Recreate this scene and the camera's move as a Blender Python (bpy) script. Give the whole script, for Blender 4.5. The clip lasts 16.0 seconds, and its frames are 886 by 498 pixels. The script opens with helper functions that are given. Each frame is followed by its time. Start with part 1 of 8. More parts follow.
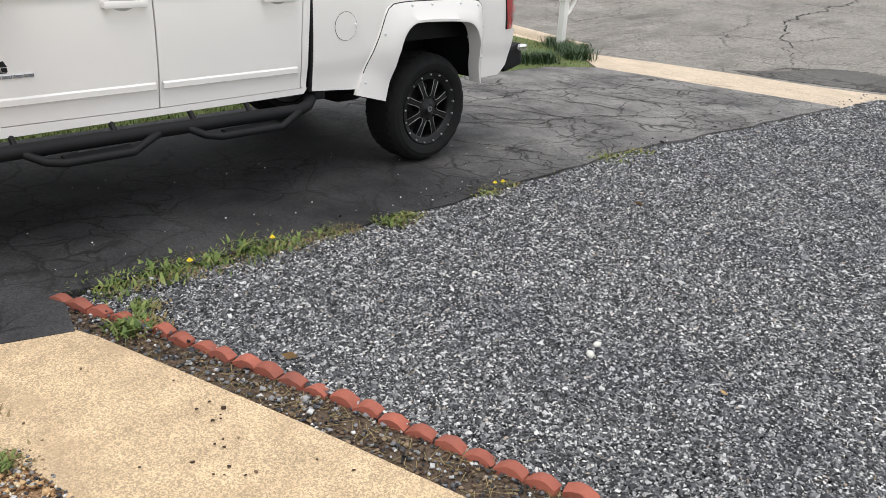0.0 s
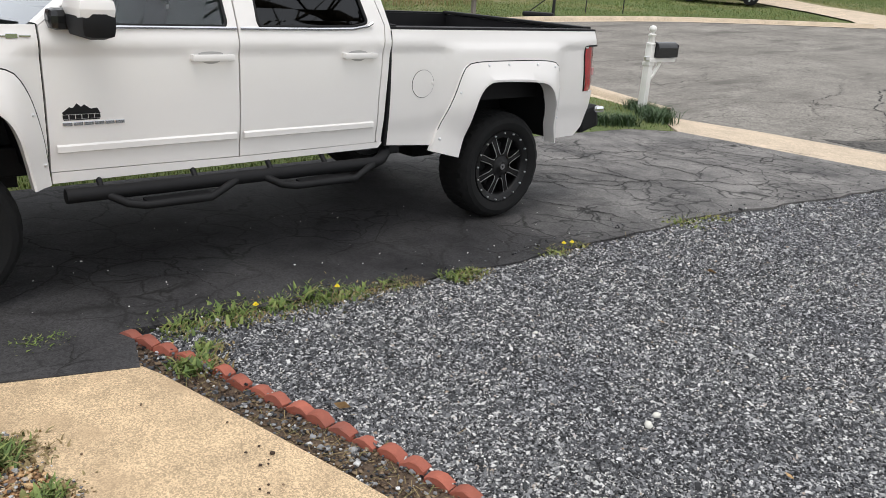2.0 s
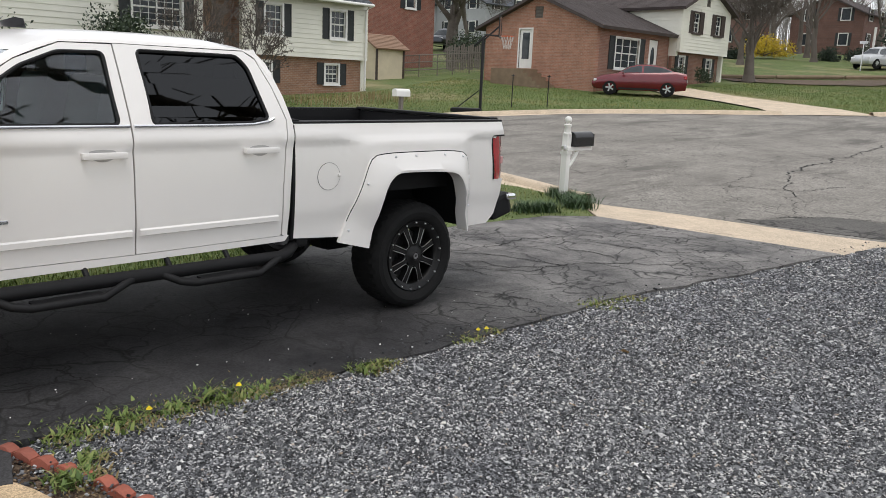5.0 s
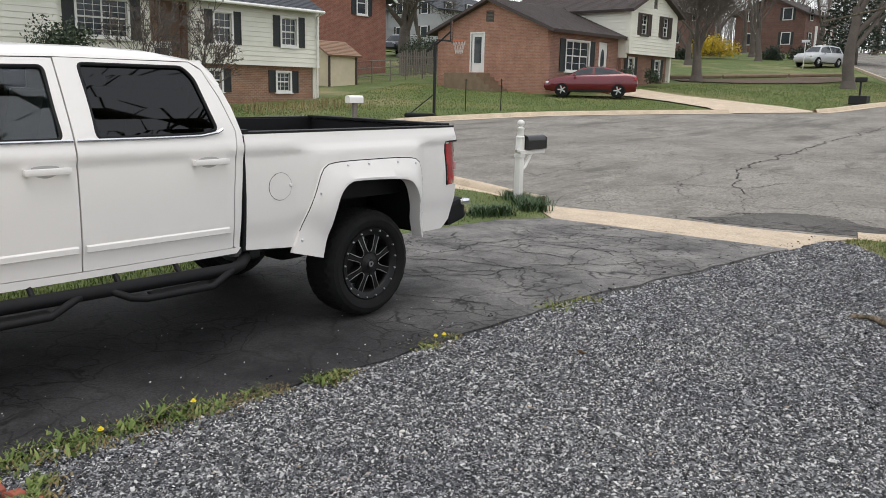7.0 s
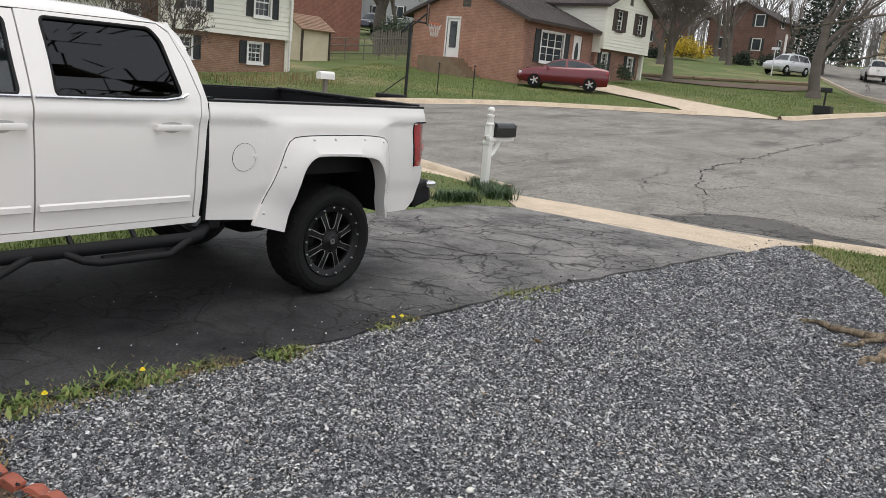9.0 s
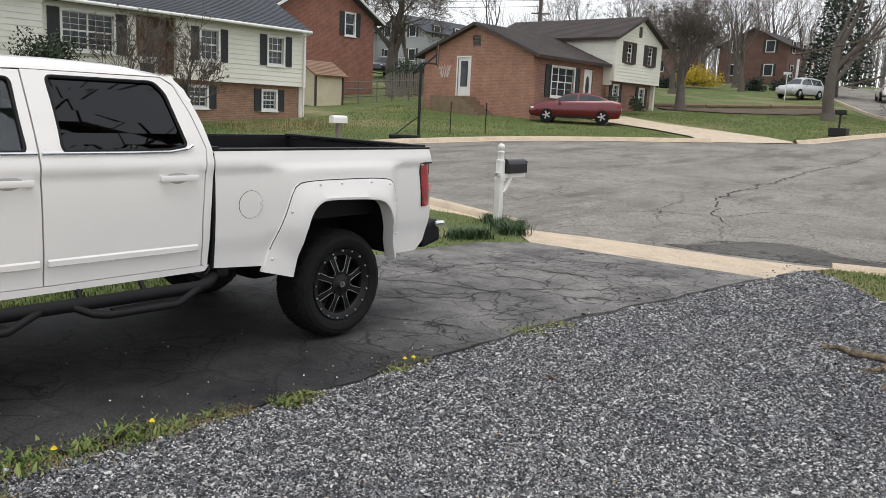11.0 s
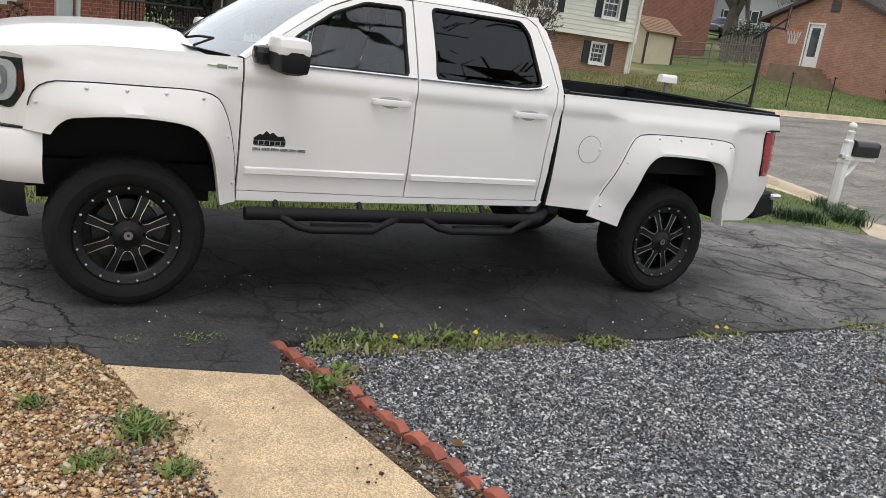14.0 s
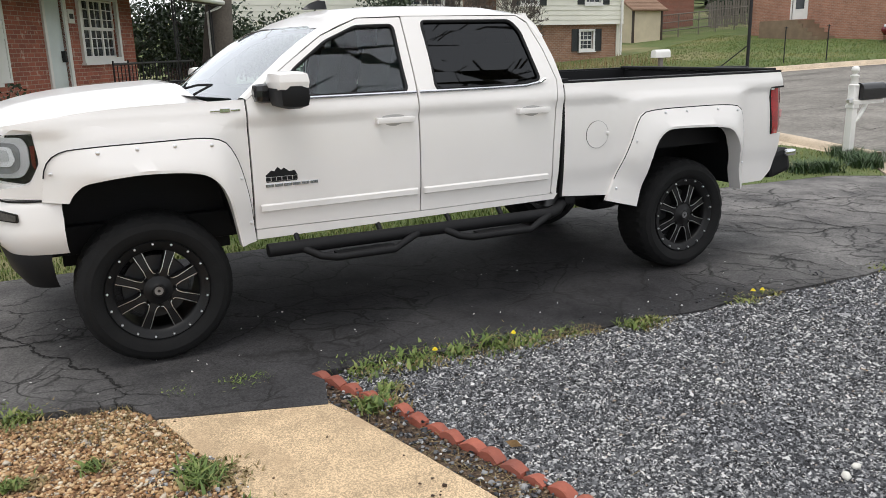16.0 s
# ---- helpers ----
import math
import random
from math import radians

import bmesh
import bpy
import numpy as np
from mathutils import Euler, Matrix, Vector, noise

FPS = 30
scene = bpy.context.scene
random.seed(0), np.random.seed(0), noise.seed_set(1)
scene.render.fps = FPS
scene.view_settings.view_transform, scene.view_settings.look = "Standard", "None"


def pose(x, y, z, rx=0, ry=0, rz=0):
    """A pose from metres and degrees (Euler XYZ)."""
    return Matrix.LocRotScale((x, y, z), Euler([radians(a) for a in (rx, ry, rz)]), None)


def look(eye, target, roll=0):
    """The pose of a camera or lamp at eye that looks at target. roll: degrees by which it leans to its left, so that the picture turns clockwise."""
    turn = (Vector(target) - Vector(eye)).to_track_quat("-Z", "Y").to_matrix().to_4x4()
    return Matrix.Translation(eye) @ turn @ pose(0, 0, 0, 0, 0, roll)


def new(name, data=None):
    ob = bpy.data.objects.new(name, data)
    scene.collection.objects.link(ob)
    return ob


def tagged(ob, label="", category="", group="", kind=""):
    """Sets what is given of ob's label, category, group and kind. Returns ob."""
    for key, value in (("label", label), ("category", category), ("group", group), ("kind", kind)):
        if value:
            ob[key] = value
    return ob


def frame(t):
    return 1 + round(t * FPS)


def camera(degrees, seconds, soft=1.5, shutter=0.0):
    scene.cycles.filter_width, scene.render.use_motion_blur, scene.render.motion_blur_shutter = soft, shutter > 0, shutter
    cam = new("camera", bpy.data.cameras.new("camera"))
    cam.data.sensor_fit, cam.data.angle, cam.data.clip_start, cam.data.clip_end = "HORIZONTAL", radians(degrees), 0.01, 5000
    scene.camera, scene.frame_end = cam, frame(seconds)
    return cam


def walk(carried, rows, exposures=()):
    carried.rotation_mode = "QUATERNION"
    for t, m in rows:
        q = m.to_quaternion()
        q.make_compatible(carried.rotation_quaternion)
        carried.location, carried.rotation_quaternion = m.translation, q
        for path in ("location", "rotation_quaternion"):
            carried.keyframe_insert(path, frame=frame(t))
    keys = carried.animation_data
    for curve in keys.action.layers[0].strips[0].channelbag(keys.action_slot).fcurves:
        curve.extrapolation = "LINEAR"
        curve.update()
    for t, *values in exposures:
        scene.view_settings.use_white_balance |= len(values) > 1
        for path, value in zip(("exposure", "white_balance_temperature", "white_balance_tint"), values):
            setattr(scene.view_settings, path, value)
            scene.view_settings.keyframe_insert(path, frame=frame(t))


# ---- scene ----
cam = camera(58.4, 16.0, 0.75)
PATH = [
    (0, (-4.187, -4.012, 1.717), (-2.824, -2.765, 0.95), 3.0),
    (0.5, (-4.111, -4.032, 1.73), (-2.66, -2.896, 0.954), 1.9),
    (1, (-4.15, -4.038, 1.74), (-2.713, -2.886, 0.961), 2.4),
    (1.5, (-4.124, -4.032, 1.729), (-2.785, -2.738, 0.997), 2.8),
    (2, (-4.131, -4.058, 1.726), (-2.88, -2.638, 1.078), 3.8),
    (2.5, (-4.044, -4.098, 1.672), (-2.769, -2.654, 1.137), 7.2),
    (3, (-3.986, -4.181, 1.688), (-2.687, -2.737, 1.213), 6.6),
    (3.5, (-3.981, -4.19, 1.685), (-2.694, -2.726, 1.239), 5.1),
    (4, (-3.965, -4.19, 1.704), (-2.663, -2.734, 1.273), 2.2),
    (4.5, (-3.962, -4.173, 1.706), (-2.618, -2.754, 1.281), 1.7),
    (5, (-3.942, -4.167, 1.701), (-2.553, -2.79, 1.286), 2.4),
    (7.5, (-3.909, -4.185, 1.726), (-2.408, -2.926, 1.323), 0.8),
    (8, (-3.867, -4.184, 1.739), (-2.313, -2.998, 1.318), 1.5),
    (8.5, (-3.911, -4.172, 1.698), (-2.389, -2.952, 1.254), 5.5),
    (11, (-3.841, -4.226, 1.713), (-2.345, -2.943, 1.368), 2.7),
    (11.5, (-3.849, -4.238, 1.711), (-2.333, -2.978, 1.37), 2.5),
    (12, (-3.812, -4.257, 1.736), (-2.218, -3.098, 1.39), 0.0),
    (12.5, (-3.783, -4.27, 1.742), (-2.093, -3.267, 1.373), -1.1),
    (13, (-3.778, -4.255, 1.721), (-2.12, -3.21, 1.32), 1.5),
    (13.5, (-3.966, -4.23, 1.673), (-2.708, -2.744, 1.214), 5.8),
    (14, (-4.08, -4.208, 1.656), (-3.163, -2.508, 1.139), 7.9),
    (14.5, (-4.122, -4.187, 1.666), (-3.347, -2.421, 1.133), 3.6),
    (15, (-4.133, -4.184, 1.64), (-3.412, -2.396, 1.111), 0.7),
    (15.5, (-4.131, -4.194, 1.651), (-3.41, -2.4, 1.139), -0.3),
    (16, (-4.106, -4.208, 1.642), (-3.233, -2.478, 1.149), -1.5),
]
EXPOSURES = [(0, 0.73), (1.5, 0.7), (2.5, 0.53), (3.5, 0.46), (13, 0.49), (15, 0.52), (16, 0.6)]
walk(cam, [(t, look(eye, target, roll)) for t, eye, target, roll in PATH], EXPOSURES)

# ---- world and light ----
world = bpy.data.worlds.new("overcast_sky")
scene.world = world
world.use_nodes = True
wn = world.node_tree
sky = wn.nodes.new("ShaderNodeTexSky")
sky.sky_type, sky.sun_disc = "NISHITA", False
sky.sun_elevation, sky.sun_rotation = radians(71), radians(216)
grey = wn.nodes.new("ShaderNodeMix")
grey.data_type = "RGBA"
grey.inputs[0].default_value = 0.85
wn.links.new(sky.outputs[0], grey.inputs[6])
grey.inputs[7].default_value = (8.82, 8.95, 9.2, 1)
wn.links.new(grey.outputs[2], wn.nodes["Background"].inputs[0])
wn.nodes["Background"].inputs[1].default_value = 0.1
sun_data = bpy.data.lights.new("sun", "SUN")
sun_data.energy, sun_data.angle, sun_data.color = 0.85, radians(30), (1.0, 0.96, 0.9)
sun = new("sun", sun_data)
sun.matrix_world = look((-4, -5.5, 20), (0, 0, 0))


# ---- materials ----
def nodes_of(name):
    m = bpy.data.materials.new(name)
    m.use_nodes = True
    nt = m.node_tree
    return m, nt, nt.nodes["Principled BSDF"]


def node(nt, kind, **sets):
    n = nt.nodes.new(kind)
    for k, v in sets.items():
        n.inputs[k].default_value = v
    return n


def place(nt):
    return nt.nodes.new("ShaderNodeNewGeometry").outputs["Position"]


def noise_tex(nt, scale, detail=4.0, vec=None, rough=0.6):
    n = node(nt, "ShaderNodeTexNoise", Scale=scale, Detail=detail, Roughness=rough)
    nt.links.new(vec if vec else place(nt), n.inputs["Vector"])
    return n.outputs["Fac"]


def ramp(nt, fac, stops):
    r = nt.nodes.new("ShaderNodeValToRGB")
    e = r.color_ramp.elements
    while len(e) < len(stops):
        e.new(0.5)
    for i, (p, c) in enumerate(stops):
        e[i].position = p
        e[i].color = (*c, 1) if len(c) == 3 else c
    nt.links.new(fac, r.inputs[0])
    return r.outputs[0]


def mixed(nt, fac, a, b, how="MIX"):
    n = nt.nodes.new("ShaderNodeMix")
    n.data_type, n.blend_type = "RGBA", how
    for i, v in ((0, fac), (6, a), (7, b)):
        if isinstance(v, (int, float)):
            n.inputs[i].default_value = v
        elif isinstance(v, tuple):
            n.inputs[i].default_value = (*v, 1)
        else:
            nt.links.new(v, n.inputs[i])
    return n.outputs[2]


def bumped(nt, bsdf, height, strength, dist):
    b = node(nt, "ShaderNodeBump", Strength=strength, Distance=dist)
    nt.links.new(height, b.inputs["Height"])
    nt.links.new(b.outputs[0], bsdf.inputs["Normal"])


def tone(c, k):
    return tuple(min(1.0, v * k) for v in c)


def mat(name, base, rough=0.6, metal=0.0, var=0.2, scale=6.0, fine=90.0, bump=0.15, dist=0.004, coat=0.0, stain=None, spread=0.0, spec=0.5, speck=0.0):
    """Colour that varies at two scales, with fine relief; spread: how far one object or piece differs from the next."""
    m, nt, b = nodes_of(name)
    big, small = noise_tex(nt, scale), noise_tex(nt, fine, 3)
    c = ramp(nt, big, [(0.3, tone(base, 1 - var)), (0.7, tone(base, 1 + var))])
    c = mixed(nt, 0.5 * min(1, var * 3), c, ramp(nt, small, [(0.3, tone(base, 1 - 1.4 * var)), (0.7, tone(base, 1 + 1.2 * var))]))
    if speck:
        cell = node(nt, "ShaderNodeTexVoronoi", Scale=fine)
        nt.links.new(place(nt), cell.inputs["Vector"])
        c = mixed(nt, 1.0, c, ramp(nt, cell.outputs["Color"], [(0.25, (1 - speck,) * 3), (0.75, (1 + speck,) * 3)]), "MULTIPLY")
    if stain:
        c = mixed(nt, ramp(nt, noise_tex(nt, scale * 0.35, 5), [(0.5, (0, 0, 0)), (0.68, (1, 1, 1))]), c, stain)
    if spread:
        info = nt.nodes.new("ShaderNodeObjectInfo")
        isl = nt.nodes.new("ShaderNodeNewGeometry")
        add = nt.nodes.new("ShaderNodeMath")
        nt.links.new(info.outputs["Random"], add.inputs[0])
        nt.links.new(isl.outputs["Random Per Island"], add.inputs[1])
        wrap = nt.nodes.new("ShaderNodeMath")
        wrap.operation = "FRACT"
        nt.links.new(add.outputs[0], wrap.inputs[0])
        g = ramp(nt, wrap.outputs[0], [(0.0, (1 - spread,) * 3), (1.0, (1 + spread,) * 3)])
        c = mixed(nt, 1.0, c, g, "MULTIPLY")
    nt.links.new(c, b.inputs["Base Color"])
    b.inputs["Roughness"].default_value, b.inputs["Metallic"].default_value = rough, metal
    b.inputs["Coat Weight"].default_value = coat
    b.inputs["Specular IOR Level"].default_value = spec
    b.inputs["Coat Roughness"].default_value = 0.08
    if bump:
        bumped(nt, b, small, bump, dist)
    return m


def island_mat(name, stops, rough=0.75, fine=150.0, patch=None, every=0.5):
    """Many small pieces in one mesh, each with its own colour; patch: a colour that tints whole stretches."""
    m, nt, b = nodes_of(name)
    c = ramp(nt, nt.nodes.new("ShaderNodeNewGeometry").outputs["Random Per Island"], stops)
    if patch:
        c = mixed(nt, ramp(nt, noise_tex(nt, every, 4, rough=0.65), [(0.46, (0, 0, 0)), (0.66, (0.85, 0.85, 0.85))]), c, mixed(nt, 1.0, c, patch, "MULTIPLY"))
    c = mixed(nt, 0.35, c, ramp(nt, noise_tex(nt, fine, 3), [(0.3, (0.25, 0.25, 0.25)), (0.75, (1, 1, 1))]), "MULTIPLY")
    nt.links.new(c, b.inputs["Base Color"])
    b.inputs["Roughness"].default_value = rough
    return m


def cracked(name, dark, light, scale, width, amount, patch, fine=160.0, rough=0.85, blotch=0.5, streak=0.0, wear_and_shade=None):
    """Worn asphalt: grit, pale worn blotches, dark streaks and a net of cracks that comes and goes."""
    m, nt, b = nodes_of(name)
    pos = place(nt)
    wob = node(nt, "ShaderNodeTexNoise", Scale=2.2, Detail=5.0)
    nt.links.new(pos, wob.inputs["Vector"])
    off = nt.nodes.new("ShaderNodeVectorMath")
    off.operation = "MULTIPLY_ADD"
    nt.links.new(wob.outputs["Color"], off.inputs[0])
    off.inputs[1].default_value = (0.55, 0.55, 0.0)
    nt.links.new(pos, off.inputs[2])
    lines = []
    for s, w in ((scale, width), (scale * 2.7, width * 0.8)):
        v = nt.nodes.new("ShaderNodeTexVoronoi")
        v.feature = "DISTANCE_TO_EDGE"
        v.inputs["Scale"].default_value = s
        nt.links.new(off.outputs[0], v.inputs["Vector"])
        lines.append(ramp(nt, v.outputs["Distance"], [(0.0, (1, 1, 1)), (w * s, (0, 0, 0))]))
    where = ramp(nt, noise_tex(nt, patch, 3), [(0.40, (0, 0, 0)), (0.52, (1, 1, 1))])
    where2 = ramp(nt, noise_tex(nt, patch * 2.1, 4), [(0.48, (0, 0, 0)), (0.58, (1, 1, 1))])
    crack = mixed(nt, 1.0, mixed(nt, 1.0, lines[0], where, "MULTIPLY"), mixed(nt, 1.0, lines[1], where2, "MULTIPLY"), "LIGHTEN")
    cell = node(nt, "ShaderNodeTexVoronoi", Scale=fine * 0.8)
    nt.links.new(pos, cell.inputs["Vector"])
    grit = mixed(nt, 0.5, noise_tex(nt, fine, 2), cell.outputs["Color"])
    b.inputs["Specular IOR Level"].default_value = 0.25
    c = ramp(nt, noise_tex(nt, blotch, 6, rough=0.7), [(0.32, dark), (0.7, light)])
    c = mixed(nt, 0.6, c, ramp(nt, grit, [(0.3, (0.3, 0.3, 0.3)), (0.7, (1.15, 1.15, 1.15))]), "MULTIPLY")
    # multiplies the colour along x: paler worn ends, painted shade between them
    if wear_and_shade:
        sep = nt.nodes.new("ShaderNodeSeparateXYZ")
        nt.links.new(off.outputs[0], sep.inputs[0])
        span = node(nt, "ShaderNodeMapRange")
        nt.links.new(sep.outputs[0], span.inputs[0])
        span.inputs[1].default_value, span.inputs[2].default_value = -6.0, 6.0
        c = mixed(nt, 1.0, c, ramp(nt, span.outputs[0], wear_and_shade), "MULTIPLY")
    if streak:
        mp = node(nt, "ShaderNodeMapping", Rotation=(0, 0, radians(52)), Scale=(0.22, 1.0, 1.0))
        nt.links.new(pos, mp.inputs["Vector"])
        c = mixed(nt, ramp(nt, noise_tex(nt, 0.8, 6, mp.outputs[0], 0.7), [(0.52, (0, 0, 0)), (0.66, (streak,) * 3)]), c, tone(dark, 0.45))
    c = mixed(nt, mixed(nt, 1.0, crack, (amount,) * 3, "MULTIPLY"), c, (0.012, 0.012, 0.011))
    nt.links.new(c, b.inputs["Base Color"])
    b.inputs["Roughness"].default_value = rough
    h = mixed(nt, 0.35, grit, mixed(nt, 1.0, (1.0, 1.0, 1.0), crack, "SUBTRACT"))
    bumped(nt, b, h, 0.5, 0.012)
    return m


def bark_mat(name, dark, light):
    """Furrowed bark: ridges that run up the trunk."""
    m, nt, b = nodes_of(name)
    mp = node(nt, "ShaderNodeMapping", Scale=(1, 1, 0.16))
    nt.links.new(place(nt), mp.inputs["Vector"])
    rid = noise_tex(nt, 26, 5, mp.outputs[0], 0.65)
    fine = noise_tex(nt, 70, 4)
    c = ramp(nt, rid, [(0.36, tone(dark, 0.45)), (0.5, dark), (0.64, light)])
    c = mixed(nt, 0.5, c, ramp(nt, fine, [(0.3, (0.5, 0.5, 0.5)), (0.7, (1.25, 1.25, 1.2))]), "MULTIPLY")
    c = mixed(nt, ramp(nt, noise_tex(nt, 2.5, 4), [(0.5, (0, 0, 0)), (0.7, (0.45, 0.45, 0.45))]), c, (0.13, 0.13, 0.085))
    nt.links.new(c, b.inputs["Base Color"])
    b.inputs["Roughness"].default_value = 0.95
    bumped(nt, b, mixed(nt, 0.25, rid, fine), 1.0, 0.05)
    return m


def bricks(name, a, b2, mortar, along, pale=0.12):
    """Brickwork at real size on an upright wall; along: the wall's direction on the plan."""
    m, nt, b = nodes_of(name)
    pos = place(nt)
    dot = nt.nodes.new("ShaderNodeVectorMath")
    dot.operation = "DOT_PRODUCT"
    nt.links.new(pos, dot.inputs[0])
    dot.inputs[1].default_value = (along[0], along[1], 0)
    sep = nt.nodes.new("ShaderNodeSeparateXYZ")
    nt.links.new(pos, sep.inputs[0])
    com = nt.nodes.new("ShaderNodeCombineXYZ")
    nt.links.new(dot.outputs["Value"], com.inputs[0])
    nt.links.new(sep.outputs[2], com.inputs[1])
    br = nt.nodes.new("ShaderNodeTexBrick")
    nt.links.new(com.outputs[0], br.inputs["Vector"])
    br.inputs["Color1"].default_value, br.inputs["Color2"].default_value, br.inputs["Mortar"].default_value = (*a, 1), (*b2, 1), (*mortar, 1)
    br.inputs["Scale"].default_value = 1.0
    br.inputs["Brick Width"].default_value, br.inputs["Row Height"].default_value = 0.21, 0.075
    br.inputs["Mortar Size"].default_value, br.inputs["Bias"].default_value = 0.006, -0.2
    c = mixed(nt, 0.5, br.outputs["Color"], ramp(nt, noise_tex(nt, 1.3, 5), [(0.3, (0.6, 0.58, 0.56)), (0.7, (1.2, 1.2, 1.2))]), "MULTIPLY")
    c = mixed(nt, ramp(nt, noise_tex(nt, 6.0, 2), [(0.62, (0, 0, 0)), (0.68, (pale,) * 3)]), c, (0.55, 0.45, 0.38))
    nt.links.new(c, b.inputs["Base Color"])
    b.inputs["Roughness"].default_value = 0.85
    bumped(nt, b, br.outputs["Fac"], -0.5, 0.01)
    return m


def glass(name, tint, ior=1.5, rough=0.02):
    """Window glass: what is behind it, tinted, under a glossy face."""
    m, nt, b = nodes_of(name)
    see = node(nt, "ShaderNodeBsdfTransparent", Color=(*tint, 1))
    gloss = node(nt, "ShaderNodeBsdfGlossy", Color=(0.95, 0.97, 1.0, 1), Roughness=rough)
    facing = nt.nodes.new("ShaderNodeLayerWeight")
    power = nt.nodes.new("ShaderNodeMath")
    power.operation = "POWER"
    nt.links.new(facing.outputs["Facing"], power.inputs[0])
    power.inputs[1].default_value = 4.5
    edge = nt.nodes.new("ShaderNodeMath")
    edge.operation = "MULTIPLY_ADD"
    nt.links.new(power.outputs[0], edge.inputs[0])
    edge.inputs[1].default_value, edge.inputs[2].default_value = 0.85, ((ior - 1) / (ior + 1)) ** 2
    mx = nt.nodes.new("ShaderNodeMixShader")
    nt.links.new(edge.outputs[0], mx.inputs[0])
    nt.links.new(see.outputs[0], mx.inputs[1])
    nt.links.new(gloss.outputs[0], mx.inputs[2])
    nt.links.new(mx.outputs[0], nt.nodes["Material Output"].inputs["Surface"])
    return m


# ---- mesh helpers ----
def mesh_object(name, bm, material, parent=None, label="", smooth=None):
    me = bpy.data.meshes.new(name)
    bm.to_mesh(me)
    bm.free()
    mats = material if isinstance(material, (list, tuple)) else [material]
    for m in mats:
        me.materials.append(m)
    if smooth is not None:
        me.shade_smooth()
        me.set_sharp_from_angle(angle=radians(smooth))
    ob = new(name, me)
    ob.parent = parent
    if label:
        ob["label"] = label
    return ob


def part(name, bm, material, parent, label="", smooth=None):
    return mesh_object(name, bm, material, parent, label, smooth)


def thing(name, m, label, category, group=""):
    ob = new(name)
    ob.empty_display_size = 0.1
    ob.matrix_world = m
    return tagged(ob, label, category, group)


def box(bm, c, s, rot=None, bevel=0.0, mi=0):
    r = bmesh.ops.create_cube(bm, size=1.0)
    vs = r["verts"]
    bmesh.ops.scale(bm, vec=s, verts=vs)
    fs = list({f for v in vs for f in v.link_faces})
    if bevel:
        es = list({e for v in vs for e in v.link_edges})
        res = bmesh.ops.bevel(bm, geom=es, offset=bevel, segments=2, affect="EDGES", profile=0.6)
        vs = list({v for f in res["faces"] for v in f.verts} | {v for v in vs if v.is_valid})
        fs = list({f for v in vs for f in v.link_faces})
    for f in fs:
        f.material_index = mi
    m = Matrix.Translation(c) @ (rot.to_4x4() if rot else Matrix())
    bmesh.ops.transform(bm, matrix=m, verts=vs)
    return vs


def boxed(c, s, rot=None, bevel=0.0):
    bm = bmesh.new()
    box(bm, c, s, rot, bevel)
    return bm


def tube(bm, pts, radii, n=8, cap=True):
    """A round bar along points, with a radius at each."""
    pts = [Vector(p) for p in pts]
    if isinstance(radii, (int, float)):
        radii = [radii] * len(pts)
    rings = []
    side = None
    for i, p in enumerate(pts):
        d = (pts[min(i + 1, len(pts) - 1)] - pts[max(i - 1, 0)]).normalized()
        if side is None:
            side = d.orthogonal().normalized()
        side = (side - d * side.dot(d)).normalized()
        up = d.cross(side)
        rings.append([bm.verts.new(p + radii[i] * (math.cos(a) * side + math.sin(a) * up)) for a in (2 * math.pi * k / n for k in range(n))])
    for a, b in zip(rings, rings[1:]):
        for k in range(n):
            bm.faces.new((a[k], a[(k + 1) % n], b[(k + 1) % n], b[k]))
    if cap:
        bm.faces.new(rings[0][::-1])
        bm.faces.new(rings[-1])
    return rings


def lathe(bm, prof, axis="y", n=48, centre=(0, 0, 0)):
    """Turn (radius, along) round an axis; a closed ring profile when its ends meet."""
    rings = []
    for r, h in prof:
        ring = []
        for k in range(n):
            a = 2 * math.pi * k / n
            c, s = r * math.cos(a), r * math.sin(a)
            v = {"y": (c, h, s), "z": (c, s, h), "x": (h, c, s)}[axis]
            ring.append(bm.verts.new(Vector(v) + Vector(centre)))
        rings.append(ring)
    for a, b in zip(rings, rings[1:]):
        for k in range(n):
            bm.faces.new((a[k], a[(k + 1) % n], b[(k + 1) % n], b[k]))
    bmesh.ops.recalc_face_normals(bm, faces=bm.faces)
    return rings


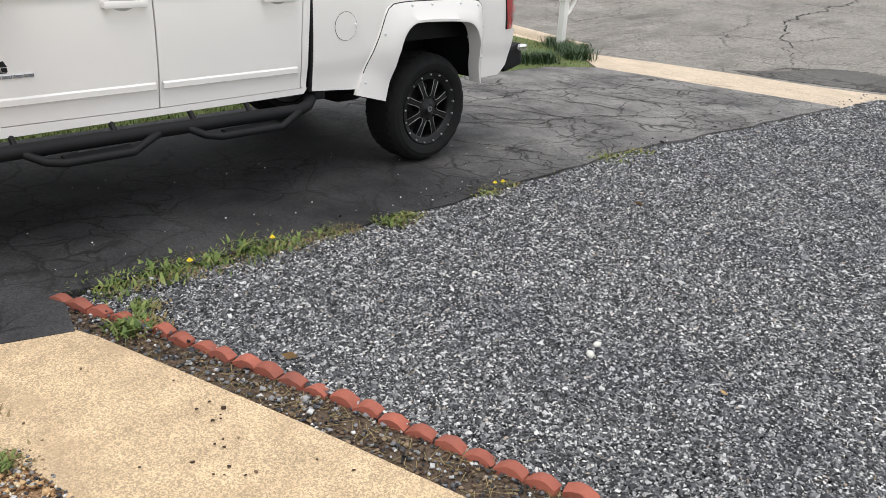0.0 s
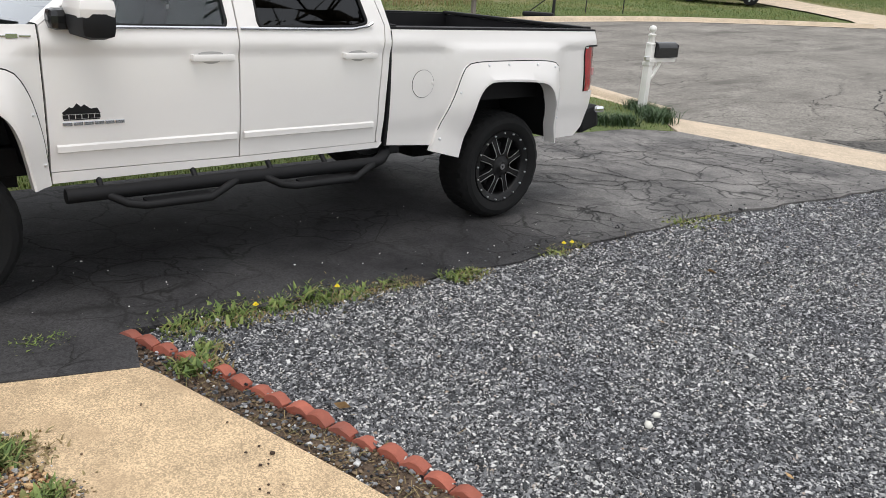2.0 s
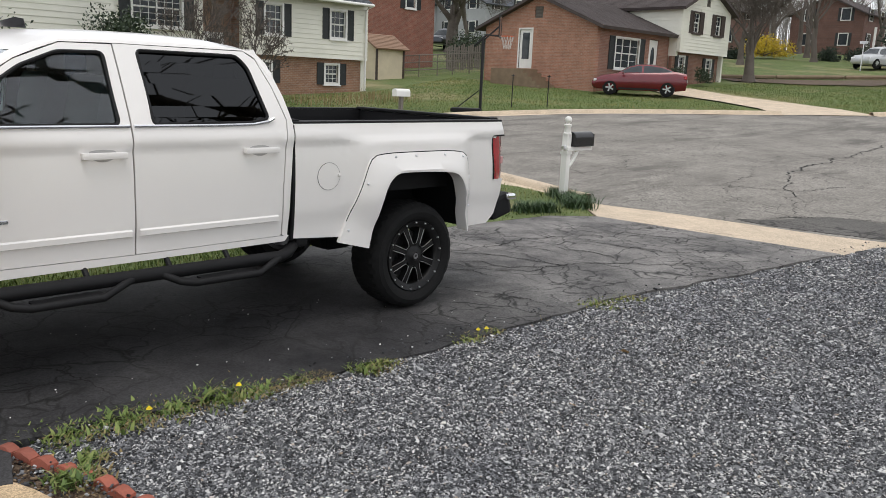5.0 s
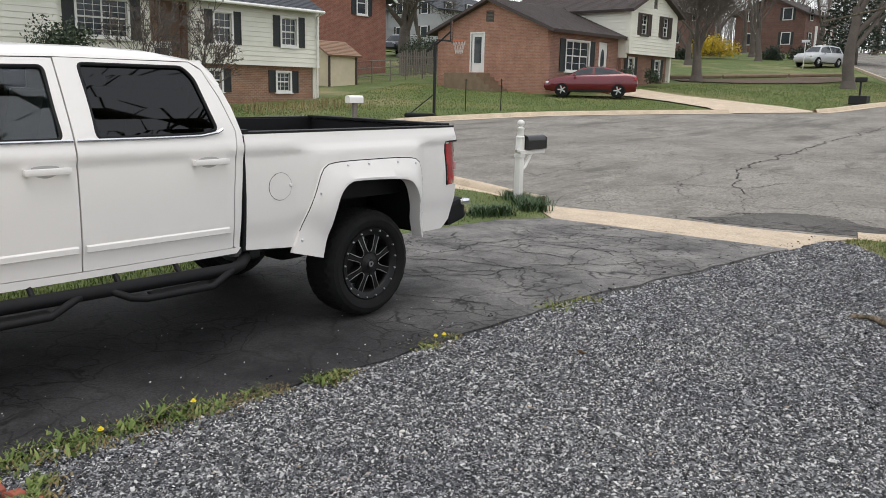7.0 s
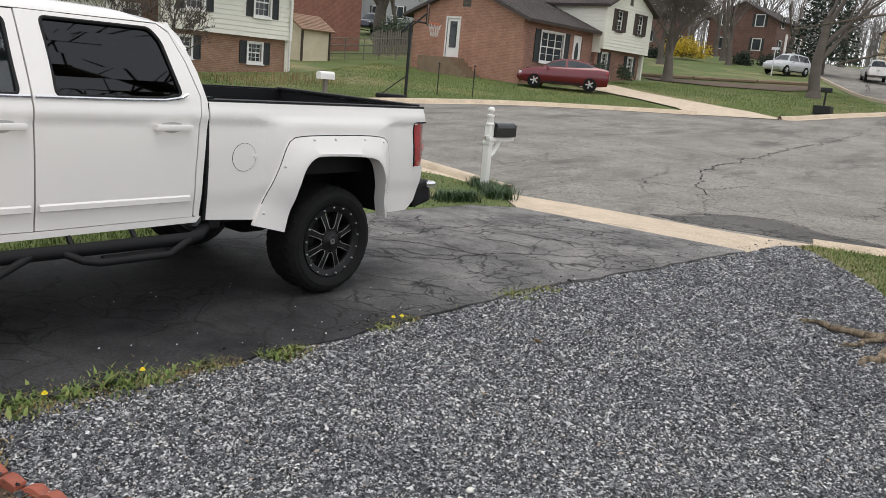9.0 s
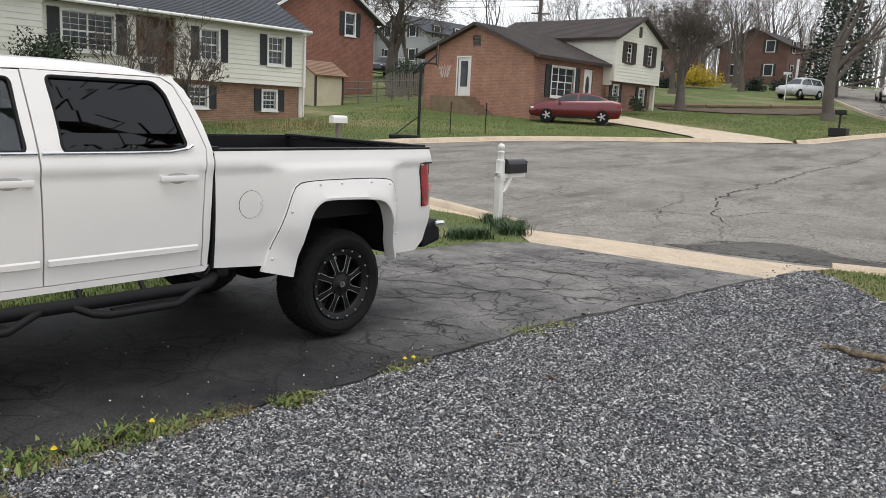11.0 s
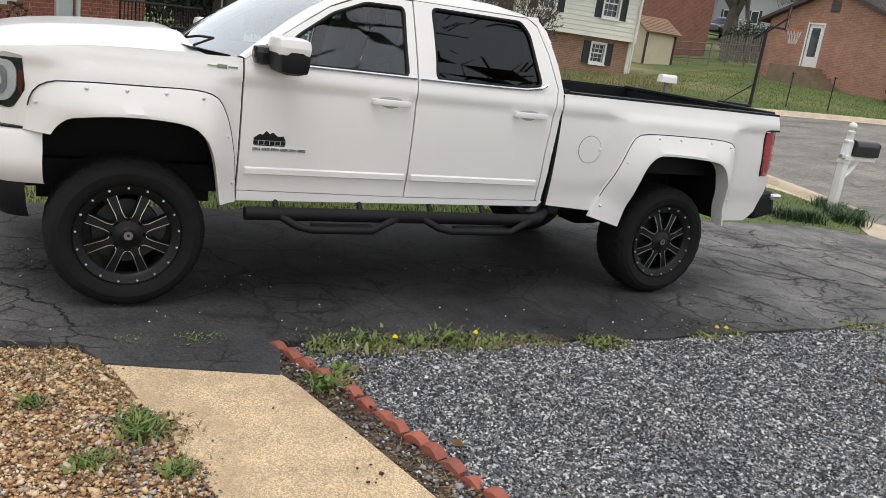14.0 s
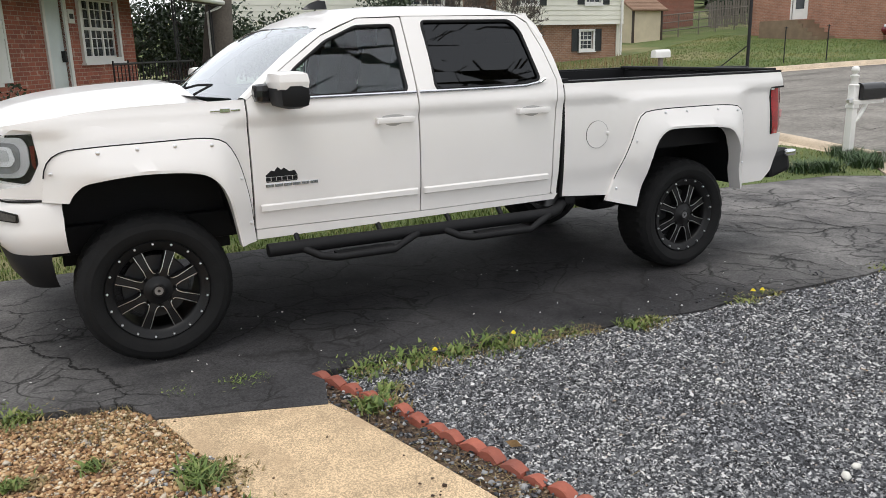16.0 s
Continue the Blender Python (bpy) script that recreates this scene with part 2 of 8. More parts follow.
def sheet(outer, holes=(), cuts_a=(), cuts_b=(), put=None, depth=None):
    """A flat outline with holes, cut into strips, put into space by put(a, b) and thickened by the vector depth."""
    bm = bmesh.new()
    edges = []
    for loop in (outer, *holes):
        vs = [bm.verts.new((a, b, 0)) for a, b in loop]
        edges += [bm.edges.new((vs[i], vs[(i + 1) % len(vs)])) for i in range(len(vs))]
    if holes:
        bmesh.ops.triangle_fill(bm, use_beauty=True, use_dissolve=False, edges=edges, normal=(0, 0, 1))
    else:
        bm.faces.new(vs)
        bm.normal_update()
        bmesh.ops.triangulate(bm, faces=bm.faces[:])
    for cuts, no in ((cuts_a, (1, 0, 0)), (cuts_b, (0, 1, 0))):
        for v in cuts:
            bmesh.ops.bisect_plane(bm, geom=bm.verts[:] + bm.edges[:] + bm.faces[:], plane_co=(v * no[0], v * no[1], 0), plane_no=no, dist=1e-5)
    if put:
        for v in bm.verts:
            v.co = put(v.co.x, v.co.y)
    if depth is not None:
        depth = Vector(depth)
        rim = [e for e in bm.edges if e.is_boundary]
        faces = bm.faces[:]
        twin = {v: bm.verts.new(v.co + depth) for v in bm.verts[:]}
        for f in faces:
            bm.faces.new([twin[v] for v in reversed(f.verts)])
        for e in rim:
            a, b = e.verts
            bm.faces.new((a, b, twin[b], twin[a]))
        bmesh.ops.recalc_face_normals(bm, faces=bm.faces)
    return bm


def steps(a, b, d):
    n = max(1, round((b - a) / d))
    return [a + (b - a) * i / n for i in range(1, n)]


def loft(bm, rows, close=False):
    vs = [[bm.verts.new(p) for p in r] for r in rows]
    for a, b in zip(vs, vs[1:]):
        n = len(a)
        for k in range(n if close else n - 1):
            bm.faces.new((a[k], a[(k + 1) % n], b[(k + 1) % n], b[k]))
    return vs


def resample(pts, n):
    pts = [Vector(p) for p in pts]
    seg = [0.0]
    for a, b in zip(pts, pts[1:]):
        seg.append(seg[-1] + (b - a).length)
    out = []
    for i in range(n):
        s = seg[-1] * i / (n - 1)
        k = max(j for j in range(len(seg) - 1) if seg[j] <= s + 1e-9)
        out.append(pts[k].lerp(pts[k + 1], min(1.0, (s - seg[k]) / max(1e-9, seg[k + 1] - seg[k]))))
    return out


def rounded(pts, r, n=5):
    """Round the corners of a closed outline."""
    out = []
    m = len(pts)
    for i in range(m):
        p, a, b = Vector(pts[i]), Vector(pts[i - 1]), Vector(pts[(i + 1) % m])
        ra = min(r, (a - p).length * 0.45, (b - p).length * 0.45)
        s, e = p + (a - p).normalized() * ra, p + (b - p).normalized() * ra
        for k in range(n + 1):
            t = k / n
            out.append(tuple((1 - t) ** 2 * s + 2 * t * (1 - t) * p + t * t * e))
    return out


def pieces(name, verts, tris, material, parent=None, label="", category="", kind="stuff"):
    me = bpy.data.meshes.new(name)
    me.vertices.add(len(verts))
    me.vertices.foreach_set("co", np.asarray(verts, dtype=np.float32).ravel())
    tris = np.asarray(tris, dtype=np.int32)
    k = tris.shape[1]
    me.loops.add(tris.size)
    me.loops.foreach_set("vertex_index", tris.ravel())
    me.polygons.add(len(tris))
    me.polygons.foreach_set("loop_start", np.arange(0, tris.size, k, dtype=np.int32))
    me.polygons.foreach_set("loop_total", np.full(len(tris), k, dtype=np.int32))
    me.update(calc_edges=True)
    me.materials.append(material)
    ob = new(name, me)
    ob.parent = parent
    return tagged(ob, label, category, "", kind)


# ---- the lie of the land ----
LAND = [(-400, 0), (12.5, 0), (17, 0.13), (22, 0.3), (27, 0.5), (32, 0.77), (36, 1.03), (40, 1.35), (44, 1.67), (48, 2.0), (56, 2.7), (66, 3.7), (78, 4.9), (90, 6.0), (120, 7.8), (150, 9.0), (300, 14), (3000, 30)]
US, HS = [a for a, b in LAND], [b for a, b in LAND]


def land(x, y):
    return float(np.interp((x + 3.9) * 0.8 + (y + 4.2) * 0.6, US, HS))


def draped(outer, dz, holes=(), thick=0.0):
    """A piece of ground that follows the land exactly, dz above it."""
    turn = [((x + 3.9) * 0.8 + (y + 4.2) * 0.6, -(x + 3.9) * 0.6 + (y + 4.2) * 0.8) for x, y in outer]
    hs = [[((x + 3.9) * 0.8 + (y + 4.2) * 0.6, -(x + 3.9) * 0.6 + (y + 4.2) * 0.8) for x, y in h] for h in holes]
    lo, hi = min(u for u, v in turn), max(u for u, v in turn)

    def put(u, v):
        return Vector((u * 0.8 - v * 0.6 - 3.9, u * 0.6 + v * 0.8 - 4.2, float(np.interp(u, US, HS)) + dz))
    bm = sheet(turn, hs, [u for u in US if lo < u < hi], (), put, (0, 0, -thick) if thick else None)
    if not thick:
        bmesh.ops.recalc_face_normals(bm, faces=bm.faces)
        for f in bm.faces:
            if f.normal.z < 0:
                f.normal_flip()
    return bm


def smooth_line(pts, n=60):
    """A soft curve through plan points."""
    p = [Vector(q) for q in pts]
    out = []
    for i in range(len(p) - 1):
        a, b, c, d = p[max(i - 1, 0)], p[i], p[i + 1], p[min(i + 2, len(p) - 1)]
        k = max(2, n // (len(p) - 1))
        for j in range(k):
            t = j / k
            out.append(tuple(0.5 * (2 * b + (c - a) * t + (2 * a - 5 * b + 4 * c - d) * t * t + (3 * b - a - 3 * c + d) * t ** 3)))
    out.append(tuple(p[-1]))
    return out

WHITE_PAINT = mat("white_car_paint", (0.79, 0.765, 0.745), 0.32, 0, 0.02, 1.2, 40, 0.0, coat=0.6)
BLACK_TRIM = mat("black_trim", (0.008, 0.008, 0.009), 0.6, 0, 0.2, 8, 200, 0.1, 0.001, spec=0.25)
GLOSS_BLACK = mat("gloss_black", (0.01, 0.01, 0.011), 0.18, 0, 0.1, 8, 200, 0.0)
RUBBER = mat("tyre_rubber", (0.0085, 0.0085, 0.0088), 0.85, 0, 0.25, 10, 160, 0.2, 0.002, spec=0.25)
DARK_CLOTH = mat("dark_cloth", (0.03, 0.032, 0.036), 0.9, 0, 0.3, 8, 200, 0.2)
CHROME = mat("chrome", (0.75, 0.76, 0.78), 0.12, 1.0, 0.03, 4, 80, 0.0)
MILLED = mat("milled_metal", (0.8, 0.8, 0.82), 0.3, 1.0, 0.05, 9, 120, 0.0)
FILM_GLASS = glass("dark_film_glass", (0.012, 0.02, 0.036), 1.5)
FRONT_GLASS = glass("tinted_side_glass", (0.7, 0.88, 0.86), 1.8)
SHIELD_GLASS = glass("windscreen_glass", (0.74, 0.84, 0.8), 4.2)
LENS = glass("clear_lamp_lens", (0.93, 0.94, 0.95), 1.22, 0.05)
RED_LENS = mat("red_lamp_lens", (0.34, 0.01, 0.015), 0.12, 0, 0.25, 14, 60, 0.0, coat=0.6)
AMBER = mat("amber_reflector", (0.11, 0.018, 0.012), 0.2, 0, 0.2, 14, 60, 0.0)
# Along x: pale worn ends, and shade under the pickup painted into the middle.
DRIVE_ASPHALT = cracked("driveway_asphalt", (0.045, 0.044, 0.046), (0.2, 0.194, 0.19), 1.7, 0.012, 1.0, 0.42, 130, 0.75, 1.1, wear_and_shade=[(0.09, (1.75, 1.7, 1.62)), (0.17, (0.9, 0.89, 0.88)), (0.25, (0.42, 0.42, 0.44)), (0.5, (0.37, 0.37, 0.39)), (0.61, (1.15, 1.14, 1.12)), (0.8, (1.7, 1.66, 1.6))])
ROAD_ASPHALT = cracked("street_asphalt", (0.2, 0.185, 0.165), (0.335, 0.312, 0.28), 0.8, 0.014, 0.6, 0.2, 45, 0.9, 0.45, 0.75)
CONCRETE = mat("tan_concrete", (0.52, 0.385, 0.24), 0.9, 0, 0.26, 6.0, 190, 0.25, 0.002, stain=(0.4, 0.285, 0.175), speck=0.3)
KERB_CONCRETE = mat("kerb_concrete", (0.53, 0.43, 0.32), 0.85, 0, 0.2, 2.5, 90, 0.5, 0.004, speck=0.2)
CLAY = mat("terracotta_edging", (0.33, 0.095, 0.06), 0.75, 0, 0.18, 9, 110, 0.4, 0.003, stain=(0.26, 0.085, 0.06), spread=0.18)
SOIL = mat("damp_soil", (0.115, 0.08, 0.054), 0.95, 0, 0.45, 5, 70, 0.8, 0.02)
# Near-black: shade in the gaps between stones is put into this colour.
GRAVEL_BED = mat("gravel_bed", (0.022, 0.022, 0.025), 0.9, 0, 0.4, 14, 80, 0.8, 0.02)
GRAVEL = island_mat("crushed_stone", [(0.0, (0.014, 0.0145, 0.017)), (0.32, (0.062, 0.064, 0.07)), (0.58, (0.155, 0.158, 0.167)), (0.78, (0.31, 0.312, 0.318)), (0.92, (0.62, 0.615, 0.6)), (0.985, (0.85, 0.84, 0.82)), (1.0, (0.36, 0.27, 0.19))], patch=(0.66, 0.67, 0.72), every=0.8)
PEBBLE = island_mat("river_pebbles", [(0.0, (0.2, 0.105, 0.055)), (0.3, (0.48, 0.28, 0.135)), (0.55, (0.66, 0.44, 0.225)), (0.78, (0.76, 0.57, 0.35)), (0.9, (0.84, 0.74, 0.58)), (0.97, (0.25, 0.22, 0.2))], patch=(0.8, 0.74, 0.68), every=1.6)
PEBBLE_SOIL = mat("pebbly_soil", (0.3, 0.185, 0.1), 0.95, 0, 0.4, 6, 120, 0.8, 0.015, speck=0.4)
LAWN = mat("lawn_ground", (0.1, 0.135, 0.036), 0.95, 0, 0.35, 0.7, 30, 0.9, 0.04, stain=(0.25, 0.215, 0.11))
BLADES = island_mat("grass_blades", [(0.0, (0.065, 0.11, 0.022)), (0.5, (0.13, 0.195, 0.04)), (0.85, (0.2, 0.255, 0.065)), (1.0, (0.26, 0.245, 0.1))], 0.7, patch=(1.9, 1.35, 1.7), every=0.4)
DRY_BLADES = island_mat("dry_grass", [(0.0, (0.2, 0.14, 0.06)), (0.6, (0.33, 0.25, 0.12)), (1.0, (0.2, 0.19, 0.07))], 0.8)
DARK_BLADES = island_mat("clump_leaves", [(0.0, (0.025, 0.055, 0.018)), (0.6, (0.05, 0.1, 0.032)), (1.0, (0.1, 0.15, 0.06))], 0.6)
YELLOW = mat("yellow_petals", (0.85, 0.68, 0.03), 0.7, 0, 0.1, 20, 300, 0.1)
BARK = bark_mat("grey_brown_bark", (0.15, 0.122, 0.09), (0.25, 0.21, 0.16))
FAR_BARK = mat("far_bark", (0.115, 0.096, 0.083), 0.95, 0, 0.3, 2, 20, 0.4)
ROOT_WOOD = bark_mat("bare_root_wood", (0.25, 0.19, 0.13), (0.4, 0.32, 0.22))
VINYL = mat("cream_siding", (0.72, 0.705, 0.62), 0.6, 0, 0.06, 1.0, 30, 0.05)
WHITE_TRIM = mat("white_trim", (0.74, 0.73, 0.7), 0.5, 0, 0.06, 2.0, 60, 0.05)
SHUTTER = mat("dark_shutter", (0.022, 0.026, 0.027), 0.6, 0, 0.2, 4, 60, 0.1)
BROWN_SHUTTER = mat("brown_shutter", (0.05, 0.035, 0.028), 0.6, 0, 0.2, 4, 60, 0.1)
ROOF_BLUE = mat("slate_grey_shingles", (0.062, 0.069, 0.08), 0.9, 0, 0.25, 0.9, 14, 0.5, 0.02)
ROOF_BROWN = mat("brown_shingles", (0.066, 0.052, 0.05), 0.9, 0, 0.25, 0.9, 14, 0.5, 0.02)
ROOF_TAN = mat("tan_shingles", (0.24, 0.15, 0.1), 0.9, 0, 0.2, 0.9, 14, 0.5, 0.02)
PANE = mat("window_pane", (0.035, 0.042, 0.048), 0.06, 0, 0.3, 1.5, 4, 0.0)
CURTAIN = mat("pale_curtain", (0.5, 0.51, 0.5), 0.8, 0, 0.15, 5, 30, 0.1)
CREAM = mat("cream_panel", (0.6, 0.52, 0.38), 0.7, 0, 0.1, 1.5, 40, 0.1)
WOOD_GREY = mat("weathered_wood", (0.17, 0.15, 0.13), 0.9, 0, 0.3, 5, 60, 0.4)
PINE = mat("pale_pine", (0.62, 0.46, 0.25), 0.7, 0, 0.15, 5, 70, 0.2, spread=0.1)
IRON = mat("black_iron", (0.015, 0.015, 0.016), 0.5, 0.3, 0.2, 8, 100, 0.1)
RED_PAINT = mat("dark_red_car_paint", (0.125, 0.006, 0.013), 0.25, 0.2, 0.1, 2, 50, 0.0, coat=0.8)
SILVER_PAINT = mat("silver_car_paint", (0.5, 0.51, 0.52), 0.3, 0.3, 0.05, 2, 50, 0.0, coat=0.5)
FLAGSTONE = mat("brown_flagstone", (0.21, 0.15, 0.1), 0.85, 0, 0.2, 3, 90, 0.4)
NET = mat("net_cord", (0.55, 0.53, 0.5), 0.8, 0, 0.1, 9, 90, 0.0)

# ---- ground, street, driveway ----
def structure(name, bm, material, label, category="", smooth=None):
    return tagged(mesh_object(name, bm, material, None, "", smooth), label, category or name, "", "structure")


structure("ground", draped([(-300, -300), (2500, -900), (2500, 2500), (-300, 900)], -0.05), LAWN, "patchy spring lawn on rising ground", "ground")

NEAR_KERB = [(7.6, 9.5), (6.95, 6.4), (6.55, 4.6), (6.1, 2.95), (5.95, 2.3), (6.1, 0.8), (6.35, -0.6), (6.62, -1.6), (6.95, -2.5), (7.3, -3.4), (8.4, -6.2), (11, -12), (16, -20), (30, -36)]
FAR_KERB = [(7.6, 9.5), (8.6, 12.2), (10.2, 14.0), (12.2, 14.9), (14.8, 15.0), (17.2, 14.8), (22.5, 13.3), (28.8, 9.3), (32.2, 6.9), (37, 6.0), (43, 4.9), (47.0, 4.95), (50.5, 6.0), (54.5, 9.0), (66, 14.5), (80, 21)]
near_line, far_line = smooth_line(NEAR_KERB, 90), smooth_line(FAR_KERB, 110)
structure("road", draped(near_line[::-1] + far_line[1:] + [(150, 52), (153, 46), (86, 15), (66, 6), (60, 0), (75, -14), (110, -40), (60, -60)], -0.01), ROAD_ASPHALT, "grey cracked asphalt street with a broken edge", "road")


def kerb(name, line, side, width, high, label, start=0, end=None):
    """A kerb stone that runs along a plan line: a low rounded step."""
    pts = [Vector(p) for p in line[start:end]]
    rows = []
    for i, p in enumerate(pts):
        d = (pts[min(i + 1, len(pts) - 1)] - pts[max(i - 1, 0)]).normalized()
        n = Vector((-d.y, d.x)) * side
        prof = [(-0.30, -0.012), (-0.04, 0.004), (0.0, high * 0.75), (0.035, high), (width, high), (width + 0.01, -0.15)]
        rows.append([(p.x + n.x * o, p.y + n.y * o, land(p.x, p.y) + h) for o, h in prof])
    bm = bmesh.new()
    loft(bm, rows)
    bmesh.ops.recalc_face_normals(bm, faces=bm.faces)
    return structure(name, bm, KERB_CONCRETE, label, "kerb", 40)


def near_index(line, q):
    return min(range(len(line)), key=lambda i: (Vector(line[i]) - Vector(q)).length)


i0, i1 = near_index(near_line, (6.05, 2.75)), near_index(near_line, (6.62, -1.6))
kerb("kerb_1", near_line, 1, 0.15, 0.1, "tan concrete kerb beside the mailbox", 0, i0 + 1)
kerb("kerb_2", near_line, 1, 0.15, 0.06, "tan concrete kerb beside the tree lawn", i1, None)
j0, j1 = near_index(far_line, (28.6, 9.4)), near_index(far_line, (32.4, 6.8))
kerb("kerb_3", far_line, 1, 0.18, 0.14, "tan concrete kerb along the far lawn", 0, j0 + 1)
kerb("kerb_4", far_line, 1, 0.18, 0.14, "tan concrete kerb on the bend", j1, None)

APRON = [(5.95, 2.75), (5.3, 2.15), (4.9, 1.72), (5.18, -1.26), (5.55, -1.3), (6.05, -1.36), (6.62, -1.62), (6.36, -0.6), (6.1, 0.8), (5.97, 2.2)]
structure("apron", sheet(APRON, (), (), steps(-1.6, 2.7, 0.3), lambda x, y: Vector((x, y, 0.014 + 0.012 * math.sin(y * 1.7))), (0, 0, -0.1)), KERB_CONCRETE, "tan concrete driveway apron at the kerb", "apron", 30)

random.seed(3)
edge = [(-9.0, -0.2), (-4.75, -0.25), (-3.9, -0.42), (-3.8, -0.66), (-3.06, -0.9), (-2.95, -0.5)]
for k in range(33):
    x = -2.75 + k * (5.1 + 2.75) / 32
    edge.append((x, -0.5 - 0.26 * min(1, (x + 2.9) / 2.5) - (0.5 * max(0, x - 1.5) / 3.6) + random.uniform(-0.035, 0.035)))
def drive_z(x):
    """The driveway rises a little towards the house."""
    return 0.022 + 0.01 * max(0.0, -1.5 - x)


DRIVE = edge + [(5.18, -1.26), (4.9, 1.72), (4.35, 2.12), (2.9, 2.25), (-9.0, 2.3)]
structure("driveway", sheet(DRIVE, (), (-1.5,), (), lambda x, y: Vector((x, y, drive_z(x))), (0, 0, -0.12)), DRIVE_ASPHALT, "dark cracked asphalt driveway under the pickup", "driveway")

PATH_EDGE_L, PATH_EDGE_R = [(-3.79, -0.63), (-3.72, -0.9), (-3.62, -1.35), (-3.53, -1.75), (-3.3, -3.0), (-2.9, -5.5)], [(-2.2, -5.3), (-2.55, -3.1), (-2.75, -2.1), (-2.9, -1.45), (-3.01, -1.0), (-3.06, -0.87), (-3.14, -0.77), (-3.25, -0.705), (-3.4, -0.675)]
PATH_SLAB = PATH_EDGE_L + PATH_EDGE_R
structure("concrete_path", sheet(PATH_SLAB, (), (), (), lambda x, y: Vector((x, y, 0.035)), (0, 0, -0.12)), CONCRETE, "tan broom-finished concrete garden path", "path")

BRICK_LINE = smooth_line([(-3.0, -0.5), (-2.93, -0.66), (-2.82, -0.98), (-2.73, -1.32), (-2.63, -1.68), (-2.54, -2.05), (-2.44, -2.5), (-2.33, -3.0), (-2.2, -3.6), (-2.08, -4.2)], 90)
structure("soil_strip", sheet([(-3.5, -0.45), (-2.8, -0.42)] + BRICK_LINE[4:] + [(-2.2, -5.3), (-3.3, -5.0), (-3.5, -2.0)], (), (), (), lambda x, y: Vector((x, y, 0.0055)), (0, 0, -0.05)), SOIL, "damp soil strip strewn with bark and gravel", "soil")
PEBBLE_AREA = [(-9.0, -0.22), (-4.75, -0.27), (-3.9, -0.44)] + PATH_EDGE_L + [(-9.0, -5.5)]
structure("pebble_bed", sheet(PEBBLE_AREA, (), (), (), lambda x, y: Vector((x, y, 0.018)), (0, 0, -0.05)), PEBBLE_SOIL, "brown soil under river pebbles", "soil")

GRAVEL_EDGE = [(5.18, -1.3), (5.55, -1.33), (6.0, -1.38), (6.2, -1.5), (5.9, -1.85), (5.3, -2.3), (4.6, -2.75), (3.9, -3.1), (3.2, -3.2), (2.9, -3.3), (2.55, -3.62), (2.3, -3.95), (2.2, -4.4), (1.9, -5.2), (1.6, -7.0)]
gravel_poly = [p for p in BRICK_LINE[::-1]] + edge[6:] + GRAVEL_EDGE + [(-1.6, -7.0)]
structure("gravel_bed", sheet(gravel_poly, (), (), (), lambda x, y: Vector((x, y, 0.003)), (0, 0, -0.06)), GRAVEL_BED, "grey crushed stone parking pad bed", "gravel")
DIRT = [(3.0, -3.28), (2.9, -3.3), (2.55, -3.6), (2.3, -3.93), (2.2, -4.4), (1.9, -5.2), (2.6, -6.5), (4.2, -5.0), (3.9, -3.6)]
structure("tree_soil", sheet(DIRT, (), (), (), lambda x, y: Vector((x, y, 0.008)), (0, 0, -0.06)), SOIL, "bare brown soil round the tree", "soil")
VERGE = [(6.5, -1.66), (6.2, -1.52), (5.9, -1.87), (5.3, -2.32), (4.6, -2.77), (3.9, -3.08), (3.2, -3.17), (2.95, -3.27), (3.1, -3.36), (3.9, -3.6), (4.2, -5.0), (3.0, -8.0), (8.9, -8.0), (8.2, -6.2), (7.12, -3.4), (6.76, -2.5)]
structure("tree_lawn", sheet(VERGE, (), (), (), lambda x, y: Vector((x, y, 0.012)), (0, 0, -0.08)), LAWN, "green lawn strip between gravel and kerb", "lawn")
MAIL_BED = [(2.0, 2.27), (2.9, 2.27), (4.35, 2.14), (4.88, 1.78), (5.3, 2.2), (5.9, 2.75), (6.38, 4.6), (6.75, 6.4), (4.0, 7.0), (1.0, 6.0)]
structure("mailbox_lawn", sheet(MAIL_BED, (), (), (), lambda x, y: Vector((x, y, 0.02)), (0, 0, -0.08)), LAWN, "rough grass round the mailbox post", "lawn")
FAR_DRIVE = [(28.6, 9.25), (32.4, 6.75), (33.6, 8.6), (34.5, 11.8), (35.2, 14.5), (37.0, 17.8), (34.8, 19.6), (33.0, 17.2), (31.8, 13.5), (30.5, 11.0)]
structure("far_driveway", draped(FAR_DRIVE, 0.01), KERB_CONCRETE, "tan concrete driveway of the brick house", "driveway")

# ---- the pickup ----
def soft(v, a, b):
    t = min(1.0, max(0.0, (v - a) / (b - a)))
    return t * t * (3 - 2 * t)


def haunch(x, z, x0, x1, z0, z1):
    """A soft raised field over a wheel."""
    return soft(x, x0 - 0.09, x0 + 0.1) * (1 - soft(x, x1 - 0.1, x1 + 0.09)) * soft(z, z0 - 0.14, z0) * (1 - soft(z, z1 - 0.045, z1 + 0.03))


def side_y(x, z):
    y = 0.025 + 0.05 * max(0.0, 1.05 - z) ** 1.3 + 0.10 * max(0.0, z - 1.12) ** 1.5
    if z > 1.395:
        y += 0.42 * (z - 1.395) ** 1.08
    y -= 0.014 * soft(z, 1.26, 1.30) * (1 - soft(z, 1.33, 1.39))
    y += 0.012 * (1 - soft(z, 0.72, 0.86))
    y -= 0.035 * haunch(x, z, -3.98, -3.2, 0.9, 1.29) + 0.045 * haunch(x, z, -0.6, 0.5, 0.9, 1.30)
    if x < -3.9:
        y += 0.24 * ((-3.9 - x) / 0.55) ** 2.3
    if x > 0.75:
        y += 0.05 * ((x - 0.75) / 0.25) ** 2
    return y


